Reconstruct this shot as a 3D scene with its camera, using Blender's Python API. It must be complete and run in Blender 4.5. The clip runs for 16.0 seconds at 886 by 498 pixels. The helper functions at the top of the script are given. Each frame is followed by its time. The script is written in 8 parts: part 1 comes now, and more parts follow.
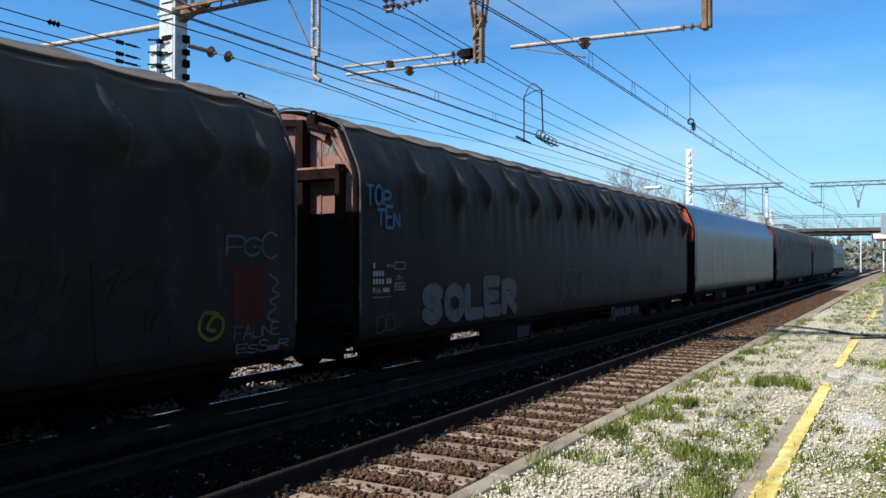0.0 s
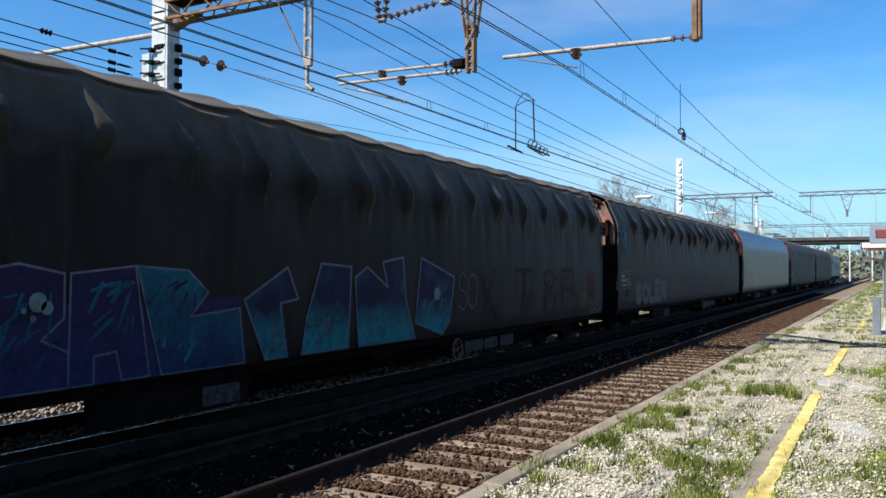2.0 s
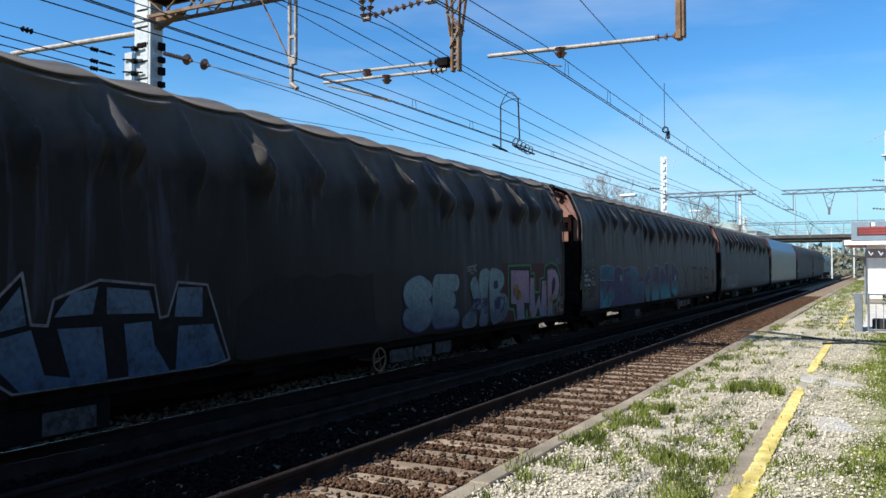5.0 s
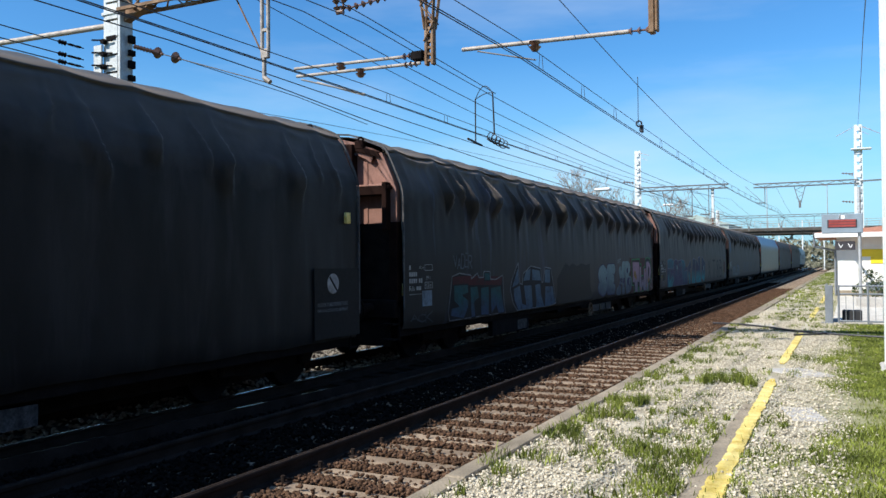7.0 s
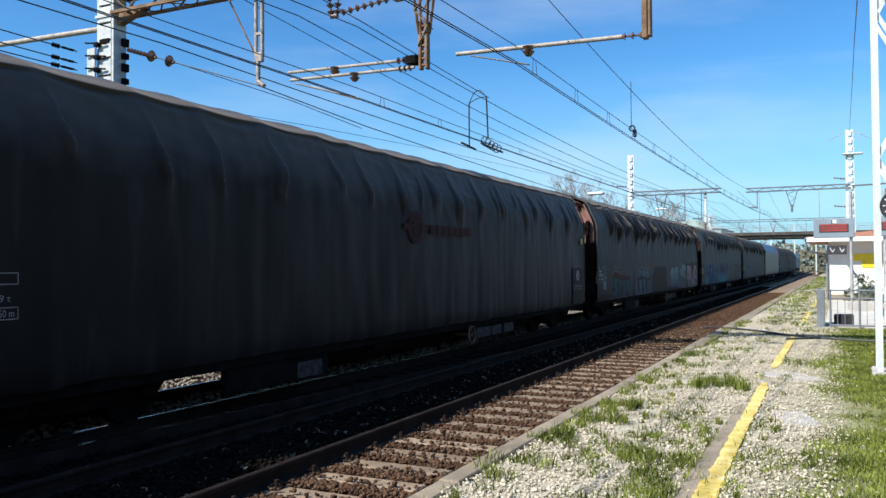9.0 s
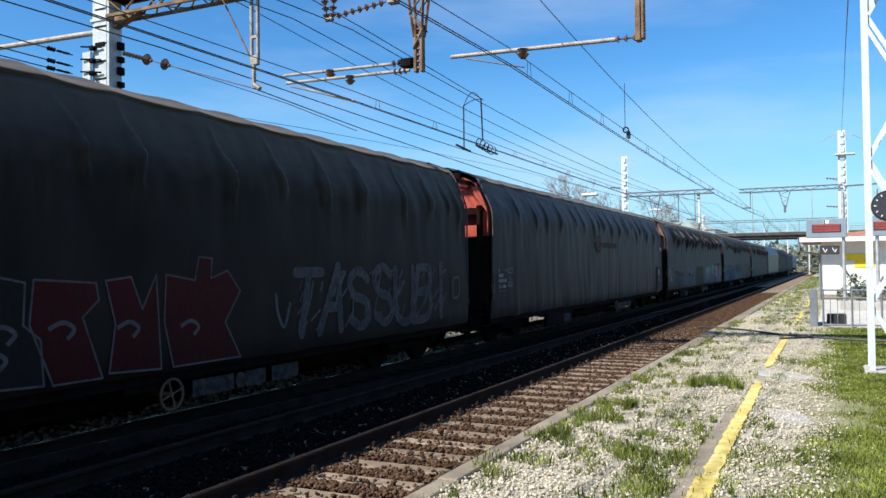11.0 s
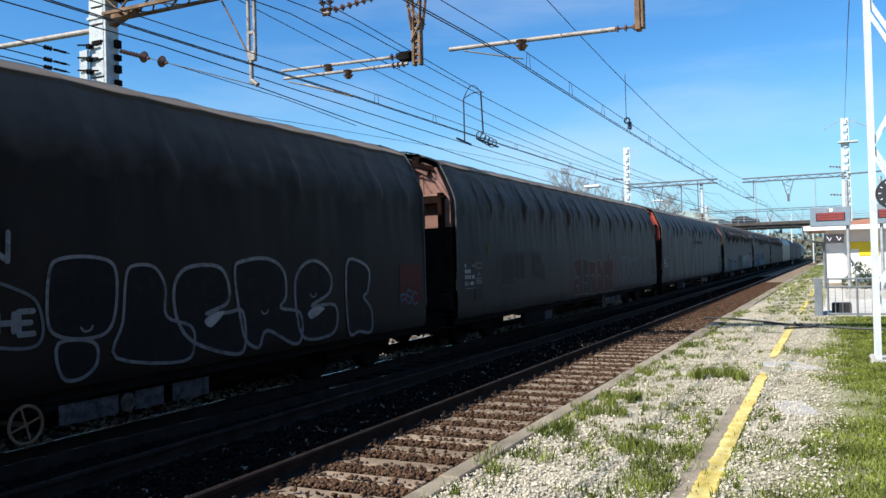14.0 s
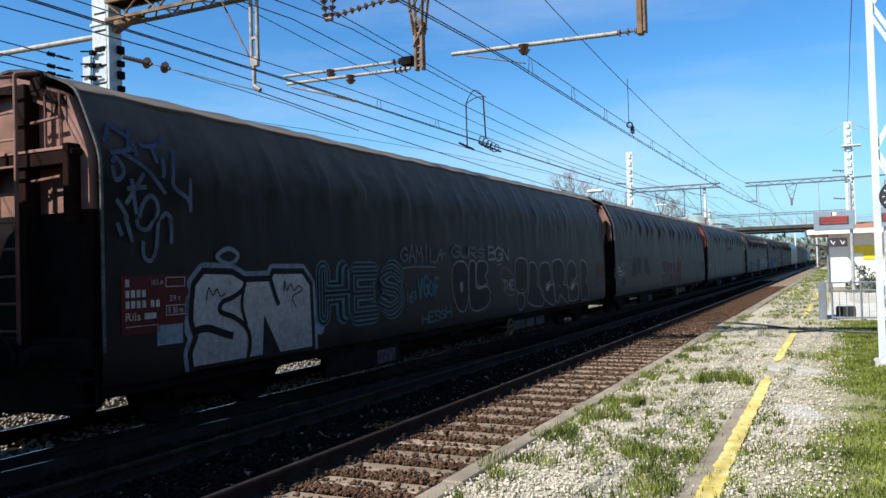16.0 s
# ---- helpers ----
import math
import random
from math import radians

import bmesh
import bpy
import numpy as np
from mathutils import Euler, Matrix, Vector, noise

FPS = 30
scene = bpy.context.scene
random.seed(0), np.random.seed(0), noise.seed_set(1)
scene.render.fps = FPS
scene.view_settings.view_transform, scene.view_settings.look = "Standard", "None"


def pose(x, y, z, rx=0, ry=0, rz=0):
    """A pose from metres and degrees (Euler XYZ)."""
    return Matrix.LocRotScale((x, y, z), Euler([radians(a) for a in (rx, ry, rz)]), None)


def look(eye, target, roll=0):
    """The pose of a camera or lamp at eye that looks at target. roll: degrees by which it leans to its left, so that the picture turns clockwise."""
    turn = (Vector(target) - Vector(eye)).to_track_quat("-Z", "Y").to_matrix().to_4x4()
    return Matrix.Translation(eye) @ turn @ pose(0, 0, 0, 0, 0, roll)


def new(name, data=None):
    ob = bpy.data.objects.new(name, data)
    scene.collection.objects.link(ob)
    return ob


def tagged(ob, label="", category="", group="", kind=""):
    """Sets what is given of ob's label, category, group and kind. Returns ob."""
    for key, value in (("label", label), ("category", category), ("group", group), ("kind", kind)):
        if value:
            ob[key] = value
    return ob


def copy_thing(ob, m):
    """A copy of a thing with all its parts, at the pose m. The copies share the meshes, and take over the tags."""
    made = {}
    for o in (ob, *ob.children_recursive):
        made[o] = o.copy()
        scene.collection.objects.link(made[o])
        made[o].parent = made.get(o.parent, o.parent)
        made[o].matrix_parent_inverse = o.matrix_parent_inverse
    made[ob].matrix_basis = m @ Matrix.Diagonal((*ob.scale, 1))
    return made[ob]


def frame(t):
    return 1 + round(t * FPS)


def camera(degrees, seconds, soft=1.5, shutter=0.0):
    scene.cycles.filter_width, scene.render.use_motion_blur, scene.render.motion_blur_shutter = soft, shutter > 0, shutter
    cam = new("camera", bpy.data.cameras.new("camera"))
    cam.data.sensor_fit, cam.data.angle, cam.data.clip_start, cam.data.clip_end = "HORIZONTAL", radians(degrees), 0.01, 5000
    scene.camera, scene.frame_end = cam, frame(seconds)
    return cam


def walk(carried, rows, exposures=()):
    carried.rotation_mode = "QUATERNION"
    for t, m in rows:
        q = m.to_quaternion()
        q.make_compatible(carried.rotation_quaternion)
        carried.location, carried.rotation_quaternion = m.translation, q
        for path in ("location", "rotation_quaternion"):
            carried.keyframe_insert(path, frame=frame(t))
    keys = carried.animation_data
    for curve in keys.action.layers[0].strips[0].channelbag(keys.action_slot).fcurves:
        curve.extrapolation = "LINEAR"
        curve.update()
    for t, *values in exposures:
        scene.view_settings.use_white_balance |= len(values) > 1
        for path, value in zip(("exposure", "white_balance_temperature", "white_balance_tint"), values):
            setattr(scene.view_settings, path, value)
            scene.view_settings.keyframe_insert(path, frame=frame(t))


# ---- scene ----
cam = camera(56.98, 16.0)
PATH = [
    (0.0, (0.007, 0.016, 1.850), (-9.924, 17.374, 2.120), 0.07),
    (0.5, (-0.005, -0.009, 1.855), (-9.869, 17.383, 2.300), 0.28),
    (1.0, (0.005, -0.013, 1.854), (-9.819, 17.400, 2.386), 0.31),
    (1.5, (-0.022, 0.097, 1.860), (-9.890, 17.487, 2.345), 0.39),
    (2.0, (0.007, -0.026, 1.855), (-9.734, 17.435, 2.339), 0.10),
    (2.5, (0.019, -0.039, 1.847), (-9.746, 17.408, 2.334), 0.18),
    (3.0, (0.016, -0.035, 1.844), (-9.608, 17.490, 2.350), 0.22),
    (3.5, (0.009, -0.028, 1.846), (-9.556, 17.531, 2.316), -0.04),
    (6.0, (0.003, -0.017, 1.854), (-9.171, 17.749, 2.288), -0.35),
    (6.5, (0.004, 0.013, 1.848), (-8.979, 17.878, 2.226), -0.56),
    (7.0, (-0.002, 0.019, 1.844), (-8.909, 17.923, 2.170), -0.48),
    (7.5, (-0.013, 0.159, 1.855), (-8.856, 18.094, 2.261), -0.46),
    (8.0, (0.003, -0.003, 1.853), (-8.719, 17.992, 2.192), -0.39),
    (8.5, (0.009, -0.005, 1.850), (-8.680, 18.004, 2.260), -0.39),
    (9.0, (0.000, 0.000, 1.850), (-8.759, 17.975, 2.264), -0.40),
    (11.5, (0.015, -0.110, 1.846), (-8.599, 17.933, 2.322), -0.66),
    (12.0, (0.004, -0.011, 1.854), (-8.752, 17.961, 2.420), -0.79),
    (12.5, (-0.000, -0.002, 1.855), (-8.862, 17.919, 2.412), -0.78),
    (13.0, (0.003, 0.015, 1.852), (-8.758, 17.985, 2.416), -1.04),
    (13.5, (0.007, 0.025, 1.850), (-8.826, 17.964, 2.254), -1.47),
    (14.0, (0.008, 0.014, 1.853), (-8.702, 18.015, 2.162), -1.47),
    (14.5, (0.004, 0.033, 1.852), (-8.616, 18.076, 2.218), -1.52),
    (15.0, (0.010, 0.006, 1.854), (-8.598, 18.053, 2.307), -1.34),
    (15.5, (0.007, 0.036, 1.848), (-8.754, 18.011, 2.233), -1.59),
    (16.0, (0.006, 0.026, 1.844), (-8.766, 17.994, 2.280), -1.63),
]
walk(cam, [(t, look(eye, target, roll)) for t, eye, target, roll in PATH])

# ---- world and sun ----
SUN = Vector((-0.604, -0.797, 0.906)).normalized()      # towards the sun
world = bpy.data.worlds.new("sky")
scene.world = world
world.use_nodes = True
_n, _l = world.node_tree.nodes, world.node_tree.links
_n.clear()
_sky = _n.new("ShaderNodeTexSky")
_sky.sky_type, _sky.sun_disc = "NISHITA", False
_sky.sun_elevation = math.asin(SUN.z)
_sky.sun_rotation = math.atan2(SUN.x, SUN.y)
_sky.altitude, _sky.air_density, _sky.dust_density, _sky.ozone_density = 100, 1.0, 0.7, 2.5
_tc, _map, _cl = _n.new("ShaderNodeTexCoord"), _n.new("ShaderNodeMapping"), _n.new("ShaderNodeTexNoise")
_map.inputs["Scale"].default_value = (1.1, 1.1, 5.0)
_cl.inputs["Scale"].default_value, _cl.inputs["Detail"].default_value, _cl.inputs["Roughness"].default_value = 1.7, 6, 0.55
_ramp = _n.new("ShaderNodeValToRGB")
_ramp.color_ramp.elements[0].position, _ramp.color_ramp.elements[1].position = 0.46, 0.85
_ramp.color_ramp.elements[0].color, _ramp.color_ramp.elements[1].color = (0, 0, 0, 1), (0.4, 0.4, 0.4, 1)
_hsv = _n.new("ShaderNodeHueSaturation")
_hsv.inputs["Saturation"].default_value = 1.1
_gam = _n.new("ShaderNodeGamma")
_gam.inputs["Gamma"].default_value = 1.15
_mix = _n.new("ShaderNodeMixRGB")
_mix.inputs[2].default_value = (9.0, 10.0, 11.5, 1)
_bg, _out = _n.new("ShaderNodeBackground"), _n.new("ShaderNodeOutputWorld")
_bg.inputs["Strength"].default_value = 0.070
_l.new(_tc.outputs["Generated"], _map.inputs["Vector"])
_l.new(_map.outputs[0], _cl.inputs["Vector"])
_l.new(_cl.outputs["Fac"], _ramp.inputs[0])
_l.new(_ramp.outputs[0], _mix.inputs[0])
_l.new(_sky.outputs[0], _hsv.inputs["Color"])
_l.new(_hsv.outputs[0], _gam.inputs[0])
_tint = _n.new("ShaderNodeMixRGB")
_tint.blend_type, _tint.inputs[0].default_value, _tint.inputs[2].default_value = "MULTIPLY", 1.0, (0.70, 1.21, 1.46, 1)
_l.new(_gam.outputs[0], _tint.inputs[1])
_sep, _hz, _haze = _n.new("ShaderNodeSeparateXYZ"), _n.new("ShaderNodeMapRange"), _n.new("ShaderNodeMixRGB")
_l.new(_tc.outputs["Generated"], _sep.inputs[0])
_l.new(_sep.outputs["Z"], _hz.inputs["Value"])
_hz.inputs["From Min"].default_value, _hz.inputs["From Max"].default_value = 0.0, 0.24
_hz.inputs["To Min"].default_value, _hz.inputs["To Max"].default_value = 0.72, 0.0
_haze.inputs[2].default_value = (4.1, 7.2, 9.9, 1)             # pale haze low over the land
_l.new(_hz.outputs[0], _haze.inputs[0])
_l.new(_tint.outputs[0], _haze.inputs[1])
_l.new(_haze.outputs[0], _mix.inputs[1])
_l.new(_mix.outputs[0], _bg.inputs["Color"])
_l.new(_bg.outputs[0], _out.inputs[0])
sun = new("sun", bpy.data.lights.new("sun", "SUN"))
sun.data.energy, sun.data.angle, sun.data.color = 5.0, radians(0.53), (1.0, 0.95, 0.87)
sun.matrix_world = look(SUN * 100, (0, 0, 0))
scene.view_settings.exposure = 0.5


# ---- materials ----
def tint_top(m, color, z0, z1):
    """A second colour with a noisy edge, mixed into the upper part of a tarpaulin."""
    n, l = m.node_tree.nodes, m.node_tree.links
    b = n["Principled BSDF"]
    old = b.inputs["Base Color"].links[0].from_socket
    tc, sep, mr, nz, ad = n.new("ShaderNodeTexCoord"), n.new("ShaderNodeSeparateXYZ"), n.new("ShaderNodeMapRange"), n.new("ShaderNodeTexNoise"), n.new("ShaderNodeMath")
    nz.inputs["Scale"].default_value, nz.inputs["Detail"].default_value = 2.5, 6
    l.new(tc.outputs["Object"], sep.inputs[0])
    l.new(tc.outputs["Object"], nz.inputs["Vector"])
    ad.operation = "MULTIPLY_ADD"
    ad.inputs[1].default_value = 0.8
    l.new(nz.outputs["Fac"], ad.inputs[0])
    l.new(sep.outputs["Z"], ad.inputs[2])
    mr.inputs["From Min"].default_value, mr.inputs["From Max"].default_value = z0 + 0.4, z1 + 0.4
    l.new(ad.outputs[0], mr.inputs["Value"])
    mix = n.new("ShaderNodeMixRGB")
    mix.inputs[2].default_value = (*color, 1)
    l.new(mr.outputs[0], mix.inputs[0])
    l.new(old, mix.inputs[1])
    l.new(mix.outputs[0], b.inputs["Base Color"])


def mat(name, color, rough=0.7, metal=0.0, var=0.25, scale=6.0, fine=60.0, bump=0.15, tint=None, spec=0.5, island=0.0, objrand=0.0, stretch=(1, 1, 1), grain=None):
    """A surface with stains at a coarse scale, grain at a fine one, and relief."""
    m = bpy.data.materials.new(name)
    m.use_nodes = True
    n, l = m.node_tree.nodes, m.node_tree.links
    b = n["Principled BSDF"]
    b.inputs["Roughness"].default_value, b.inputs["Metallic"].default_value = rough, metal
    b.inputs["Specular IOR Level"].default_value = spec
    tc, mp = n.new("ShaderNodeTexCoord"), n.new("ShaderNodeMapping")
    mp.inputs["Scale"].default_value = stretch
    l.new(tc.outputs["Object"], mp.inputs[0])
    big, small = n.new("ShaderNodeTexNoise"), n.new("ShaderNodeTexNoise")
    for t, s, d in ((big, scale, 5), (small, fine, 3)):
        t.inputs["Scale"].default_value, t.inputs["Detail"].default_value = s, d
        l.new(mp.outputs[0], t.inputs["Vector"])
    r = n.new("ShaderNodeValToRGB")
    r.color_ramp.elements[0].position, r.color_ramp.elements[1].position = 0.32, 0.68
    c = Vector(color[:3])
    t2 = Vector(tint[:3]) if tint else c * (1 + var)
    r.color_ramp.elements[0].color = (*(c * (1 - var)), 1)
    r.color_ramp.elements[1].color = (*t2, 1)
    l.new(big.outputs["Fac"], r.inputs[0])
    mul = n.new("ShaderNodeMixRGB")
    mul.blend_type, mul.inputs[0].default_value = "OVERLAY", min(0.9, 0.35 + var) if grain is None else grain
    l.new(r.outputs[0], mul.inputs[1])
    l.new(small.outputs["Fac"], mul.inputs[2])
    last = mul.outputs[0]
    if island or objrand:
        g = n.new("ShaderNodeNewGeometry" if island else "ShaderNodeObjectInfo")
        mr = n.new("ShaderNodeMapRange")
        k = island or objrand
        mr.inputs["To Min"].default_value, mr.inputs["To Max"].default_value = 1 - k, 1 + k
        l.new(g.outputs["Random Per Island" if island else "Random"], mr.inputs["Value"])
        hs = n.new("ShaderNodeHueSaturation")
        l.new(mr.outputs[0], hs.inputs["Value"])
        l.new(last, hs.inputs["Color"])
        last = hs.outputs[0]
    l.new(last, b.inputs["Base Color"])
    if bump:
        bp = n.new("ShaderNodeBump")
        bp.inputs["Strength"].default_value, bp.inputs["Distance"].default_value = bump, 0.02
        l.new(small.outputs["Fac"], bp.inputs["Height"])
        l.new(bp.outputs[0], b.inputs["Normal"])
    return m


M = {}
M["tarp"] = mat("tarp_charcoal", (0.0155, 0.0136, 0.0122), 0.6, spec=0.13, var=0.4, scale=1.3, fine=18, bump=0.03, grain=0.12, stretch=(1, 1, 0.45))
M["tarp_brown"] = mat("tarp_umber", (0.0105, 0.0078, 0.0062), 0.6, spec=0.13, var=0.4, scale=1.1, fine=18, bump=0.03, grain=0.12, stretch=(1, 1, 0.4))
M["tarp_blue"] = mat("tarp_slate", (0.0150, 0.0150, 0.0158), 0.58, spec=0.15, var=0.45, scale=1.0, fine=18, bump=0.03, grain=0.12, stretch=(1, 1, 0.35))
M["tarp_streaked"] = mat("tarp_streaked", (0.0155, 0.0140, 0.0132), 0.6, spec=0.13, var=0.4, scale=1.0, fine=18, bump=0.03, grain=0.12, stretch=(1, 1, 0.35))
M["hem"] = mat("worn_tarp_hem", (0.085, 0.08, 0.078), 0.8, spec=0.15, var=0.4, scale=5, fine=40, bump=0.1)
M["tarp_silver"] = mat("tarp_silver", (0.095, 0.112, 0.110), 0.4, var=0.18, scale=1.0, fine=30, bump=0.08, stretch=(1, 1, 0.35))
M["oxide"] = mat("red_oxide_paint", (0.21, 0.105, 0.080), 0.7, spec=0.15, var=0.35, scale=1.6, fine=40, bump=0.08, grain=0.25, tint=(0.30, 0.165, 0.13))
# near-black oxide paint that also holds cast shade in its colour
M["dark_oxide"] = mat("shade_dark_oxide", (0.014, 0.0065, 0.005), 0.85, spec=0.06, var=0.4, scale=3, fine=40, bump=0.15)
M["dark_concrete"] = mat("sooty_concrete", (0.085, 0.075, 0.066), 0.9, spec=0.15, var=0.3, scale=1.5, fine=40, bump=0.3)
M["oxide_red"] = mat("bright_red_paint", (0.42, 0.062, 0.034), 0.55, var=0.25, scale=2.0, fine=40, bump=0.08)
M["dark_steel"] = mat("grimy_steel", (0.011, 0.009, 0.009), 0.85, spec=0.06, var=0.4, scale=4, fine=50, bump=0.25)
M["rail_side"] = mat("rusty_rail", (0.028, 0.020, 0.016), 0.85, spec=0.08, var=0.35, scale=3, fine=70, bump=0.25)
M["rail_top"] = mat("polished_rail", (0.75, 0.75, 0.76), 0.20, metal=1.0, var=0.1, scale=3, fine=90, bump=0.03)
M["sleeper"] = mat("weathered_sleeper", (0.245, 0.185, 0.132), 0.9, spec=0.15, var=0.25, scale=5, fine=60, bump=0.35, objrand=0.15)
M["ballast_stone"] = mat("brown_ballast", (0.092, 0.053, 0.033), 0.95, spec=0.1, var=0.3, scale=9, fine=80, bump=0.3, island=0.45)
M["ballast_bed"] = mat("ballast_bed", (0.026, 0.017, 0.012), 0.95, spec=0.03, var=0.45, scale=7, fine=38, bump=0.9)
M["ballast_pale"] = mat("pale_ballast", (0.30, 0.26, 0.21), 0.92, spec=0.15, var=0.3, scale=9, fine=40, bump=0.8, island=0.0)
M["gravel"] = mat("pale_gravel_ground", (0.42, 0.37, 0.275), 0.95, spec=0.15, var=0.3, scale=2.4, fine=45, bump=0.7, tint=(0.60, 0.54, 0.42), grain=0.8)
M["chip"] = mat("limestone_chip", (0.52, 0.465, 0.36), 0.9, spec=0.2, var=0.15, scale=20, fine=120, bump=0.2, island=0.3)
M["concrete"] = mat("weathered_concrete", (0.27, 0.225, 0.165), 0.9, spec=0.2, var=0.25, scale=2.5, fine=55, bump=0.35, objrand=0.08)
M["concrete_pale"] = mat("pale_concrete", (0.42, 0.40, 0.37), 0.9, spec=0.2, var=0.15, scale=3, fine=55, bump=0.3)
M["yellow"] = mat("yellow_line_paint", (0.72, 0.53, 0.12), 0.9, spec=0.2, var=0.2, scale=6, fine=60, bump=0.3, tint=(0.80, 0.66, 0.26))
M["white_steel"] = mat("white_painted_steel", (0.62, 0.65, 0.65), 0.5, var=0.1, scale=3, fine=40, bump=0.05)
M["mast_paint"] = mat("weathered_pale_mast_paint", (0.52, 0.54, 0.53), 0.6, var=0.15, scale=3, fine=30, bump=0.08)
M["dark_galv"] = mat("weathered_grey_steel", (0.13, 0.13, 0.135), 0.6, metal=0.2, var=0.2, scale=5, fine=50, bump=0.08)
M["galv"] = mat("galvanised_steel", (0.42, 0.43, 0.43), 0.5, metal=0.4, var=0.2, scale=5, fine=50, bump=0.08)
M["rust_beam"] = mat("orange_rusted_steel", (0.205, 0.115, 0.062), 0.75, spec=0.2, var=0.35, scale=4, fine=50, bump=0.15, tint=(0.27, 0.175, 0.11))
M["pipe"] = mat("weathered_pipe", (0.33, 0.285, 0.245), 0.6, metal=0.1, var=0.3, scale=5, fine=50, bump=0.1)
M["wire"] = mat("copper_wire_dark", (0.045, 0.045, 0.05), 0.5, metal=0.4, var=0.1, scale=5, fine=20, bump=0)
M["insulator"] = mat("glazed_brown_insulator", (0.14, 0.075, 0.05), 0.25, var=0.2, scale=8, fine=30, bump=0)
M["black"] = mat("black_rubber", (0.02, 0.02, 0.022), 0.7, var=0.2, scale=8, fine=40, bump=0.1)
M["wall_white"] = mat("white_render", (0.80, 0.79, 0.75), 0.85, var=0.06, scale=2, fine=60, bump=0.15)
M["grass_blade"] = mat("grass_blade", (0.105, 0.135, 0.026), 0.75, spec=0.15, var=0.35, scale=1.8, fine=30, bump=0, island=0.45, tint=(0.21, 0.245, 0.045))
M["soil"] = mat("dry_grassy_ground", (0.11, 0.12, 0.045), 0.95, spec=0.1, var=0.4, scale=0.5, fine=20, bump=0.5, tint=(0.18, 0.165, 0.085))

M["dim_board"] = mat("grimy_notice_paint", (0.06, 0.058, 0.058), 0.75, spec=0.2, var=0.6, scale=9, fine=40, bump=0.1)
M["dull_board"] = mat("grimy_pale_paint", (0.075, 0.07, 0.055), 0.7, spec=0.2, var=0.5, scale=5, fine=40, bump=0.1)
# darkened copy of the sleeper: shade under the train is in its colour
M["shade_sleeper"] = mat("shade_dark_sleeper", (0.022, 0.018, 0.015), 0.9, spec=0.05, var=0.3, scale=5, fine=60, bump=0.35)
M["sky_wall"] = mat("dark_sky_wall", (0.07, 0.068, 0.062), 0.95, spec=0.1, var=0.3, scale=1, fine=20, bump=0.3)
# paler, dusty tops that also put sunlight on roof and pleats into colour
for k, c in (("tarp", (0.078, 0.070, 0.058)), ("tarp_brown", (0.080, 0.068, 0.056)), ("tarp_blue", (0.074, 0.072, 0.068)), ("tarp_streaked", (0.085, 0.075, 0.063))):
    tint_top(M[k], c, 2.95, 3.75)
for k in ("tarp", "tarp_brown", "tarp_blue", "tarp_streaked"):
    dusty = M[k].node_tree.nodes["Principled BSDF"]
    dusty.inputs["Sheen Weight"].default_value, dusty.inputs["Sheen Roughness"].default_value = 0.20, 0.35
    dusty.inputs["Sheen Tint"].default_value = (1.0, 0.80, 0.66, 1)
# the silver cloth turns bluer towards its top
tint_top(M["tarp_silver"], (0.09, 0.15, 0.27), 2.75, 3.35)
# blackened copy of the ballast, with the train's shade put into its colour
M["shade_ballast"] = mat("shade_dark_ballast", (0.010, 0.008, 0.007), 0.95, spec=0.03, var=0.3, scale=9, fine=80, bump=0.3, island=0.4)


def grassy(m, color):
    """Moss, soil and dead grass that have spread over the gravel, thick on the side away from the track."""
    n, l = m.node_tree.nodes, m.node_tree.links
    b = n["Principled BSDF"]
    old = b.inputs["Base Color"].links[0].from_socket
    tc, sep, mr, n1, n2, ad, a2 = (n.new(k) for k in ("ShaderNodeTexCoord", "ShaderNodeSeparateXYZ", "ShaderNodeMapRange", "ShaderNodeTexNoise", "ShaderNodeTexNoise", "ShaderNodeMath", "ShaderNodeMath"))
    n1.inputs["Scale"].default_value, n1.inputs["Detail"].default_value = 0.9, 7
    n2.inputs["Scale"].default_value, n2.inputs["Detail"].default_value = 6.0, 6
    for t in (n1, n2):
        l.new(tc.outputs["Object"], t.inputs["Vector"])
    l.new(tc.outputs["Object"], sep.inputs[0])
    ad.operation, a2.operation = "MULTIPLY_ADD", "MULTIPLY_ADD"
    ad.inputs[1].default_value, a2.inputs[1].default_value = 3.4, 1.6
    l.new(n1.outputs["Fac"], ad.inputs[0])
    l.new(sep.outputs["X"], ad.inputs[2])
    l.new(n2.outputs["Fac"], a2.inputs[0])
    l.new(ad.outputs[0], a2.inputs[2])
    mr.inputs["From Min"].default_value, mr.inputs["From Max"].default_value, mr.inputs["To Max"].default_value = 1.35, 3.2, 0.85
    l.new(a2.outputs[0], mr.inputs["Value"])
    mix = n.new("ShaderNodeMixRGB")
    mix.inputs[2].default_value = (*color, 1)
    l.new(mr.outputs[0], mix.inputs[0])
    l.new(old, mix.inputs[1])
    l.new(mix.outputs[0], b.inputs["Base Color"])


grassy(M["gravel"], (0.18, 0.19, 0.055))


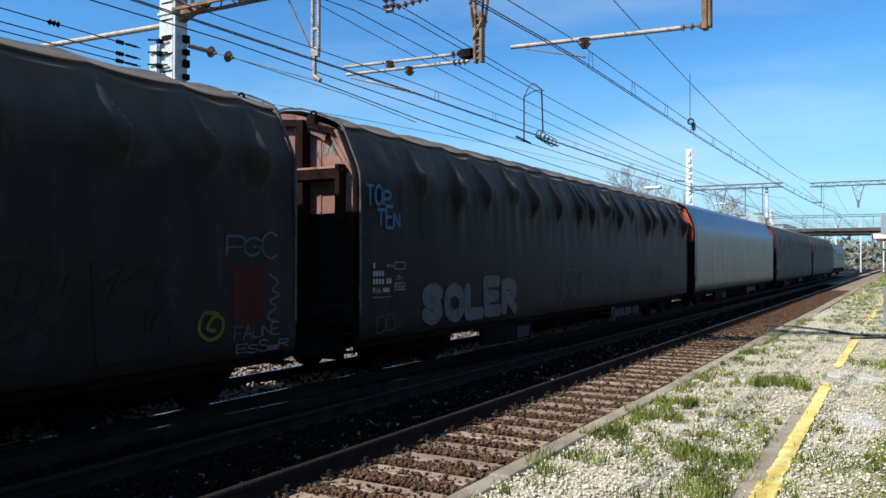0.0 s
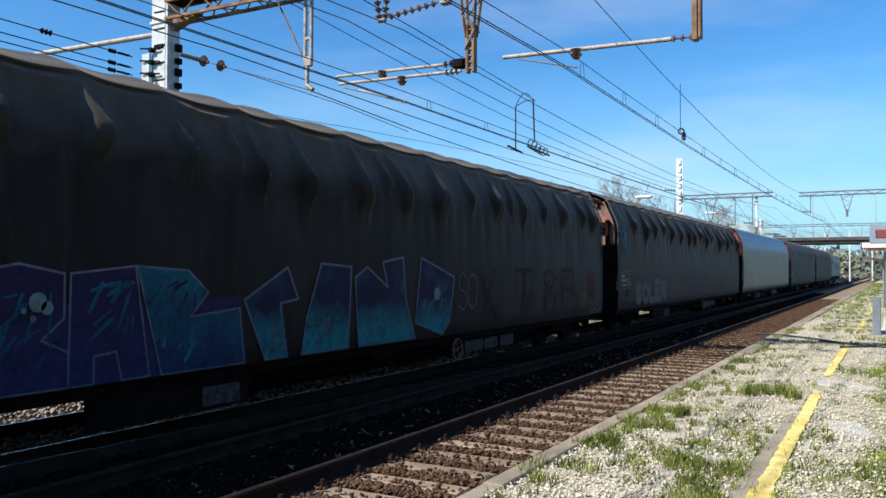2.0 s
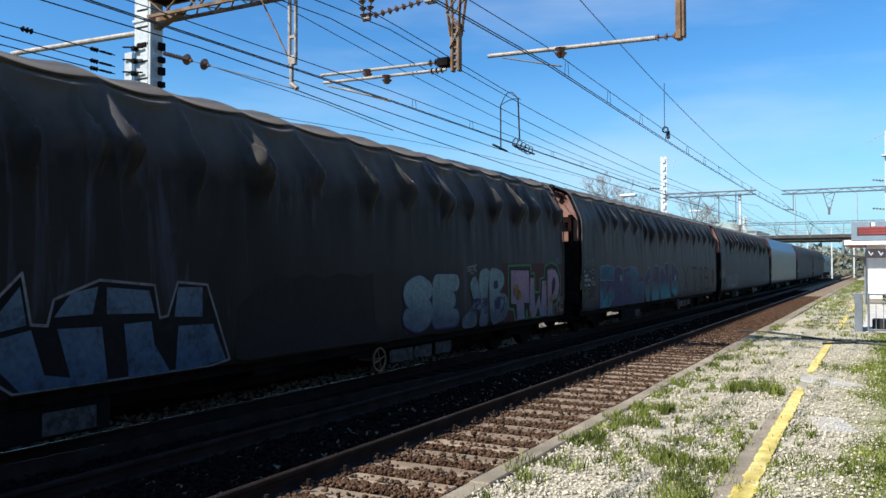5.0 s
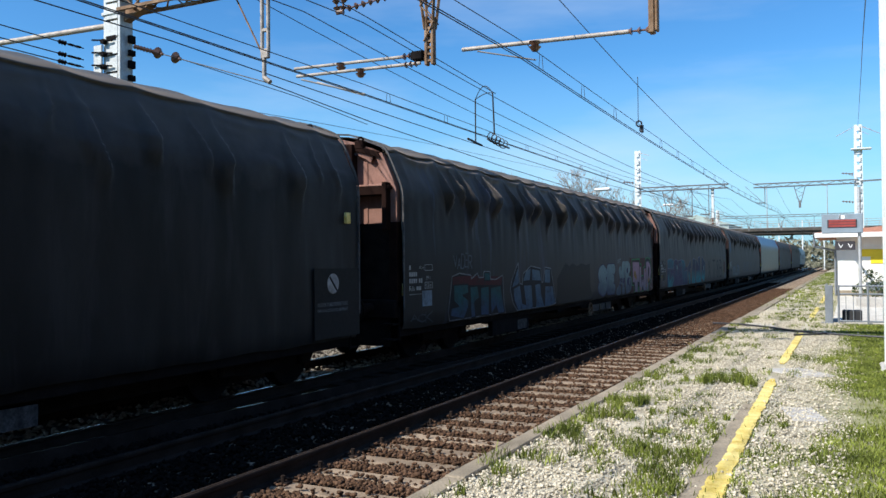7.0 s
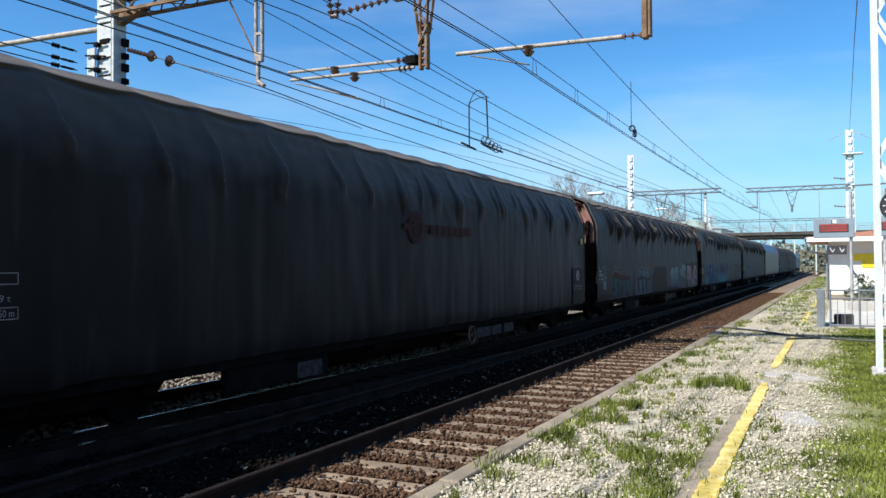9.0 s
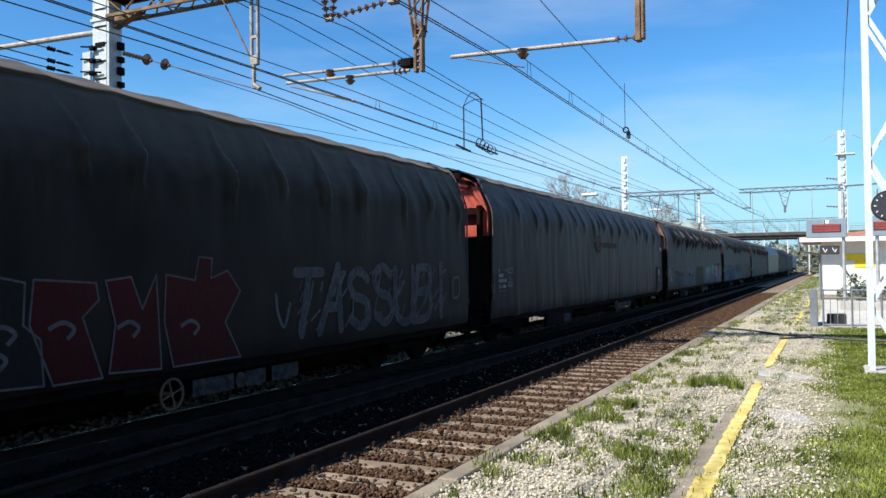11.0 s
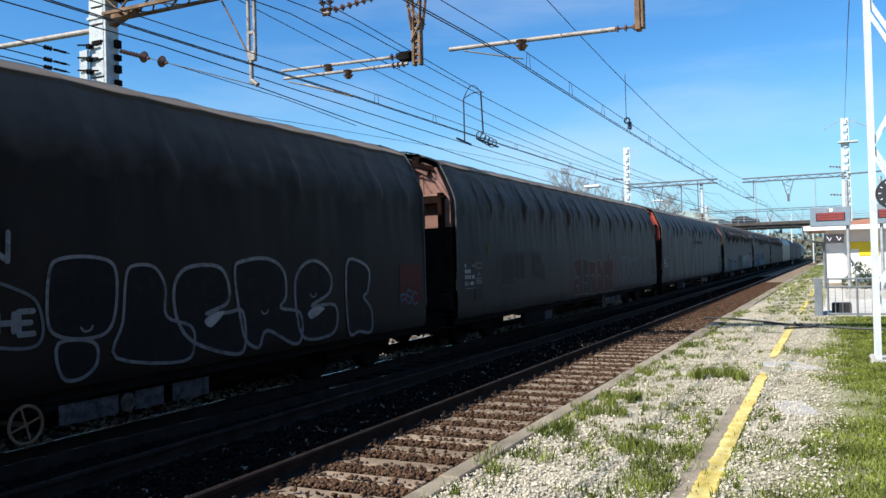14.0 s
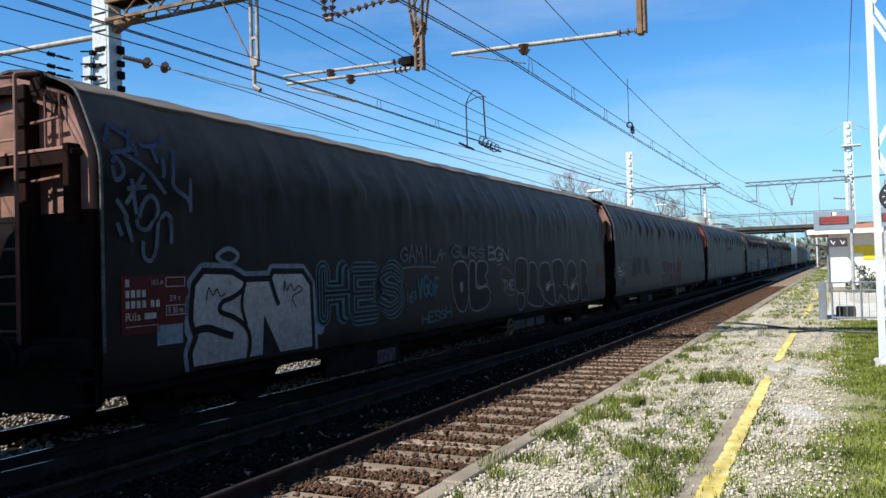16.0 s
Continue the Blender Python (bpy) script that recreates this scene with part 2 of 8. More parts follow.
def streaks(m, color, low, high, amount):
    """Streaks that hang down the cloth: run-off marks, on slate also painted light on fold ridges."""
    n, l = m.node_tree.nodes, m.node_tree.links
    b = n["Principled BSDF"]
    old = b.inputs["Base Color"].links[0].from_socket
    tc, mp, nz, mr, mix = (n.new(k) for k in ("ShaderNodeTexCoord", "ShaderNodeMapping", "ShaderNodeTexNoise", "ShaderNodeMapRange", "ShaderNodeMixRGB"))
    mp.inputs["Scale"].default_value = (1.0, 2.6, 0.42)
    nz.inputs["Scale"].default_value, nz.inputs["Detail"].default_value, nz.inputs["Roughness"].default_value = 1.0, 7, 0.62
    nz.inputs["Distortion"].default_value = 0.5
    l.new(tc.outputs["Object"], mp.inputs[0])
    l.new(mp.outputs[0], nz.inputs["Vector"])
    mr.inputs["From Min"].default_value, mr.inputs["From Max"].default_value, mr.inputs["To Max"].default_value = low, high, amount
    l.new(nz.outputs["Fac"], mr.inputs["Value"])
    mix.inputs[2].default_value = (*color, 1)
    l.new(mr.outputs[0], mix.inputs[0])
    l.new(old, mix.inputs[1])
    l.new(mix.outputs[0], b.inputs["Base Color"])


streaks(M["tarp_streaked"], (0.075, 0.085, 0.125), 0.56, 0.78, 0.8)
streaks(M["tarp"], (0.043, 0.039, 0.036), 0.54, 0.8, 0.6)
streaks(M["tarp_brown"], (0.026, 0.021, 0.018), 0.52, 0.8, 0.6)
# slate streaks also paint in the light along vertical folds
streaks(M["tarp_blue"], (0.048, 0.050, 0.056), 0.54, 0.8, 0.6)
streaks(M["tarp_silver"], (0.09, 0.10, 0.095), 0.5, 0.75, 0.6)


# ---- mesh helpers ----
def add_mesh(name, verts, faces, material, parent=None, label="", smooth=False):
    me = bpy.data.meshes.new(name)
    me.from_pydata([tuple(map(float, v)) for v in verts], [], [tuple(map(int, f)) for f in faces])
    me.materials.append(material)
    if smooth:
        me.shade_smooth()
    ob = new(name, me)
    ob.parent = parent
    if label:
        ob["label"] = label
    return ob


def part(name, bm, material, parent, label="", smooth=False):
    me = bpy.data.meshes.new(name)
    bm.to_mesh(me)
    bm.free()
    me.materials.append(material)
    if smooth:
        me.shade_smooth()
    ob = new(name, me)
    ob.parent = parent
    if label:
        ob["label"] = label
    return ob


def empty(name, x=0, y=0, z=0, rz=0):
    ob = new(name)
    ob.matrix_basis = pose(x, y, z, 0, 0, rz)
    return ob


def add_box(bm, lo, hi, bevel=0.0):
    c, s = [(a + b) / 2 for a, b in zip(lo, hi)], [abs(b - a) for a, b in zip(lo, hi)]
    r = bmesh.ops.create_cube(bm, size=1, matrix=Matrix.Translation(c) @ Matrix.Diagonal((*s, 1)))
    if bevel:
        es = {e for v in r["verts"] for e in v.link_edges}
        bmesh.ops.bevel(bm, geom=list(es), offset=bevel, segments=1, affect="EDGES")
    return bm


def box(lo, hi, bevel=0.0):
    return add_box(bmesh.new(), lo, hi, bevel)


def add_bar(bm, a, b, w, h=None, up=(0, 0, 1)):
    """A straight bar of section w by h from a to b."""
    a, b = Vector(a), Vector(b)
    d = b - a
    z = d.normalized()
    x = z.cross(Vector(up))
    if x.length < 1e-4:
        x = z.cross(Vector((1, 0, 0)))
    x.normalize()
    y = x.cross(z)
    m = Matrix((x, y, z)).transposed().to_4x4()
    m.translation = (a + b) / 2
    bmesh.ops.create_cube(bm, size=1, matrix=m @ Matrix.Diagonal((w, h or w, d.length, 1)))
    return bm


def add_rod(bm, a, b, r, n=8, r2=None):
    a, b = Vector(a), Vector(b)
    d = b - a
    m = d.to_track_quat("Z", "Y").to_matrix().to_4x4()
    m.translation = (a + b) / 2
    bmesh.ops.create_cone(bm, cap_ends=True, segments=n, radius1=r, radius2=r if r2 is None else r2, depth=d.length, matrix=m)
    return bm


def add_ring(bm, centre, normal, R, r, n=20, k=6):
    q = Vector(normal).to_track_quat("Z", "Y")
    vs = [[bm.verts.new(Vector(centre) + q @ Vector(((R + r * math.cos(b)) * math.cos(a), (R + r * math.cos(b)) * math.sin(a), r * math.sin(b))))
           for b in [2 * math.pi * j / k for j in range(k)]] for a in [2 * math.pi * i / n for i in range(n)]]
    for i in range(n):
        for j in range(k):
            bm.faces.new((vs[i][j], vs[(i + 1) % n][j], vs[(i + 1) % n][(j + 1) % k], vs[i][(j + 1) % k]))
    return bm


def extrude_profile(name, prof, y0, y1, material, parent=None, label="", x=0.0):
    """A closed outline in x and z, drawn out along y."""
    n = len(prof)
    v = [(x + a, y0, b) for a, b in prof] + [(x + a, y1, b) for a, b in prof]
    f = [(i, (i + 1) % n, n + (i + 1) % n, n + i) for i in range(n)] + [tuple(range(n - 1, -1, -1)), tuple(range(n, 2 * n))]
    return add_mesh(name, v, f, material, parent, label)


def scatter(name, places, sizes, material, shape, rng, label, category, flat=0.7, parent=None):
    """Many small stones in one mesh."""
    base_v, base_f = shape
    n, k = len(places), len(base_v)
    a = rng.uniform(0, 6.283, n)
    b = rng.uniform(-0.5, 0.5, n)
    jit = 1 + rng.uniform(-0.28, 0.28, (n, k, 1))
    v = base_v[None] * jit * sizes[:, None, None] * rng.uniform(0.7, 1.3, (n, 1, 3))
    v[:, :, 2] *= flat
    y, z = v[:, :, 1] * np.cos(b)[:, None] - v[:, :, 2] * np.sin(b)[:, None], v[:, :, 1] * np.sin(b)[:, None] + v[:, :, 2] * np.cos(b)[:, None]
    x2, y2 = v[:, :, 0] * np.cos(a)[:, None] - y * np.sin(a)[:, None], v[:, :, 0] * np.sin(a)[:, None] + y * np.cos(a)[:, None]
    co = np.stack([x2, y2, z], -1) + places[:, None, :]
    fs = (base_f[None] + (np.arange(n) * k)[:, None, None]).reshape(-1, 3)
    ob = fast_mesh(name, co.reshape(-1, 3), fs, material)
    ob.parent = parent
    return tagged(ob, label, category, kind="stuff")


def fast_mesh(name, co, tris, material):
    me = bpy.data.meshes.new(name)
    me.vertices.add(len(co))
    me.vertices.foreach_set("co", np.asarray(co, np.float32).ravel())
    me.loops.add(len(tris) * 3)
    me.loops.foreach_set("vertex_index", np.asarray(tris, np.int32).ravel())
    me.polygons.add(len(tris))
    me.polygons.foreach_set("loop_start", np.arange(0, len(tris) * 3, 3, dtype=np.int32))
    me.update(calc_edges=True)
    me.validate()
    me.materials.append(material)
    return new(name, me)


def octa():
    v = np.array([(1, 0, 0), (-1, 0, 0), (0, 1, 0), (0, -1, 0), (0, 0, 1), (0, 0, -1)], float)
    f = np.array([(0, 2, 4), (2, 1, 4), (1, 3, 4), (3, 0, 4), (2, 0, 5), (1, 2, 5), (3, 1, 5), (0, 3, 5)])
    return v, f


def rock():
    bm = bmesh.new()
    bmesh.ops.create_icosphere(bm, subdivisions=1, radius=1)
    v = np.array([x.co for x in bm.verts])
    bm.verts.index_update()
    f = np.array([[x.index for x in q.verts] for q in bm.faces])
    bm.free()
    return v, f


def patch(x, y):
    """A slow field in the ground plan, about -1 to 1, for where grass grows."""
    return noise.noise(Vector((x * 0.55, y * 0.32, 3.1))) + 0.6 * noise.noise(Vector((x * 1.6, y * 1.1, 8.7)))


# ---- ground, ballast, tracks ----
T1, T2, T3 = -5.537, -8.85, -12.35          # track centres; the near rail tops lie at z = 0
LOW = -0.07                                 # the other two tracks lie lower
PLAT = 0.08


def build_ground():
    bm = bmesh.new()
    bmesh.ops.create_grid(bm, x_segments=60, y_segments=60, size=1500)
    for v in bm.verts:
        v.co.z = -0.62
    g = part("ground", bm, M["soil"], None)
    tagged(g, "wide dry grassy ground reaching the horizon", "ground", kind="structure")
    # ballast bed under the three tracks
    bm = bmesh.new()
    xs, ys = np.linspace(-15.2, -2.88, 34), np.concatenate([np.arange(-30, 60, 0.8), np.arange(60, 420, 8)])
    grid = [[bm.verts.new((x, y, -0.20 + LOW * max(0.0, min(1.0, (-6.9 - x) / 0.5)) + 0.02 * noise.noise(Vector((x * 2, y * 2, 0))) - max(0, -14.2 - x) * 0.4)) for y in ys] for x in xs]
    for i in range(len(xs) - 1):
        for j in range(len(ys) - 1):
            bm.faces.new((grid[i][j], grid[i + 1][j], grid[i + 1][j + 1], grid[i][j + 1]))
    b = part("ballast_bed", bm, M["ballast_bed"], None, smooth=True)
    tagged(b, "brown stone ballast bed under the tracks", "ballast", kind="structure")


RAIL = [(-0.075, -0.17), (0.075, -0.17), (0.075, -0.158), (0.012, -0.14), (0.009, -0.055), (0.034, -0.04), (0.036, -0.012), (0.028, -0.001),
        (-0.028, -0.001), (-0.036, -0.012), (-0.034, -0.04), (-0.009, -0.055), (-0.012, -0.14), (-0.075, -0.158)]


def build_track(cx, label, pieces):
    t = empty("track", cx, 0, 0 if cx == T1 else LOW)
    tagged(t, label, "track", "railway tracks", "structure")
    for sx in (-0.7525, 0.7525):
        r = extrude_profile("rail", RAIL, -40, 420, M["rail_side"], t, "rusty steel rail with a polished running face", sx)
        if cx == T1 and sx < 0:
            r.location.z = 0.026                             # the far rail is canted a little
        w = 0.007 if cx == T1 else 0.010
        add_mesh("running_face", [(sx - w, -40, 0.0), (sx + w, -40, 0.0), (sx + w, 420, 0.0), (sx - w, 420, 0.0)], [(0, 1, 2, 3)], M["rail_top"], r)
        if cx == T1:
            continue
        add_mesh("running_edge", [(sx + 0.0255, -40, 0.001), (sx + 0.0335, -40, -0.006), (sx + 0.0335, 420, -0.006), (sx + 0.0255, 420, 0.001)], [(0, 1, 2, 3)], M["rail_top"], r)
    return t


def build_sleepers(t, pieces, x0, x1, m):
    rng = random.Random(5)
    bm = box((x0, -0.125, -0.34), (x1, 0.125, -0.17), 0.012)
    me = bpy.data.meshes.new("sleeper")
    bm.to_mesh(me)
    bm.free()
    me.materials.append(m)
    far = []
    for i in range(-20, 420):
        y = 0.2 + i * 0.585
        if 0 < y < 46 and pieces:
            ob = new("sleeper", me)
            ob.parent = t
            ob.matrix_basis = pose(rng.uniform(-0.02, 0.02), y + rng.uniform(-0.02, 0.02), rng.uniform(-0.002, 0.012), 0, 0, rng.uniform(-0.8, 0.8))
        else:
            far.append(y)
    v = [(x, y + dy, z) for y in far for x, dy, z in ((x0, -.125, -.17), (x1, -.125, -.17), (x1, .125, -.17), (x0, .125, -.17),
                                                      (x0, -.125, -.3), (x1, -.125, -.3), (x1, .125, -.3), (x0, .125, -.3))]
    f = [tuple(8 * k + q for q in face) for k in range(len(far)) for face in ((0, 1, 2, 3), (0, 4, 5, 1), (1, 5, 6, 2), (2, 6, 7, 3), (3, 7, 4, 0))]
    tagged(add_mesh("far_sleepers", v, f, m, t), kind="stuff")


def build_fastenings(t):
    """Rail chairs with their bolts beside the rail that faces the platform."""
    bm = bmesh.new()
    add_box(bm, (0, -0.07, -0.17), (0.13, 0.07, -0.145), 0.006)
    add_rod(bm, (0.075, 0.0, -0.15), (0.075, 0.0, -0.085), 0.022, 8)
    add_box(bm, (0.0, -0.05, -0.15), (0.06, 0.05, -0.12), 0.006)
    me = bpy.data.meshes.new("rail_chair")
    bm.to_mesh(me)
    bm.free()
    me.materials.append(M["rail_side"])
    for i in range(0, 70):
        ob = new("rail_chair", me)
        ob.parent = t
        ob.matrix_basis = pose(0.7525 + 0.06, 0.2 + i * 0.585, 0.0)
        ob = new("rail_chair", me)
        ob.parent = t
        ob.matrix_basis = pose(0.7525 - 0.06, 0.2 + i * 0.585, 0.02, 0, 0, 180)


def build_ballast_stones():
    rng = np.random.default_rng(11)
    n = 84000
    y = 4.0 + 56 * rng.random(n) ** 1.7
    y[:5000] = rng.uniform(-4, 4.2, 5000)
    x = rng.uniform(-4.72, -2.99, n)
    ph = np.abs(((y - 0.2) / 0.585 + 0.5) % 1 - 0.5) * 0.585
    keep = (ph > 0.118 + rng.uniform(-0.035, 0.035, n)) | (x > -3.10 + rng.uniform(-0.08, 0.08, n)) | (rng.random(n) < 0.012 + np.clip((y - 17) / 12, 0, 0.9))
    x, y, ph = x[keep], y[keep], ph[keep]
    z = -0.218 + 0.04 * rng.random(len(x)) + 0.025 * np.clip(ph / 0.29, 0, 1) + 0.045 * (ph < 0.13)
    scatter("ballast_stones", np.stack([x, y, z], 1), rng.uniform(0.011, 0.028, len(x)), M["ballast_stone"], rock(), rng, "loose brown ballast stones between the sleepers", "ballast")
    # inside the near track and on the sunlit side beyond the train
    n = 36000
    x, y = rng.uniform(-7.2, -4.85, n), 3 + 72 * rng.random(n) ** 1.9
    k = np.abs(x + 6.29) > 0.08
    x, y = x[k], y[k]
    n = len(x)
    scatter("shaded_ballast_stones", np.stack([x, y, -0.168 + 0.05 * rng.random(n)], 1), rng.uniform(0.022, 0.042, n), M["shade_ballast"], octa(), rng,
            "ballast stones between the rails, coloured near-black for the train's shade", "ballast")
    n = 26000
    x, y = rng.uniform(-15, -8.3, n), 2 + 40 * rng.random(n) ** 1.2
    k = np.min([np.abs(x - r) for r in (-9.6, -11.6, -13.1)], 0) > 0.09
    x, y = x[k], y[k]
    n = len(x)
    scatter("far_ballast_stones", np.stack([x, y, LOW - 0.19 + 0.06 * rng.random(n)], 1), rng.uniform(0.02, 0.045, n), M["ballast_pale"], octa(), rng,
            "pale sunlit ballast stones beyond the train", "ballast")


# ---- platform ----
def build_platform():
    bm = bmesh.new()
    xs = np.concatenate([np.linspace(-2.84, 3.0, 48), np.linspace(3.4, 16, 18)])
    ys = np.concatenate([np.arange(-12, 34, 0.16), np.arange(34, 60, 0.8), np.arange(60, 260, 6)])
    grid = [[bm.verts.new((x, y, PLAT - 0.012 + (0.016 * noise.noise(Vector((x * 1.3, y * 1.3, 1))) + 0.008 * noise.noise(Vector((x * 5, y * 5, 2)))) * (y < 34))) for y in ys] for x in xs]
    for i in range(len(xs) - 1):
        for j in range(len(ys) - 1):
            bm.faces.new((grid[i][j], grid[i + 1][j], grid[i + 1][j + 1], grid[i][j + 1]))
    p = part("platform", bm, M["gravel"], None, smooth=True)
    tagged(p, "low platform of pale gravel with grass growing through", "platform", kind="structure")
    e = empty("platform_edge")
    tagged(e, "weathered concrete platform edging beside the track", "kerb", kind="structure")
    rng = random.Random(3)
    y = -10.0
    while y < 120:
        step = 2.0
        wide = 0.19 if y < 17.5 else 0.32
        part("kerb_stone", box((-2.99 + rng.uniform(-0.008, 0.008), y + 0.006, -0.3), (-2.99 + wide, y + step - 0.006, 0.105 + rng.uniform(-0.008, 0.006)), 0.012), M["concrete"], e)
        y += step
    # sunken paving slabs
    for cx, cy, w, l, a in ((-0.5, 10.2, 0.36, 0.85, 14), (-0.72, 13.9, 0.62, 1.0, 35), (-2.2, 23.6, 0.8, 1.0, 0)):
        bm = box((-w / 2, -l / 2, -0.03), (w / 2, l / 2, 0.006), 0.004)
        s = part("paving_slab", bm, M["concrete_pale"], None)
        s.matrix_basis = pose(cx, cy, PLAT, 0, 0, a)
        tagged(s, "pale concrete slab sunk into the gravel", "slab", "sunken slabs")
    # yellow safety line, broken where the paint has gone
    ln = empty("safety_line")
    tagged(ln, "worn yellow painted safety line on the platform", "line", kind="structure")
    for y0, y1 in ((-3.0, 13.0), (14.9, 21.4), (27.0, 33.0), (36, 60)):
        n = int((y1 - y0) / 0.04)
        l, r = [], []
        for i in range(n + 1):
            y = y0 + (y1 - y0) * i / n
            taper = min(1.0, 0.35 + min(i, n - i) * 0.06) * (1.05 if y < 7 else 0.80)
            cx = -0.955 - 0.012 * max(0.0, min(8.0, y - 6.5)) + 0.008 * noise.noise(Vector((0, y * 0.5, 0)))
            l.append((cx - 0.085 * taper + 0.018 * noise.noise(Vector((1, y * 4, 0))) + 0.02 * noise.noise(Vector((3, y * 14, 0))) + 0.06 * max(0, noise.noise(Vector((7, y * 1.9, 0))) - 0.3), y, 0))
            r.append((cx + 0.085 * taper + 0.022 * noise.noise(Vector((5, y * 3.5, 0))) + 0.022 * noise.noise(Vector((9, y * 13, 0))), y, 0))
        v = l + r
        v = [(x, y, PLAT + 0.007 + z) for x, y, z in v] + [(x, y, PLAT - 0.02) for x, y, z in v]
        k = n + 1
        f = []
        for i in range(n):
            f += [(i, k + i, k + i + 1, i + 1), (2 * k + i, i, i + 1, 2 * k + i + 1), (k + i, 3 * k + i, 3 * k + i + 1, k + i + 1)]
        add_mesh("stripe", v, f, M["yellow"], ln)
    part("stripe_bed", box((-1.185, -3, PLAT - 0.05), (-0.98, 10.6, PLAT + 0.003), 0.002), M["concrete"], ln)


def build_platform_stones():
    rng = np.random.default_rng(4)
    n = 104000
    y = 4.5 + 26 * rng.random(n) ** 1.7
    y[:14000] = rng.uniform(-4, 4.6, 14000)
    x = rng.uniform(-2.82, 2.2, n)
    g = np.array([patch(a, b) for a, b in zip(x, y)])
    grass_side = np.clip((x + 0.55) / 0.8, 0, 1)
    keep = rng.random(n) < 1 - 0.9 * grass_side
    line = -0.955 - 0.012 * np.clip(y - 6.5, 0, 8)
    keep &= ~((x > line - np.where(y < 10.6, 0.22, 0.09)) & (x < line + 0.09) & (rng.random(n) < 0.97))
    keep &= (g < 0.25) | (rng.random(n) < 0.35)
    keep &= (x < 0.0) | (rng.random(n) < 0.15)
    x, y = x[keep], y[keep]
    scatter("platform_chippings", np.stack([x, y, np.full(len(x), PLAT + 0.0) + 0.012 * rng.random(len(x))], 1), 0.006 + 0.017 * rng.random(len(x)) ** 2, M["chip"], octa(), rng,
            "pale limestone chippings scattered over the platform", "gravel")


def build_grass():
    rng = np.random.default_rng(8)
    roots, lens = [], []
    # tufts along the kerb and in patches over the gravel
    def tuft(cx, cy, r, n, h):
        a, d = rng.uniform(0, 6.283, n), r * np.sqrt(rng.random(n))
        roots.extend(zip(cx + d * np.cos(a), cy + 1.3 * d * np.sin(a)))
        lens.extend(h * rng.uniform(0.5, 1.25, n))
    for i in range(60):
        tuft(-2.76 + abs(rng.normal(0, 0.10)), rng.uniform(4.5, 26), rng.uniform(0.04, 0.16), int(rng.integers(15, 70)), rng.uniform(0.05, 0.13))
    for cx, cy, r, n, h in ((-1.6, 12.4, 0.30, 800, 0.17), (-2.55, 9.3, 0.26, 420, 0.15), (-2.6, 8.0, 0.24, 320, 0.14), (-2.6, 6.6, 0.26, 300, 0.13), (-2.64, 12.6, 0.16, 170, 0.14),
                            (-2.6, 16.4, 0.2, 150, 0.12), (-2.55, 19.0, 0.22, 130, 0.12), (-1.9, 17.6, 0.22, 150, 0.1), (-1.7, 7.6, 0.42, 1000, 0.11), (-1.5, 6.6, 0.42, 1000, 0.11), (-1.4, 8.6, 0.3, 400, 0.10), (-2.5, 10.2, 0.2, 300, 0.13), (-0.45, 7.9, 0.3, 300, 0.08)):
        for k in range(7):                                   # each clump breaks up into smaller ones
            a, d = rng.uniform(0, 6.283), r * rng.random() ** 0.6 * 1.25
            tuft(cx + d * math.cos(a), cy + 1.4 * d * math.sin(a), r * rng.uniform(0.2, 0.5), n // 7, h * rng.uniform(0.55, 1.15))
    for k in range(1500):                                    # single small plants over the gravel
        x, y = rng.uniform(-2.8, -0.6), 4.5 + 30 * rng.random() ** 1.3
        if patch(x, y) > 0.02 - 0.28 * (x > -2.0) * (y < 11) + rng.uniform(-0.25, 0.25):
            tuft(x, y, rng.uniform(0.02, 0.15), int(rng.integers(6, 36)), rng.uniform(0.025, 0.09))
    for k in range(11000):                                    # the grassy side away from the track
        x, y = rng.uniform(-0.85, 3.4), 4.5 + 34 * rng.random() ** 1.2
        if patch(x, y) + 0.9 * x > -0.12 + rng.uniform(-0.35, 0.35):
            tuft(x, y, rng.uniform(0.08, 0.3), int(rng.integers(22, 56)), rng.uniform(0.025, 0.065))
    for i in range(1600):
        x, y = rng.uniform(-2.8, 3.4), rng.uniform(-4, 4.6)
        if patch(x, y) + 0.9 * x > -0.12 + rng.uniform(-0.35, 0.35):
            tuft(x, y, rng.uniform(0.08, 0.3), 30, rng.uniform(0.025, 0.065))
    for i in range(420):
        yy = rng.uniform(32, 120)
        tuft(rng.uniform(-2.7, -1.2), yy, rng.uniform(0.15, 0.5), 30, rng.uniform(0.06, 0.14))
    for i in range(260):
        tuft(rng.uniform(-0.7, 3.2), rng.uniform(26, 60), rng.uniform(0.2, 0.7), 40, rng.uniform(0.05, 0.12))
    P = np.array(roots)
    L = np.array(lens)
    line = -0.955 - 0.012 * np.clip(P[:, 1] - 6.5, 0, 8)
    bare = (P[:, 0] > line - np.where(P[:, 1] < 10.6, 0.20, 0.07)) & (P[:, 0] < line + 0.07) & (P[:, 1] < 21.4) & (rng.random(len(P)) < 0.93)
    paved = (P[:, 0] > -0.55) & (P[:, 1] > 24.6) | (P[:, 0] > -2.9) & (P[:, 1] > 16) & (rng.random(len(P)) < 0.45)
    P, L = P[~(bare | paved)], L[~(bare | paved)]
    n = len(P)
    a = rng.uniform(0, 6.283, n)
    w = rng.uniform(0.0035, 0.007, n) * (1 + np.clip(P[:, 1] - 12, 0, 30) * 0.05)
    lean = L * rng.uniform(0.1, 0.8, n)
    t = rng.uniform(0, 6.283, n)
    dx, dy = np.cos(a) * w, np.sin(a) * w
    z0 = np.full(n, PLAT - 0.015)
    b1 = np.stack([P[:, 0] - dx, P[:, 1] - dy, z0], 1)
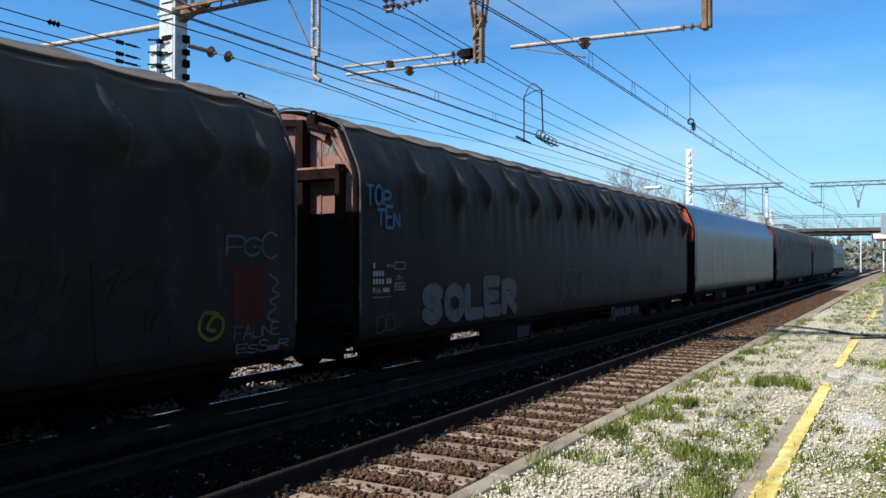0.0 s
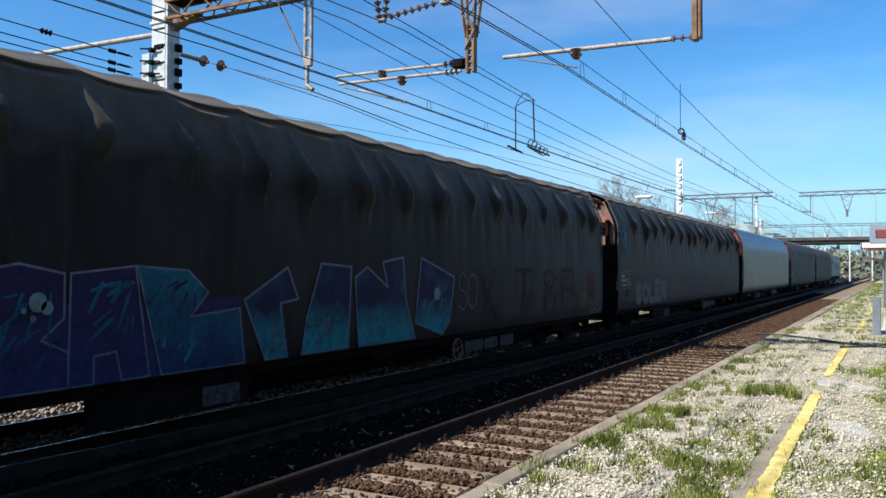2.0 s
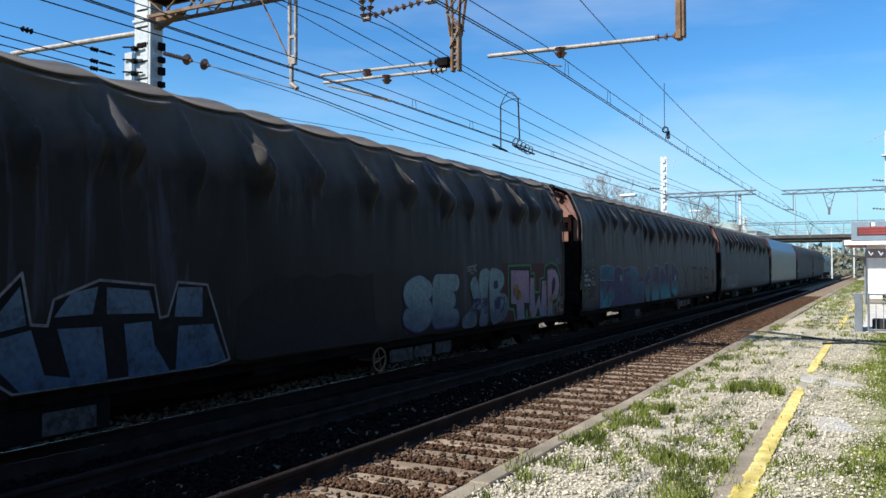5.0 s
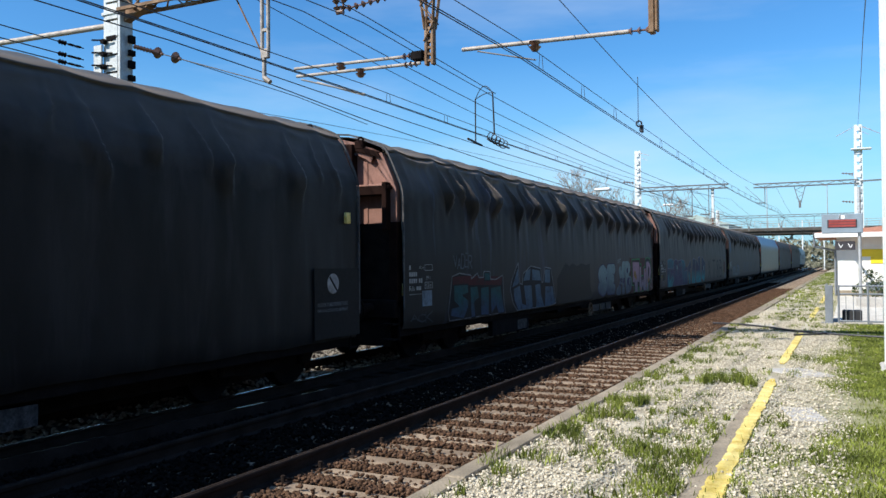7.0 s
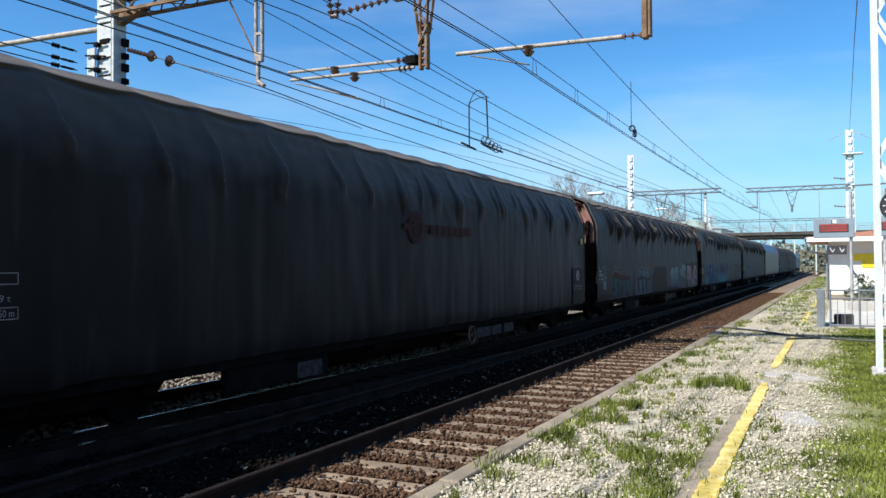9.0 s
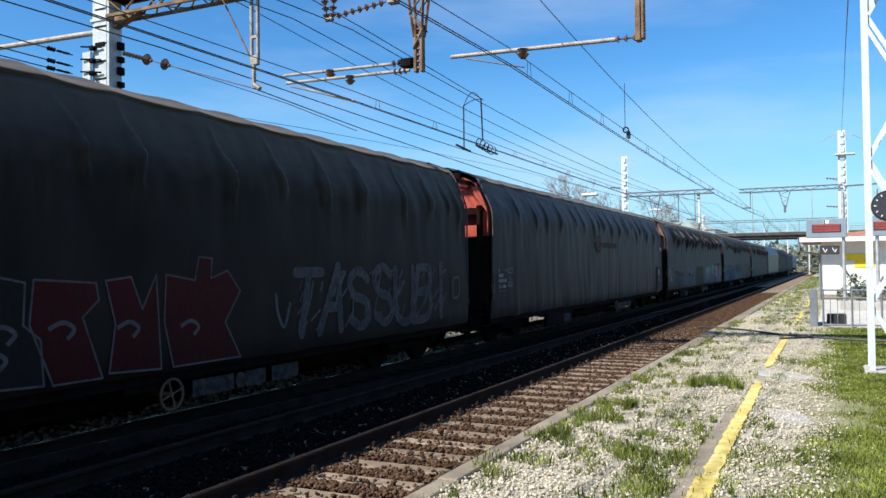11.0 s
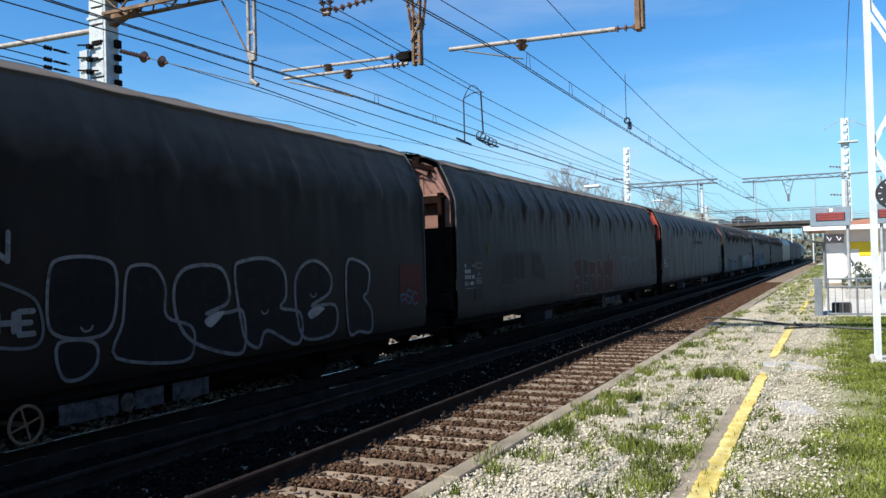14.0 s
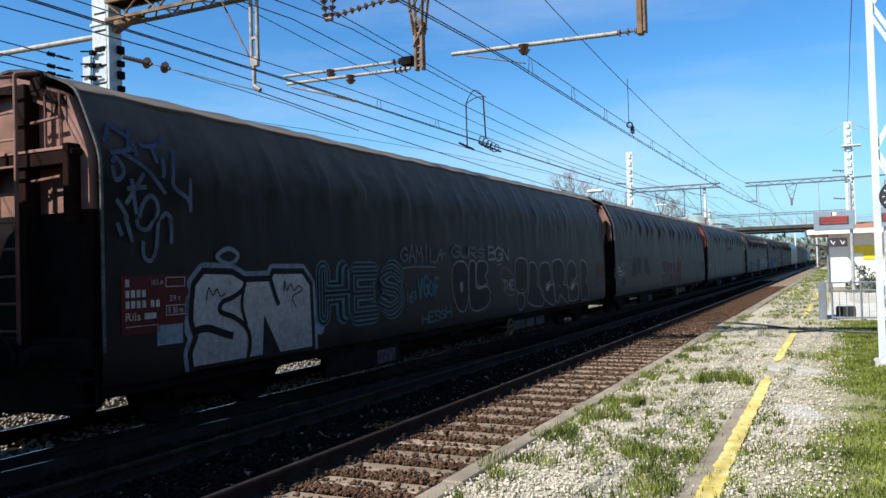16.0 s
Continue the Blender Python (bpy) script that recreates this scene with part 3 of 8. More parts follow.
    b2 = np.stack([P[:, 0] + dx, P[:, 1] + dy, z0], 1)
    m1 = np.stack([P[:, 0] - dx * .7 + np.cos(t) * lean * .35, P[:, 1] - dy * .7 + np.sin(t) * lean * .35, z0 + L * .6], 1)
    m2 = np.stack([P[:, 0] + dx * .7 + np.cos(t) * lean * .35, P[:, 1] + dy * .7 + np.sin(t) * lean * .35, z0 + L * .6], 1)
    tip = np.stack([P[:, 0] + np.cos(t) * lean, P[:, 1] + np.sin(t) * lean, z0 + L], 1)
    co = np.stack([b1, b2, m1, m2, tip], 1).reshape(-1, 3)
    base = np.array([(0, 1, 3), (0, 3, 2), (2, 3, 4)])
    tris = (base[None] + (np.arange(n) * 5)[:, None, None]).reshape(-1, 3)
    ob = fast_mesh("grass", co, tris, M["grass_blade"])
    tagged(ob, "tufts of short spring grass growing through gravel", "grass", kind="stuff")


build_ground()
near_track = build_track(T1, "near railway track with rusty rails on weathered sleepers", True)
build_sleepers(near_track, True, -1.3, 2.08, M["sleeper"])
build_fastenings(near_track)
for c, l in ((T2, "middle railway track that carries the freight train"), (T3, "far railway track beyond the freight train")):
    build_sleepers(build_track(c, l, False), False, -1.3, 1.3, M["shade_sleeper"])
build_ballast_stones()
build_platform()
build_platform_stones()
build_grass()


# unseen walls, added to keep low sky light off the train's side
def build_sky_walls():
    for lo, hi in (((15.0, -70, -0.6), (15.5, 45, 9.5)), ((-60, -70.5, -0.6), (15.5, -70, 9.5))):
        tagged(part("wall_yard", box(lo, hi), M["sky_wall"], None), "plain dark wall added out of view to block low sky light", "wall", kind="structure")


build_sky_walls()


# ---- freight train ----
PITCH, TARP = 22.75, 21.25
SIDE = 1.5
HALF = [(1.45, 0.60), (1.49, 0.68), (1.5, 0.9), (1.5, 1.25), (1.5, 1.6), (1.5, 1.95), (1.5, 2.3), (1.5, 2.55), (1.5, 2.75), (1.5, 2.92), (1.495, 3.08), (1.485, 3.2), (1.45, 3.32),
        (1.40, 3.44), (1.345, 3.56), (1.29, 3.68), (1.235, 3.80), (1.185, 3.90), (1.12, 3.99), (1.02, 4.06), (0.86, 4.13), (0.62, 4.22), (0.32, 4.30), (0.0, 4.33)]


def fine_half():
    """The half outline with closely spaced rows where the cloth folds."""
    out = []
    for (x0, z0), (x1, z1) in zip(HALF, HALF[1:]):
        n = max(1, math.ceil((z1 - z0) / 0.045)) if 2.7 < z0 < 4.05 else 1
        out += [(x0 + (x1 - x0) * k / n, z0 + (z1 - z0) * k / n) for k in range(n)]
    return out + [HALF[-1]]


def tarp_mesh(name, seed, folds, material, parent, label, tight):
    """The tarpaulin: drawn over bows, hanging in swags between them, with a pleat below each bow that spreads towards the eaves' lower bend."""
    rng = random.Random(seed)
    half = fine_half()
    full = half + [(-x, z) for x, z in half[-2::-1]]
    nb = 17
    loose = max(0.0, (folds - 0.25) / 0.75)
    bow = [-TARP + TARP * (i + 0.5 + rng.uniform(-0.16, 0.16)) / nb for i in range(nb)]
    pleats = []
    for b in bow[1:]:
        kind = rng.random()
        wide = rng.uniform(0.18, 0.36) if kind < 0.6 else rng.uniform(0.08, 0.18)
        pleats.append((b, rng.uniform(0.04, 0.22), wide, rng.uniform(0.15, 0.20) if kind < 0.6 else rng.uniform(0.11, 0.16), rng.uniform(3.16, 3.40)))
        if rng.random() < 0.25:
            pleats.append((b - rng.uniform(0.3, 0.5), rng.uniform(-0.1, 0.2), rng.uniform(0.06, 0.14), rng.uniform(0.09, 0.14), rng.uniform(3.3, 3.5)))
    ends = [-TARP - 0.3] + bow + [0.3]
    swag = [rng.uniform(0.45, 1.0) for _ in ends]
    ys = np.linspace(-TARP, 0, 560 if folds > 0.3 else 260)
    v = []
    for y in ys:
        k = max(i for i in range(len(ends) - 1) if ends[i] <= y + 1e-6)
        span = (y - ends[k]) / (ends[k + 1] - ends[k])
        sag = 4 * span * (1 - span)
        hang = 3.90 - 0.10 * sag * swag[k]
        near = [q for q in pleats if -1.3 < y - q[0] < 1.0]
        for x, z in full:
            if z > 3.96:                                     # roof
                r = -(0.008 + 0.036 * folds) * sag + 0.010 * noise.noise(Vector((x * 2, y * 1.5, seed)))
                v.append((x, y, z + r))
                continue
            top = max(0.0, min(1.0, (z - 2.5) / 1.3))
            o = -(0.014 + 0.04 * loose) * sag * top * top
            if z > 2.2 and loose > 0.05:
                d = z - hang                                 # the roll of cloth along the lower edge of a swag
                o += 0.11 * loose * sag * swag[k] * (max(0.0, 1 - d / 0.09) if d > 0 else math.exp(d / 0.07))
                for b, lean, wide, steep, low in near:
                    u = (3.90 - z) / (3.90 - low)
                    if u <= 0 or u > 1.9:
                        continue
                    g = min(u, 1.0)
                    w = 0.03 + wide * g
                    q = (y - b - lean * min(u, 1.3) - 0.03 * math.sin(9 * z + b)) / w
                    if -1.0 < q < 0.07:
                        f = 1.0 if u < 1 else 0.5 + 0.5 * math.cos(math.pi * min(1.0, (u - 1) / 0.9))
                        o += loose * steep * g * (0.65 * min(1.0, (1 + q) / 0.25) + 0.35 * (1 + q) if q < 0 else 1 - q / 0.07) * f
            if folds < 0.7 and 3.2 < z < 3.9:                # short level creases in tighter cloth
                cr = noise.noise(Vector((seed * 1.7, y * 1.1, z * 5.5 + 0.25 * y)))
                o += 0.05 * max(0.0, cr - 0.22)
            rip = (noise.noise(Vector((seed, y * 1.1, z * 0.6))) + 0.5 * noise.noise(Vector((seed + 4, y * 3.4, z * 0.7)))) * (0.35 + 0.65 * min(1.0, folds))
            low = max(0.0, min(1.0, (z - 2.1) / 0.5)) if tight else 1.0   # drawn tight over the side boards
            o += -0.004 - 0.032 * low + (0.003 + 0.031 * low) * rip * (1.0 if z > 1.0 else 1.5) + (0.001 + 0.009 * low) * noise.noise(Vector((seed + 2, y * 3.1 + z * 1.4, z * 2.2 - y * 0.6)))
            o = min(o, -0.001) if z < 2.3 else o
            zz = z + (0.03 * noise.noise(Vector((seed + 9, y * 1.3, 0))) if z < 0.7 else 0)
            v.append((x + (o if x > 0 else -o), y, zz))
    k = len(full)
    f = [(i * k + j, i * k + j + 1, (i + 1) * k + j + 1, (i + 1) * k + j) for i in range(len(ys) - 1) for j in range(k - 1)]
    return add_mesh(name, v, f, material, parent, label, smooth=True)


def end_outline(inset=0.0, low=1.05):
    p = [(x - inset * (1 if x > 0.2 else 0), z - (inset if z > 3.9 else 0)) for x, z in HALF if z >= low]
    p = [(HALF[3][0] - inset, low)] + p
    return p + [(-x, z) for x, z in p[-2::-1]]


def plate(pts, y, thick):
    bm = bmesh.new()
    a = [bm.verts.new((x, y, z)) for x, z in pts]
    b = [bm.verts.new((x, y + thick, z)) for x, z in pts]
    n = len(pts)
    bm.faces.new(a)
    bm.faces.new(b[::-1])
    for i in range(n):
        bm.faces.new((a[i], b[i], b[(i + 1) % n], a[(i + 1) % n]))
    bmesh.ops.recalc_face_normals(bm, faces=bm.faces)
    return bm


def arch(width, y0, y1, low=1.05, top=9.0):
    """A frame that follows the outline of the wagon."""
    bm = bmesh.new()
    o, i = end_outline(0.10, low), end_outline(width + 0.07, low)
    keep = [k for k, p in enumerate(o) if p[1] <= top]
    half = len(o) // 2
    sides = [[k for k in keep if k <= half], [k for k in keep if k > half]] if top < 4 else [keep]
    rows = [[bm.verts.new((x, y, z)) for x, z in ring] for ring, y in ((o, y0), (i, y0), (i, y1), (o, y1))]
    for side in sides:
        for a in range(4):
            for j, k in zip(side, side[1:]):
                bm.faces.new((rows[a][j], rows[(a + 1) % 4][j], rows[(a + 1) % 4][k], rows[a][k]))
    for v in [v for v in bm.verts if not v.link_faces]:
        bm.verts.remove(v)
    bmesh.ops.recalc_face_normals(bm, faces=bm.faces)
    return bm


def arch_band(y0, y1):
    """A strip of doubled cloth round the edge of the tarpaulin."""
    bm = bmesh.new()
    o = [(x * 1.006, z + (0.008 if z > 3.9 else 0)) for x, z in end_outline(0.0, 1.0)]
    i = [(x * 0.985, z - 0.03) for x, z in o]
    rows = [[bm.verts.new((x, y, z)) for x, z in ring] for ring, y in ((o, y0), (i, y0), (i, y1), (o, y1))]
    for a in range(4):
        for j in range(len(o) - 1):
            bm.faces.new((rows[a][j], rows[(a + 1) % 4][j], rows[(a + 1) % 4][j + 1], rows[a][j + 1]))
    bmesh.ops.recalc_face_normals(bm, faces=bm.faces)
    return bm


def wagon_end(parent, y, s, paint, ladder, tone, reach=0.0):
    """A steel end wall; s is the outward direction along y."""
    lab = "faded %s steel end wall with frames" % tone
    wall = part("end_wall", plate(end_outline(0.13), y - 0.06 * s, 0.04 * s), paint, parent, lab)
    # posts and beams: dark paint with their cast shadows put into the colour
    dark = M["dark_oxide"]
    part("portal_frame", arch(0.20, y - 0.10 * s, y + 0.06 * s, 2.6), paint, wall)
    # lower uprights darkened: the shade below the roof shadow is in their colour
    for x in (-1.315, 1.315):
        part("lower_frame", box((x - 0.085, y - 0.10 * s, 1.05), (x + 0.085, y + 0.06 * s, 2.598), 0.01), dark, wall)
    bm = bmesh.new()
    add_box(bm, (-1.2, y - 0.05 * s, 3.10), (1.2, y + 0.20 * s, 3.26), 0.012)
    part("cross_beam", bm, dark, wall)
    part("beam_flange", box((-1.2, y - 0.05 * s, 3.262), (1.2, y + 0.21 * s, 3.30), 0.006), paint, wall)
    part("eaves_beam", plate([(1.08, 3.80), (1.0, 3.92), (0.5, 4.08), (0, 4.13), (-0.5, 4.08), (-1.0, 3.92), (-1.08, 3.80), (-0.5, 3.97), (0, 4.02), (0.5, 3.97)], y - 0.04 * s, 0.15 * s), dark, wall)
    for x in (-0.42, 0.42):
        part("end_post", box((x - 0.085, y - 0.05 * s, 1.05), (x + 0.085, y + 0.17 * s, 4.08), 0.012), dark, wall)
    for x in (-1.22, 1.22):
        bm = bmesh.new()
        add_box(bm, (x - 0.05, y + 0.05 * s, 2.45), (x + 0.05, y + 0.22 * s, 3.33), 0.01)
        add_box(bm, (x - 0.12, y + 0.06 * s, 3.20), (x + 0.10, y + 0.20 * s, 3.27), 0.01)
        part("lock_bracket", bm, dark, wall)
    bm = bmesh.new()
    add_box(bm, (0.52, y - 0.02 * s, 3.98), (0.72, y + 0.12 * s, 4.15), 0.02)
    add_ring(bm, (0.62, y + 0.05 * s, 4.16), (0, 1, 0), 0.055, 0.02, 12, 6)
    part("lifting_lug", bm, dark, wall)
    for x in (-0.72, 0.72):
        part("stiffener", box((x - 0.02, y - 0.05 * s, 2.6), (x + 0.02, y - 0.005 * s, 4.0), 0.004), paint, wall)
    # added sheet whose near-black colour stands for shade on the lower wall
    part("lower_panel", box((-1.34, y - 0.03 * s, 1.10), (1.34, y + 0.035 * s, 2.58), 0.01), M["dark_steel"], wall, "added lower end panel, coloured near-black for the shade there")
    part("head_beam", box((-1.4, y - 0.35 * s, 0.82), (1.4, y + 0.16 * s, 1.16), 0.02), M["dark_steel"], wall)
    # made-up dark plate that hides the sunlit ballast under the rear end
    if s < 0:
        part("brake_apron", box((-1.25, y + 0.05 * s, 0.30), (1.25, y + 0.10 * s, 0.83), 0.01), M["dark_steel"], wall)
    for x in (-0.875, 0.875):
        bm = bmesh.new()
        add_rod(bm, (x, y + 0.16 * s, 1.0), (x, y + (0.48 + reach) * s, 1.0), 0.10, 12)
        add_rod(bm, (x, y + (0.68 + reach) * s, 1.0), (x, y + (0.72 + reach) * s, 1.0), 0.225, 20)
        add_rod(bm, (x, y + (0.47 + reach) * s, 1.0), (x, y + (0.69 + reach) * s, 1.0), 0.075, 12)
        part("buffer", bm, M["dark_steel"], wall)
    bm = bmesh.new()
    add_rod(bm, (0, y + 0.1 * s, 0.98), (0, y + 0.5 * s, 0.92), 0.045, 8)
    add_ring(bm, (0, y + 0.58 * s, 0.9), (1, 0, 0), 0.10, 0.03, 14, 6)
    part("coupling", bm, M["dark_steel"], wall)
    for x in (-1.32, 1.32):
        bm = bmesh.new()
        for zz in (0.42, 0.70):
            add_box(bm, (x - 0.16, y + 0.02 * s, zz), (x + 0.10, y + 0.26 * s, zz + 0.03), 0.005)
        add_bar(bm, (x + 0.1, y + 0.03 * s, 0.4), (x + 0.1, y + 0.03 * s, 1.0), 0.03)
        part("corner_step", bm, M["dark_steel"], wall)
        bm = bmesh.new()
        add_rod(bm, (x * 1.09, y - 0.12 * s, 1.45), (x * 1.09, y - 0.12 * s, 1.62), 0.016, 6)
        add_box(bm, (x * 1.09 - 0.03, y - 0.15 * s, 1.22), (x * 1.09 + 0.03, y - 0.09 * s, 1.46), 0.008)
        part("tarp_lock", bm, M["yellow"], wall, "yellow painted locking handle")
    if ladder:
        bm = bmesh.new()
        yo = y + 0.30 * s
        for x in (0.16, 0.52):
            add_rod(bm, (x, yo, 1.1), (x, yo, 4.16), 0.022, 8)
            add_rod(bm, (x, yo, 4.16), (x, y, 4.24), 0.022, 8)
        for i in range(10):
            add_rod(bm, (0.16, yo, 1.25 + 0.31 * i), (0.52, yo, 1.25 + 0.31 * i), 0.016, 6)
        part("ladder", bm, paint, wall)
        bm = bmesh.new()
        for xx in (0.78, 1.02):
            add_rod(bm, (xx, y + 0.12 * s, 3.28), (xx, y + 0.12 * s, 3.95), 0.012, 6)
        for zz in (2.95, 3.62):
            add_rod(bm, (0.55, y + 0.12 * s, zz), (1.02, y + 0.12 * s, zz + 0.03), 0.02, 6)
        part("grab_rail", bm, paint, wall)
    return wall


AXLES = []


def bogie(parent, y):
    b = new("bogie")
    b.parent = parent
    b.matrix_basis = pose(0, y, LOW)
    bm = bmesh.new()
    for sx in (-1, 1):
        x = sx * 1.02
        pts = [(-1.25, 0.52), (-1.2, 0.66), (-0.5, 0.66), (-0.32, 0.46), (0.32, 0.46), (0.5, 0.66), (1.2, 0.66), (1.25, 0.52), (1.1, 0.36), (0.7, 0.36), (0.45, 0.30), (-0.45, 0.30), (-0.7, 0.36), (-1.1, 0.36)]
        a = [bm.verts.new((x - 0.06, p, q)) for p, q in pts]
        c = [bm.verts.new((x + 0.06, p, q)) for p, q in pts]
        bm.faces.new(a)
        bm.faces.new(c[::-1])
        for i in range(len(pts)):
            bm.faces.new((a[i], c[i], c[(i + 1) % len(pts)], a[(i + 1) % len(pts)]))
        for p in (-0.9, 0.9):
            add_box(bm, (x - 0.12, p - 0.14, 0.34), (x + 0.14, p + 0.14, 0.60), 0.03)
        for p in (-0.15, 0.0, 0.15):
            add_rod(bm, (x, p, 0.36), (x, p, 0.66), 0.06, 10)
    add_box(bm, (-1.0, -0.2, 0.5), (1.0, 0.2, 0.78), 0.03)
    bmesh.ops.recalc_face_normals(bm, faces=bm.faces)
    part("bogie_frame", bm, M["dark_steel"], b)
    for p in (-0.9, 0.9):
        bm = bmesh.new()
        add_rod(bm, (-1.05, 0, 0), (1.05, 0, 0), 0.075, 10)
        for sx in (-1, 1):
            add_rod(bm, (sx * 0.69, 0, 0), (sx * 0.825, 0, 0), 0.46, 28)
            add_rod(bm, (sx * 0.67, 0, 0), (sx * 0.695, 0, 0), 0.49, 28)
            add_rod(bm, (sx * 0.80, 0, 0), (sx * 0.86, 0, 0), 0.2, 16)
        w = part("wheelset", bm, M["dark_steel"], b)
        w.matrix_basis = pose(0, p, 0.46)
        AXLES.append((w, p))


def underframe(parent, seed):
    rng = random.Random(seed)
    for sx in (-1, 1):
        part("sole_bar", box((sx * 1.36 - 0.04, -TARP + 0.1, 0.74), (sx * 1.36 + 0.04, -0.1, 1.06), 0.01), M["dark_steel"], parent)
    part("floor", box((-1.4, -TARP + 0.1, 1.06), (1.4, -0.1, 1.16)), M["dark_steel"], parent)
    pts = [(-3.25, 0.80), (-3.3, 0.24), (-9, 0.20), (-TARP + 9, 0.20), (-TARP + 5.0, 0.34), (-TARP + 4.9, 0.80)]
    bm = bmesh.new()
    for x in (-0.9, 0.9):
        a = [bm.verts.new((x - 0.05, p, q)) for p, q in pts + [(-TARP + 4.9, 1.06), (-3.25, 1.06)]]
        c = [bm.verts.new((x + 0.05, p, q)) for p, q in pts + [(-TARP + 4.9, 1.06), (-3.25, 1.06)]]
        bm.faces.new(a)
        bm.faces.new(c[::-1])
        for i in range(8):
            bm.faces.new((a[i], c[i], c[(i + 1) % 8], a[(i + 1) % 8]))
    bmesh.ops.recalc_face_normals(bm, faces=bm.faces)
    part("fish_belly_girder", bm, M["dark_steel"], parent)
    for y in np.linspace(-4.6, -TARP + 4.6, 8):
        part("cross_bearer", box((-1.32, y - 0.05, 0.80), (1.32, y + 0.05, 1.055)), M["dark_steel"], parent)
    bm = bmesh.new()
    add_rod(bm, (0.75, -7.5, 0.62), (0.75, -8.9, 0.62), 0.2, 16)
    part("air_tank", bm, M["dark_steel"], parent)
    for y, w in ((-8.3 + rng.uniform(-1, 1), 0.8), (-12.0 + rng.uniform(-1, 1), 0.6)):
        part("equipment_box", box((0.95, y - w / 2, 0.36), (1.33, y + w / 2, 0.74), 0.02), M["dark_steel"], parent)
    part("side_box", box((1.21, -TARP + 4.55, 0.10), (1.33, -TARP + 7.0, 0.74), 0.02), M["dark_steel"], parent)
    part("notice_board", box((1.333, -TARP + 6.15, 0.14), (1.343, -TARP + 6.8, 0.38)), M["dim_board"], parent, "dim stencilled notice board")
    part("lower_rail", box((1.30, -TARP + 0.1, 0.46), (1.36, -0.1, 0.64), 0.01), M["dark_steel"], parent)
    bm = bmesh.new()
    yw = -8.75 + rng.uniform(-0.2, 0.2)
    add_ring(bm, (1.42, yw, 0.31), (1, 0, 0), 0.19, 0.018, 24, 6)
    for a in (0.3, 1.87, 3.44, 5.0):
        add_rod(bm, (1.42, yw, 0.31), (1.42, yw + 0.19 * math.cos(a), 0.31 + 0.19 * math.sin(a)), 0.012, 6)
    add_rod(bm, (1.0, yw, 0.31), (1.43, yw, 0.31), 0.03, 8)
    part("brake_handwheel", bm, M["rust_beam"], parent, "worn rusty brake handwheel")
    for a, b in ((0.45, 1.25), (1.5, 1.95), (2.1, 2.75)):
        part("notice_board", box((1.335, yw + a, 0.20), (1.345, yw + b, 0.42)), M["dim_board"], parent, "dim stencilled notice board")
    part("brake_dial", add_rod(bmesh.new(), (1.34, yw + 1.38, 0.31), (1.36, yw + 1.38, 0.31), 0.11, 18), M["dull_board"], parent, "round pale brake dial")
    bogie(parent, -1.95)
    bogie(parent, -TARP + 2.45)


def wagon(seed, folds, tarp, label, tone="red-oxide", paint="oxide", ladder=False, tight=False):
    w = empty("tarpaulin_wagon")
    tagged(w, label, "freight wagon", "wagons of the train")
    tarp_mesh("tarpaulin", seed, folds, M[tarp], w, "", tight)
    wagon_end(w, -0.22, 1, M[paint], False, tone, 0.22)
    for y0 in (-0.035, -TARP):
        part("hem", arch_band(y0, y0 + 0.035), M["hem"], w, "worn pale tarpaulin hem")
    wagon_end(w, -TARP + 0.0, -1, M[paint], ladder, tone)
    underframe(w, seed)
    return w


# number of the wagon behind the locomotive -> the wagon
WAGONS = {}
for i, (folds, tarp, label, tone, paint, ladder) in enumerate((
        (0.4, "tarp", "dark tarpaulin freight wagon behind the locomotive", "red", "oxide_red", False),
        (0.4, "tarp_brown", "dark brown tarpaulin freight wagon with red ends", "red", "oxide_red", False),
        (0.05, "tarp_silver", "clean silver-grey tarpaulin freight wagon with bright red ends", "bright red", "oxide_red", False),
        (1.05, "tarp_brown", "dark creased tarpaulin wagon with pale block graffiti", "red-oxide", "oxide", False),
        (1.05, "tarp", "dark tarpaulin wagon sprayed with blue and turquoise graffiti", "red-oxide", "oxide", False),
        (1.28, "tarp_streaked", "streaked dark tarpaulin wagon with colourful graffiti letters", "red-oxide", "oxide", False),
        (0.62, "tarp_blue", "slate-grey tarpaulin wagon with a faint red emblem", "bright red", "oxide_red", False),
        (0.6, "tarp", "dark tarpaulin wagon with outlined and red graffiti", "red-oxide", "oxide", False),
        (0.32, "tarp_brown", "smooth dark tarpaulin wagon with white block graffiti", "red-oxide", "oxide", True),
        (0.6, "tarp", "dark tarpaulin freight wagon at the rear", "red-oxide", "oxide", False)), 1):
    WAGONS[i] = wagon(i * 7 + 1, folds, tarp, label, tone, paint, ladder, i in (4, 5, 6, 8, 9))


# ---- lettering and spray paint on the wagons ----
from mathutils.geometry import tessellate_polygon


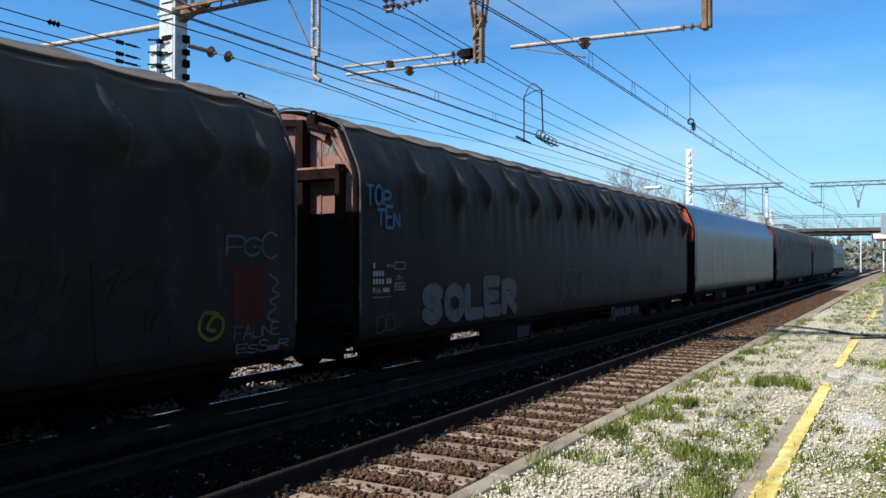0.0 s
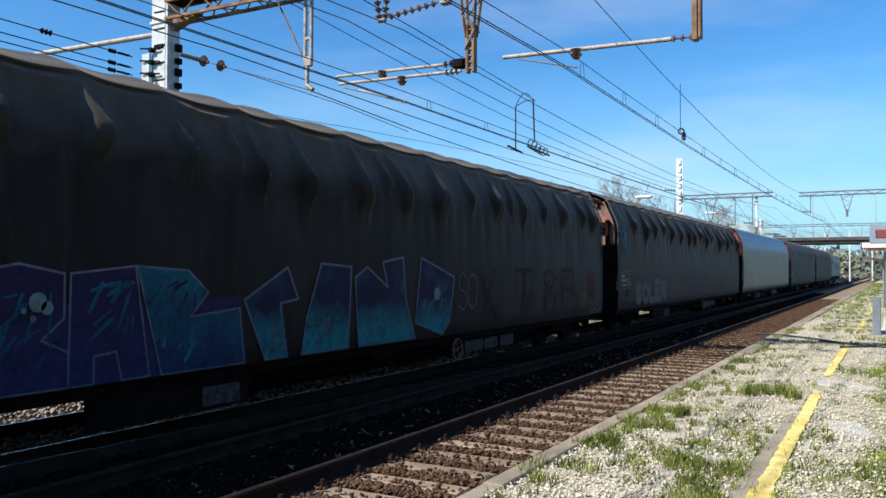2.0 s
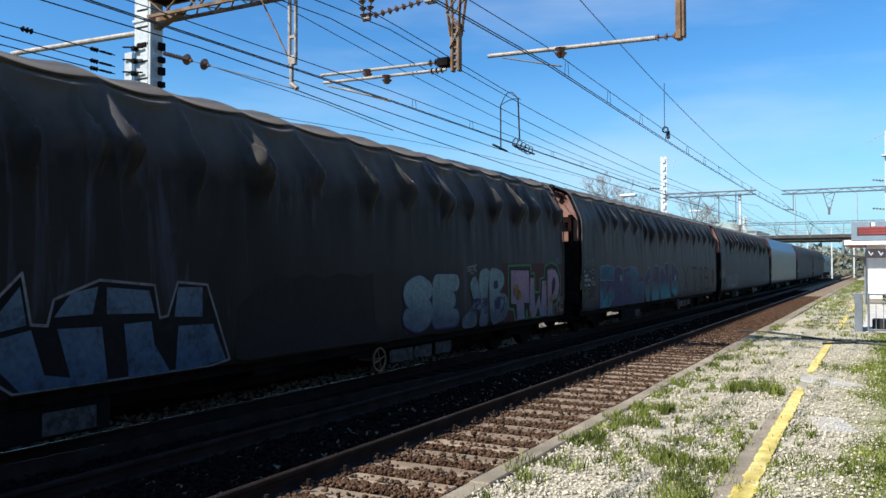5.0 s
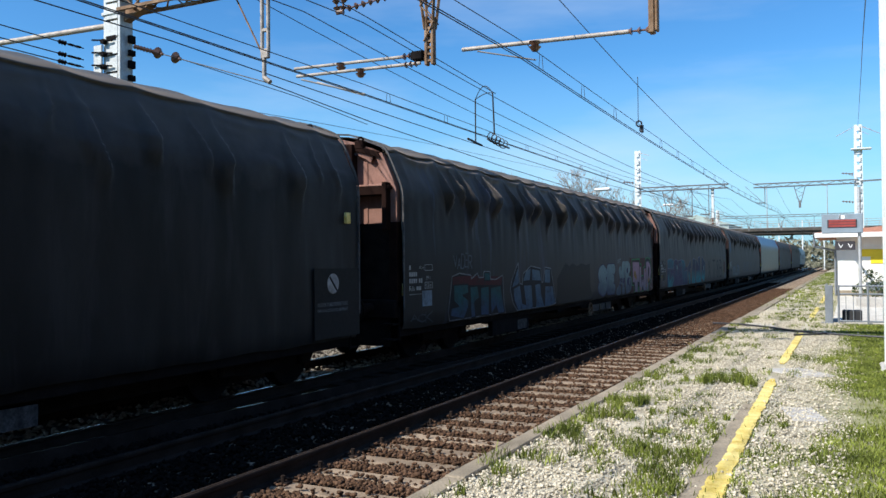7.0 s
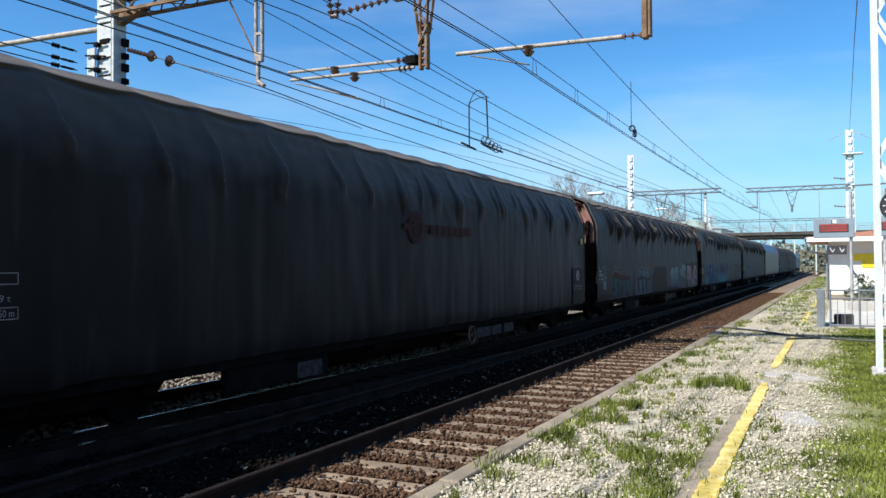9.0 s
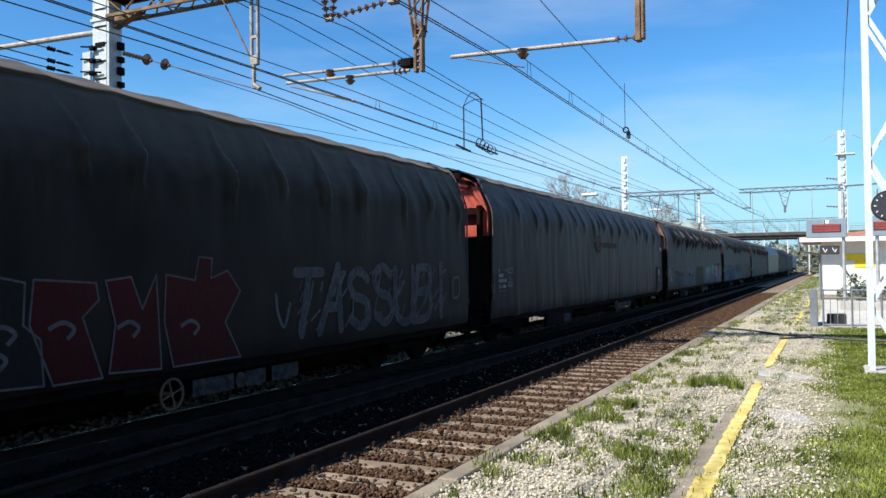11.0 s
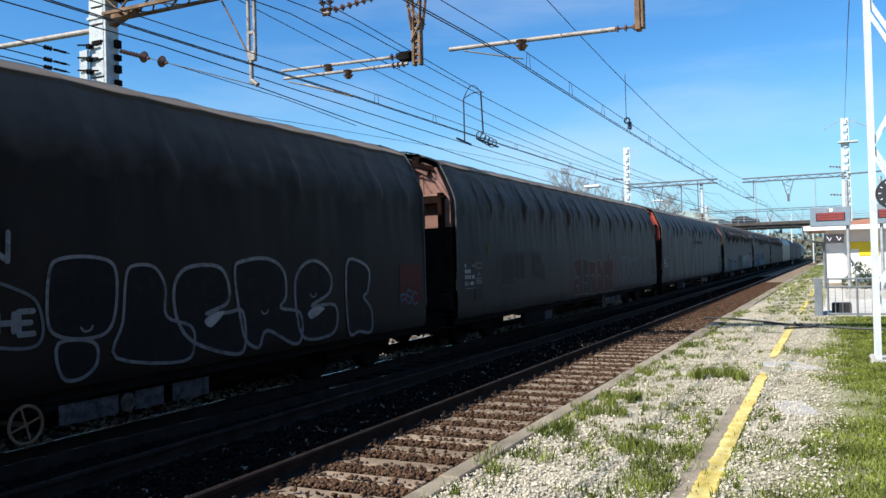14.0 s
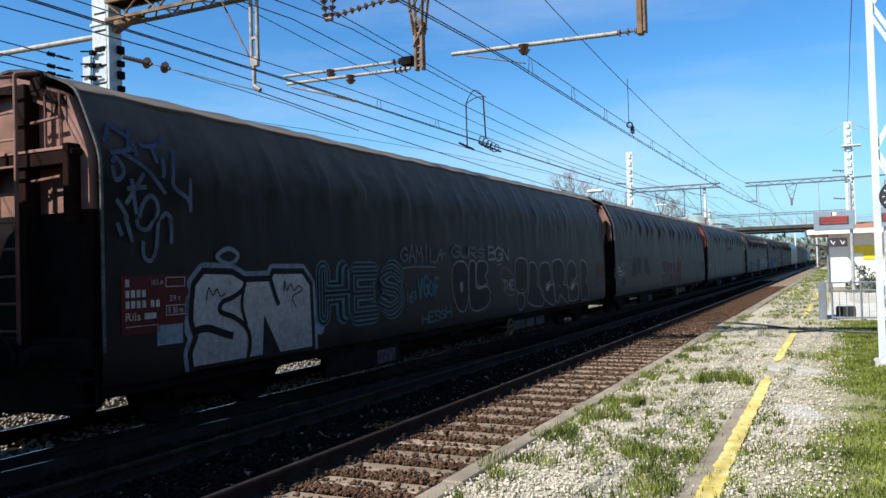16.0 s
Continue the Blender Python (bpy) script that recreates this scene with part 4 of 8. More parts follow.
def paint(name, low, high=None, z0=0.6, z1=1.9, rough=0.6, worn=0.45):
    """Spray paint that fades from one colour to another up the side, uneven and dusty."""
    m = bpy.data.materials.new(name)
    m.use_nodes = True
    n, l = m.node_tree.nodes, m.node_tree.links
    b = n["Principled BSDF"]
    b.inputs["Roughness"].default_value = rough
    b.inputs["Specular IOR Level"].default_value = 0.1
    tc, sep, mr = n.new("ShaderNodeTexCoord"), n.new("ShaderNodeSeparateXYZ"), n.new("ShaderNodeMapRange")
    nz = n.new("ShaderNodeTexNoise")
    nz.inputs["Scale"].default_value, nz.inputs["Detail"].default_value = 2.2, 6
    l.new(tc.outputs["Object"], nz.inputs["Vector"])
    l.new(tc.outputs["Object"], sep.inputs[0])
    mr.inputs["From Min"].default_value, mr.inputs["From Max"].default_value = z0, z1
    l.new(sep.outputs["Z"], mr.inputs["Value"])
    add = n.new("ShaderNodeMath")
    add.operation = "MULTIPLY_ADD"
    add.inputs[1].default_value, add.inputs[2].default_value = 1.3, -0.65
    l.new(nz.outputs["Fac"], add.inputs[0])
    sm = n.new("ShaderNodeMath")
    sm.operation, sm.use_clamp = "ADD", True
    l.new(mr.outputs[0], sm.inputs[0])
    l.new(add.outputs[0], sm.inputs[1])
    mix = n.new("ShaderNodeMixRGB")
    mix.inputs[1].default_value, mix.inputs[2].default_value = (*low, 1), (*(high or [c * 0.75 for c in low]), 1)
    l.new(sm.outputs[0], mix.inputs[0])
    n2 = n.new("ShaderNodeTexNoise")
    n2.inputs["Scale"].default_value, n2.inputs["Detail"].default_value = 14, 5
    l.new(tc.outputs["Object"], n2.inputs["Vector"])
    ov = n.new("ShaderNodeMixRGB")
    ov.blend_type, ov.inputs[0].default_value = "OVERLAY", 0.45
    l.new(mix.outputs[0], ov.inputs[1])
    l.new(n2.outputs["Fac"], ov.inputs[2])
    n3, mr3, bare = n.new("ShaderNodeTexNoise"), n.new("ShaderNodeMapRange"), n.new("ShaderNodeMixRGB")
    n3.inputs["Scale"].default_value, n3.inputs["Detail"].default_value, n3.inputs["Roughness"].default_value = 5.0, 9, 0.7
    l.new(tc.outputs["Object"], n3.inputs["Vector"])
    mr3.inputs["From Min"].default_value, mr3.inputs["From Max"].default_value, mr3.inputs["To Max"].default_value = 0.5, 0.72, min(1.0, 2 * worn)
    l.new(n3.outputs["Fac"], mr3.inputs["Value"])
    l.new(mr3.outputs[0], bare.inputs[0])
    l.new(ov.outputs[0], bare.inputs[1])
    bare.inputs[2].default_value = (0.019, 0.0175, 0.017, 1)   # the cloth shows where the paint has worn off
    l.new(bare.outputs[0], b.inputs["Base Color"])
    return m


PA = {"white": paint("stencil_white", (0.44, 0.43, 0.42), worn=0.3),
      "pale": paint("pale_spray", (0.26, 0.28, 0.30), (0.17, 0.18, 0.19)),
      "dull": paint("dull_grey_spray", (0.13, 0.135, 0.145), (0.10, 0.104, 0.11), worn=0.4),
      "faint": paint("worn_pale_spray", (0.055, 0.06, 0.068), (0.035, 0.037, 0.042)),
      "line": paint("pale_blue_line", (0.12, 0.135, 0.15), (0.10, 0.11, 0.12), worn=0.45),
      "lineb": paint("thin_pale_line", (0.08, 0.13, 0.17), (0.16, 0.17, 0.22), worn=0.35),
      "tagsky": paint("sky_blue_spray", (0.05, 0.16, 0.28), (0.05, 0.14, 0.26)),
      "chalk": paint("chalk_line", (0.15, 0.155, 0.16), (0.20, 0.205, 0.21), worn=0.45),
      "ghost": paint("worn_bluish_spray", (0.075, 0.08, 0.095), (0.085, 0.09, 0.105), worn=0.5),
      "sky": paint("powder_blue_fill", (0.045, 0.09, 0.15), (0.10, 0.15, 0.19), 0.7, 1.7),
      "wine": paint("wine_red_band", (0.075, 0.010, 0.012)),
      "tagblue": paint("grey_blue_spray", (0.10, 0.12, 0.16), (0.045, 0.06, 0.10), 2.2, 3.4),
      "black": paint("black_spray", (0.008, 0.008, 0.010), (0.006, 0.006, 0.008)),
      "navy": paint("navy_to_turquoise", (0.014, 0.21, 0.25), (0.018, 0.018, 0.055), 0.85, 1.35),
      "deep": paint("deep_blue", (0.016, 0.035, 0.10), (0.012, 0.13, 0.17), 0.7, 1.9),
      "violet": paint("violet_grey", (0.026, 0.028, 0.10), (0.026, 0.02, 0.06), 0.8, 1.7),
      "lilac": paint("lilac_fill", (0.17, 0.165, 0.22), (0.30, 0.19, 0.25), 0.7, 1.5, worn=0.12),
      "red": paint("dark_red_spray", (0.046, 0.009, 0.010), (0.06, 0.010, 0.011)),
      "green": paint("green_outline", (0.035, 0.22, 0.075), worn=0.15),
      "aqua": paint("pale_turquoise", (0.06, 0.085, 0.12), (0.17, 0.25, 0.25), 0.75, 1.5, worn=0.2),
      "blueline": paint("dull_blue_line", (0.042, 0.105, 0.15), (0.042, 0.10, 0.135), worn=0.4),
      "silver": paint("chalk_white_fill", (0.27, 0.262, 0.25), (0.36, 0.355, 0.345), 0.6, 1.8, worn=0.2),
      "halo": paint("pale_blue_halo", (0.20, 0.25, 0.30)),
      "teal": paint("teal_to_blue", (0.028, 0.055, 0.12), (0.012, 0.075, 0.080), 0.65, 1.15),
      "yellow": paint("dull_yellow_spray", (0.16, 0.14, 0.012)),
      "maroon": paint("maroon_panel", (0.075, 0.012, 0.012), (0.07, 0.012, 0.011), worn=0.25),
      "plate": paint("dark_plate", (0.020, 0.020, 0.021)),
      "tealine": paint("teal_line", (0.06, 0.125, 0.155), (0.055, 0.11, 0.14), worn=0.4),
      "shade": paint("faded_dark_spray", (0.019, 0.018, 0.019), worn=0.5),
      "orange": paint("ochre_spray", (0.30, 0.16, 0.04)),
      "dim": paint("dim_plate", (0.035, 0.03, 0.032)),
      "emblem": paint("faded_red_print", (0.055, 0.010, 0.010), worn=0.3)}


GLYPHS = {}


def glyphs(text, fat=0.0, shear=0.0):
    """The outline of some text as vertices in a unit square and triangles."""
    if (text, fat, shear) in GLYPHS:
        return GLYPHS[text, fat, shear]
    cu = bpy.data.curves.new("text", "FONT")
    cu.body, cu.offset, cu.shear, cu.resolution_u = text, fat, shear, 3
    ob = new("text", cu)
    dg = bpy.context.evaluated_depsgraph_get()
    me = bpy.data.meshes.new_from_object(ob.evaluated_get(dg))
    v = np.array([p.co[:2] for p in me.vertices])
    f = [tuple(p.vertices) for p in me.polygons]
    bpy.data.objects.remove(ob)
    bpy.data.curves.remove(cu)
    bpy.data.meshes.remove(me)
    GLYPHS[text, fat, shear] = v, f
    return v, f


def word(w, text, box4, colour, off=0.008, fat=0.0, shear=0.0, tilt=0.0, name="lettering", label="", mirror=False):
    """Text that fills a rectangle of the side: y0, y1 along the wagon, z0, z1 up it."""
    y0, y1, z0, z1 = box4
    v, f = glyphs(text, fat, shear)
    a, b = v.min(0), v.max(0)
    q = (v - a) / (b - a)
    if mirror:
        q[:, 0] = 1 - q[:, 0]
    y = y0 + q[:, 0] * (y1 - y0)
    z = z0 + q[:, 1] * (z1 - z0) + tilt * (q[:, 0] - 0.5)
    z = np.clip(z, 0.63, 3.12)
    return add_mesh(name, np.stack([np.full(len(y), SIDE + 0.4 * off), y, z], 1), f, PA[colour], w, label)


SKELETON = {
    "A": [[(0, 0), (.5, 1), (1, 0)], [(.2, .36), (.8, .36)]], "B": [[(0, 0), (0, 1)], [(0, 1), (.8, .97), (.85, .6), (0, .53)], [(0, .53), (.95, .5), (1, .06), (0, 0)]],
    "C": [[(1, .85), (.55, 1), (.05, .75), (.05, .25), (.55, 0), (1, .15)]], "D": [[(0, 0), (0, 1)], [(0, 1), (.75, .95), (1, .5), (.75, .05), (0, 0)]],
    "E": [[(1, 1), (0, 1), (0, 0), (1, 0)], [(0, .5), (.8, .5)]], "G": [[(1, .85), (.5, 1), (.02, .7), (.02, .25), (.5, 0), (1, .2), (1, .48), (.6, .48)]],
    "H": [[(0, 0), (0, 1)], [(1, 0), (1, 1)], [(0, .5), (1, .5)]], "I": [[(.5, 0), (.5, 1)]], "K": [[(0, 0), (0, 1)], [(1, 1), (.1, .5), (1, 0)]], "L": [[(0, 1), (0, 0), (1, 0)]],
    "M": [[(0, 0), (.08, 1), (.5, .4), (.92, 1), (1, 0)]], "N": [[(0, 0), (0, 1), (1, 0), (1, 1)]], "O": [[(.5, 1), (.05, .78), (.05, .22), (.5, 0), (.95, .22), (.95, .78), (.5, 1)]],
    "P": [[(0, 0), (0, 1)], [(0, 1), (.95, .95), (.95, .5), (0, .42)]], "R": [[(0, 0), (0, 1)], [(0, 1), (.9, .95), (.9, .55), (0, .48)], [(.35, .48), (1, 0)]],
    "S": [[(.98, .84), (.55, 1), (.05, .82), (.25, .56), (.8, .45), (.95, .18), (.5, 0), (0, .15)]], "T": [[(0, 1), (1, 1)], [(.5, 1), (.5, 0)]], "U": [[(0, 1), (.02, .2), (.5, 0), (.98, .2), (1, 1)]],
    "V": [[(0, 1), (.5, 0), (1, 1)]], "W": [[(0, 1), (.22, 0), (.5, .7), (.78, 0), (1, 1)]], "X": [[(0, 1), (1, 0)], [(1, 1), (0, 0)]], "F": [[(0, 0), (0, 1), (1, 1)], [(0, .52), (.7, .52)]],
    "Y": [[(0, 1), (.5, .5), (1, 1)], [(.5, .5), (.5, 0)]], "8": [[(.5, 1), (.1, .8), (.85, .3), (.5, 0), (.12, .3), (.9, .8), (.5, 1)]]}
ROUND = set("BCDGOPRSU8")


def ribbon(pts, width, off, count):
    """Quads along a line, with round ends and joints, each a hair above the last."""
    V, Fs = [], []
    for i in range(len(pts) - 1):
        a, b = np.array(pts[i]), np.array(pts[i + 1])
        d = b - a
        nn = np.array([-d[1], d[0]]) / (np.hypot(*d) + 1e-9) * width / 2
        k, o = len(V), off + 0.00003 * count
        V += [(*(a + nn), o), (*(a - nn), o), (*(b - nn), o), (*(b + nn), o)]
        Fs.append((k, k + 1, k + 2, k + 3))
        count += 1
    for p in pts:
        k, o = len(V), off + 0.00003 * count
        V += [(p[0] + width / 2 * math.cos(t), p[1] + width / 2 * math.sin(t), o) for t in np.arange(10) * math.pi / 5]
        Fs.append(tuple(range(k, k + 10)))
        count += 1
    return V, Fs, count


def smooth_line(pts, n=6):
    P = [np.array(p, float) for p in pts]
    Q = []
    for i in range(len(P) - 1):
        a, b, c, d = P[max(0, i - 1)], P[i], P[i + 1], P[min(len(P) - 1, i + 2)]
        for t in np.linspace(0, 1, n)[:-1]:
            Q.append(0.5 * (2 * b + (c - a) * t + (2 * a - 5 * b + 4 * c - d) * t * t + (3 * b - a - 3 * c + d) * t ** 3))
    return Q + [P[-1]]


def blocks(w, text, box4, fill, edge, seed, weight=0.2, rim=0.03, halo=None, label="", lean=0.10, inner=None, off=0.019):
    """Hand-drawn fat letters, each in its own cell, with outlines behind."""
    rng = random.Random(seed)
    y0, y1, z0, z1 = box4
    n = len(text)
    cell = (y1 - y0) / n
    layers = [(edge, 2 * rim, 0.010), (fill, 0.0, off)]
    if halo:
        layers.insert(0, (halo, 4.5 * rim, 0.0025))
    if inner:
        layers.append((inner, -0.7 * weight, 0.028))
    lines = []
    for i, ch in enumerate(text):
        wd = (cell - weight) * rng.uniform(0.92, 1.04)
        a = y0 + cell * i + weight / 2 + rng.uniform(-0.03, 0.03) * cell
        b0, b1, ln = z0 + weight / 2 + rng.uniform(-0.02, 0.05), z1 - weight / 2 + rng.uniform(-0.08, 0.05), rng.uniform(-lean, lean)
        for st in SKELETON[ch]:
            q = smooth_line(st) if ch in ROUND and len(st) > 2 else [np.array(p, float) for p in st]
            lines.append([(i, a + p[0] * wd + ln * (p[1] - 0.5) * (b1 - b0), b0 + p[1] * (b1 - b0)) for p in q])
    for colour, extra, off in layers:
        if colour is None:
            continue
        for i in range(n):
            V, Fs, count = [], [], 40 * (i % 2)
            for ln in lines:
                if ln[0][0] != i:
                    continue
                v, f, count = ribbon([p[1:] for p in ln], weight + extra, off, count)
                k = len(V)
                V += [(SIDE + 0.4 * o, p, min(3.1, max(0.625, r))) for p, r, o in v]
                Fs += [tuple(k + t for t in q) for q in f]
            add_mesh("graffiti_letter", V, Fs, PA[colour], w, label)


def shape(w, pts, fill, edge=None, rim=0.03, off=0.012, label="", name="graffiti_letter"):
    """A sprayed patch with corners, and the line drawn round it."""
    P = [(y, max(0.632, z)) for y, z in pts]
    tri = tessellate_polygon([[Vector((y, z, 0)) for y, z in P]])
    ob = add_mesh(name, [(SIDE + 0.4 * off, y, z) for y, z in P], tri, PA[fill], w, label)
    if edge:
        v, f, k = ribbon(P + P[:1], rim, off + 0.003, 0)
        add_mesh("graffiti_outline", [(SIDE + 0.4 * o, y, max(0.631, z)) for y, z, o in v], f, PA[edge], ob)
    return ob


def rounded(pts, n=4):
    """A closed outline drawn smoothly through its corners."""
    P = [np.array(p, float) for p in pts]
    k, Q = len(P), []
    for i in range(k):
        a, b, c, d = P[i - 1], P[i], P[(i + 1) % k], P[(i + 2) % k]
        for t in np.arange(n) / n:
            Q.append(tuple(0.5 * (2 * b + (c - a) * t + (2 * a - 5 * b + 4 * c - d) * t * t + (3 * b - a - 3 * c + d) * t ** 3)))
    return Q


def hatch(w, y0, y1, z0, z1, colour, n, seed, label="quick sprayed filling strokes"):
    """Strokes of the can that fill a letter."""
    rng = random.Random(seed)
    V, Fs, count = [], [], 0
    for i in range(n):
        y, z = rng.uniform(y0, y1), rng.uniform(z0, z1)
        a, ln = rng.uniform(0.5, 1.4), rng.uniform(0.12, 0.38)
        p = [(y, z), (min(y1, y + ln * math.cos(a)), min(z1, z + ln * math.sin(a)))]
        v, f, count = ribbon(p, rng.uniform(0.02, 0.05), 0.0, count)
        k = len(V)
        V += [(SIDE + 0.0078 + 0.4 * o, q, max(0.635, r)) for q, r, o in v]
        Fs += [tuple(k + t for t in q) for q in f]
    tagged(add_mesh("spray_filling", V, Fs, PA[colour], w, label), kind="stuff")


def tag(w, text, box4, colour, seed, weight=0.035, label=""):
    """A name written with one thin stroke."""
    blocks(w, text, box4, colour, None, seed, weight, 0.0, label=label, lean=0.06)


def panel(w, y0, y1, z0, z1, colour, off=0.004, name="marking_panel", label=""):
    return part(name, box((SIDE - 0.002, y0, z0), (SIDE + 0.4 * off, y1, z1)), PA[colour], w, label)


def scrawl(w, pts, colour, width=0.03, off=0.009, label="", name="spray_tag"):
    """A stroke of a spray can through the given places on the side."""
    V, Fs = [], []
    P = [np.array(p, float) for p in pts]
    Q = []
    for i in range(len(P) - 1):                              # round the corners
        a, b, c, d = P[max(0, i - 1)], P[i], P[i + 1], P[min(len(P) - 1, i + 2)]
        for t in np.linspace(0, 1, 7)[:-1]:
            Q.append(0.5 * (2 * b + (c - a) * t + (2 * a - 5 * b + 4 * c - d) * t * t + (3 * b - a - 3 * c + d) * t ** 3))
    Q.append(P[-1])
    for i, q in enumerate(Q):
        d = Q[min(i + 1, len(Q) - 1)] - Q[max(i - 1, 0)]
        nrm = np.array([-d[1], d[0]]) / (np.hypot(*d) + 1e-9) * width / 2
        for s in (1, -1):
            y, z = q + s * nrm
            x = SIDE if z < 3.08 else SIDE - (z - 3.08) * 0.415
            V.append((x + 0.4 * off + (0.035 if z > 2.5 else 0.0) + 0.00015 * i, y, max(0.63, z)))
    for i in range(len(Q) - 1):
        Fs.append((2 * i, 2 * i + 1, 2 * i + 3, 2 * i + 2))
    return add_mesh(name, V, Fs, PA[colour], w, label)


def data_table(w, y0, z1, back=None, seed=0):
    """The stencilled table at the rear of each wagon; the running number stays as plain bars."""
    if back:
        panel(w, y0 - 0.06, y0 + 1.0, z1 - 0.64, z1 + 0.04, back)
    for i, (wd, h) in enumerate(((0.11, 0.085), (0.42, 0.085), (0.50, 0.085))):
        z = z1 - 0.125 * i
        x = y0
        for k in range(1 if i == 0 else 4 if i == 1 else 6):
            part("number_bar", box((SIDE + 0.004, x, z - h), (SIDE + 0.008, x + 0.055, z)), PA["white"], w)
            x += 0.082 if not (i == 2 and k == 3) else 0.13
    word(w, "Rils", (y0, y0 + 0.22, z1 - 0.48, z1 - 0.385), "white", 0.008)
    part("number_bar", box((SIDE + 0.004, y0 + 0.28, z1 - 0.47), (SIDE + 0.008, y0 + 0.46, z1 - 0.40)), PA["white"], w)
    word(w, "18.5 m", (y0 + 0.40, y0 + 0.58, z1 - 0.07, z1 - 0.01), "white", 0.008)
    word(w, "29 t", (y0 + 0.68, y0 + 0.86, z1 - 0.275, z1 - 0.205), "white", 0.008)
    word(w, "R 50 m", (y0 + 0.66, y0 + 0.90, z1 - 0.425, z1 - 0.35), "white", 0.008)
    for zz, h in ((z1 - 0.10, 0.11), (z1 - 0.445, 0.115)):
        bm = bmesh.new()
        for a in (0, h):
            add_box(bm, (SIDE + 0.004, y0 + 0.62, zz + a - 0.005), (SIDE + 0.008, y0 + 0.94, zz + a + 0.005))
        for a in (0.62, 0.935):
            add_box(bm, (SIDE + 0.004, y0 + a, zz), (SIDE + 0.008, y0 + a + 0.008, zz + h))
        part("table_frame", bm, PA["white"], w)
    part("table_rule", box((SIDE + 0.004, y0, z1 - 0.55), (SIDE + 0.008, y0 + 0.5, z1 - 0.542)), PA["white"], w)


W = WAGONS
# fourth wagon
tag(W[4], "TOP", (-21.1, -20.4, 2.70, 3.02), "tagsky", 51, 0.05, "blue sprayed tag")
tag(W[4], "TEN", (-20.8, -20.1, 2.36, 2.70), "tagsky", 52, 0.05, "blue sprayed tag")
data_table(W[4], -20.9, 1.80)
panel(W[4], -20.4, -20.0, 0.98, 1.22, "plate", 0.01)
tag(W[4], "DDA", (-20.82, -19.97, 0.66, 0.95), "faint", 53, 0.03, "faint sprayed tag")
blocks(W[4], "SOLER", (-19.45, -15.45, 0.66, 1.50), "dull", "plate", 1, 0.24, 0.012, label="pale grey block letters")
for k, (a, b) in enumerate(((-13.2, -11.2), (-10.9, -8.8), (-8.4, -6.6), (-5.8, -3.4))):
    GHOST = "worn pale bluish sprayed strokes"
    hatch(W[4], a + 0.1, b - 0.15, 0.78, 1.65, "ghost" if k < 3 else "faint", 34, 100 + k, GHOST)
    hatch(W[4], a + 0.1, b - 0.15, 0.8, 1.65, "line" if k < 3 else "dull", 14, 120 + k, GHOST)
# fifth wagon
tag(W[5], "PGC", (-1.34, -0.40, 1.87, 2.18), "tealine", 54, 0.03, "pale sprayed tag")
panel(W[5], -1.22, -0.68, 1.06, 1.74, "maroon", label="dark red marking panel")
scrawl(W[5], ((-0.55, 1.66), (-0.38, 1.55), (-0.5, 1.45), (-0.36, 1.38), (-0.55, 1.30), (-0.42, 1.22), (-0.6, 1.10), (-0.40, 1.02)), "line", 0.028)
tag(W[5], "FAUNE", (-1.21, -0.34, 0.83, 1.0), "line", 55, 0.02)
tag(W[5], "ESSER", (-1.17, -0.17, 0.65, 0.80), "line", 56, 0.022)
scrawl(W[5], ((-1.45, 1.18), (-1.7, 1.2), (-1.78, 1.0), (-1.6, 0.88), (-1.42, 0.95), (-1.4, 1.12), (-1.55, 1.15), (-1.65, 1.02), (-1.5, 0.98)), "yellow", 0.05, label="dull yellow round tag")
for k, (a, b, t) in enumerate(((-7.8, -6.9, "X"), (-6.0, -4.9, "T"), (-4.5, -3.4, "8"), (-3.2, -2.1, "B"))):
    blocks(W[5], t, (a, b, 0.74, 1.86), "shade", None, 31, 0.10, 0.0, label="faded dark letter", off=0.004)
    hatch(W[5], a + 0.1, b - 0.1, 0.8, 1.75, "shade", 10, 180 + k, "faded dark spray strokes")
tag(W[5], "SO", (-8.7, -7.9, 1.05, 1.75), "dull", 32, 0.03, "thin pale sprayed letters")
PIECE = "dark navy and turquoise sprayed letter with a pale outline"
shape(W[5], ((-19.75, 0.6), (-19.7, 1.5), (-14.6, 1.5), (-14.5, 0.6)), "violet", None, off=0.004, label="dark blue sprayed ground", name="graffiti_ground")
shape(W[5], ((-19.62, 1.86), (-18.9, 1.92), (-18.2, 1.85), (-18.25, 1.44), (-19.61, 1.48)), "deep", "lineb", 0.03, 0.010, PIECE)
shape(W[5], ((-19.6, 1.46), (-19.0, 1.44), (-19.05, 0.97), (-18.45, 1.25), (-18.15, 0.96), (-18.6, 0.63), (-19.6, 0.63)), "navy", "lineb", 0.025, 0.014, PIECE)
shape(W[5], ((-18.17, 1.8), (-17.65, 1.9), (-17.15, 1.8), (-17.15, 1.35), (-17.4, 1.14), (-17.1, 1.0), (-17.1, 0.64), (-18.15, 0.64)), "violet", "lineb", 0.025, 0.010, PIECE)
shape(W[5], ((-17.08, 1.8), (-16.27, 1.88), (-16.07, 0.65), (-16.44, 0.64), (-16.52, 0.96), (-16.8, 0.93), (-16.8, 0.64), (-17.1, 0.64)), "violet", "lineb", 0.025, 0.014, PIECE)
shape(W[5], ((-16.25, 1.88), (-15.5, 1.83), (-15.18, 1.56), (-15.47, 1.28), (-14.64, 1.35), (-14.55, 0.64), (-15.9, 0.64)), "deep", "lineb", 0.025, 0.018, PIECE)
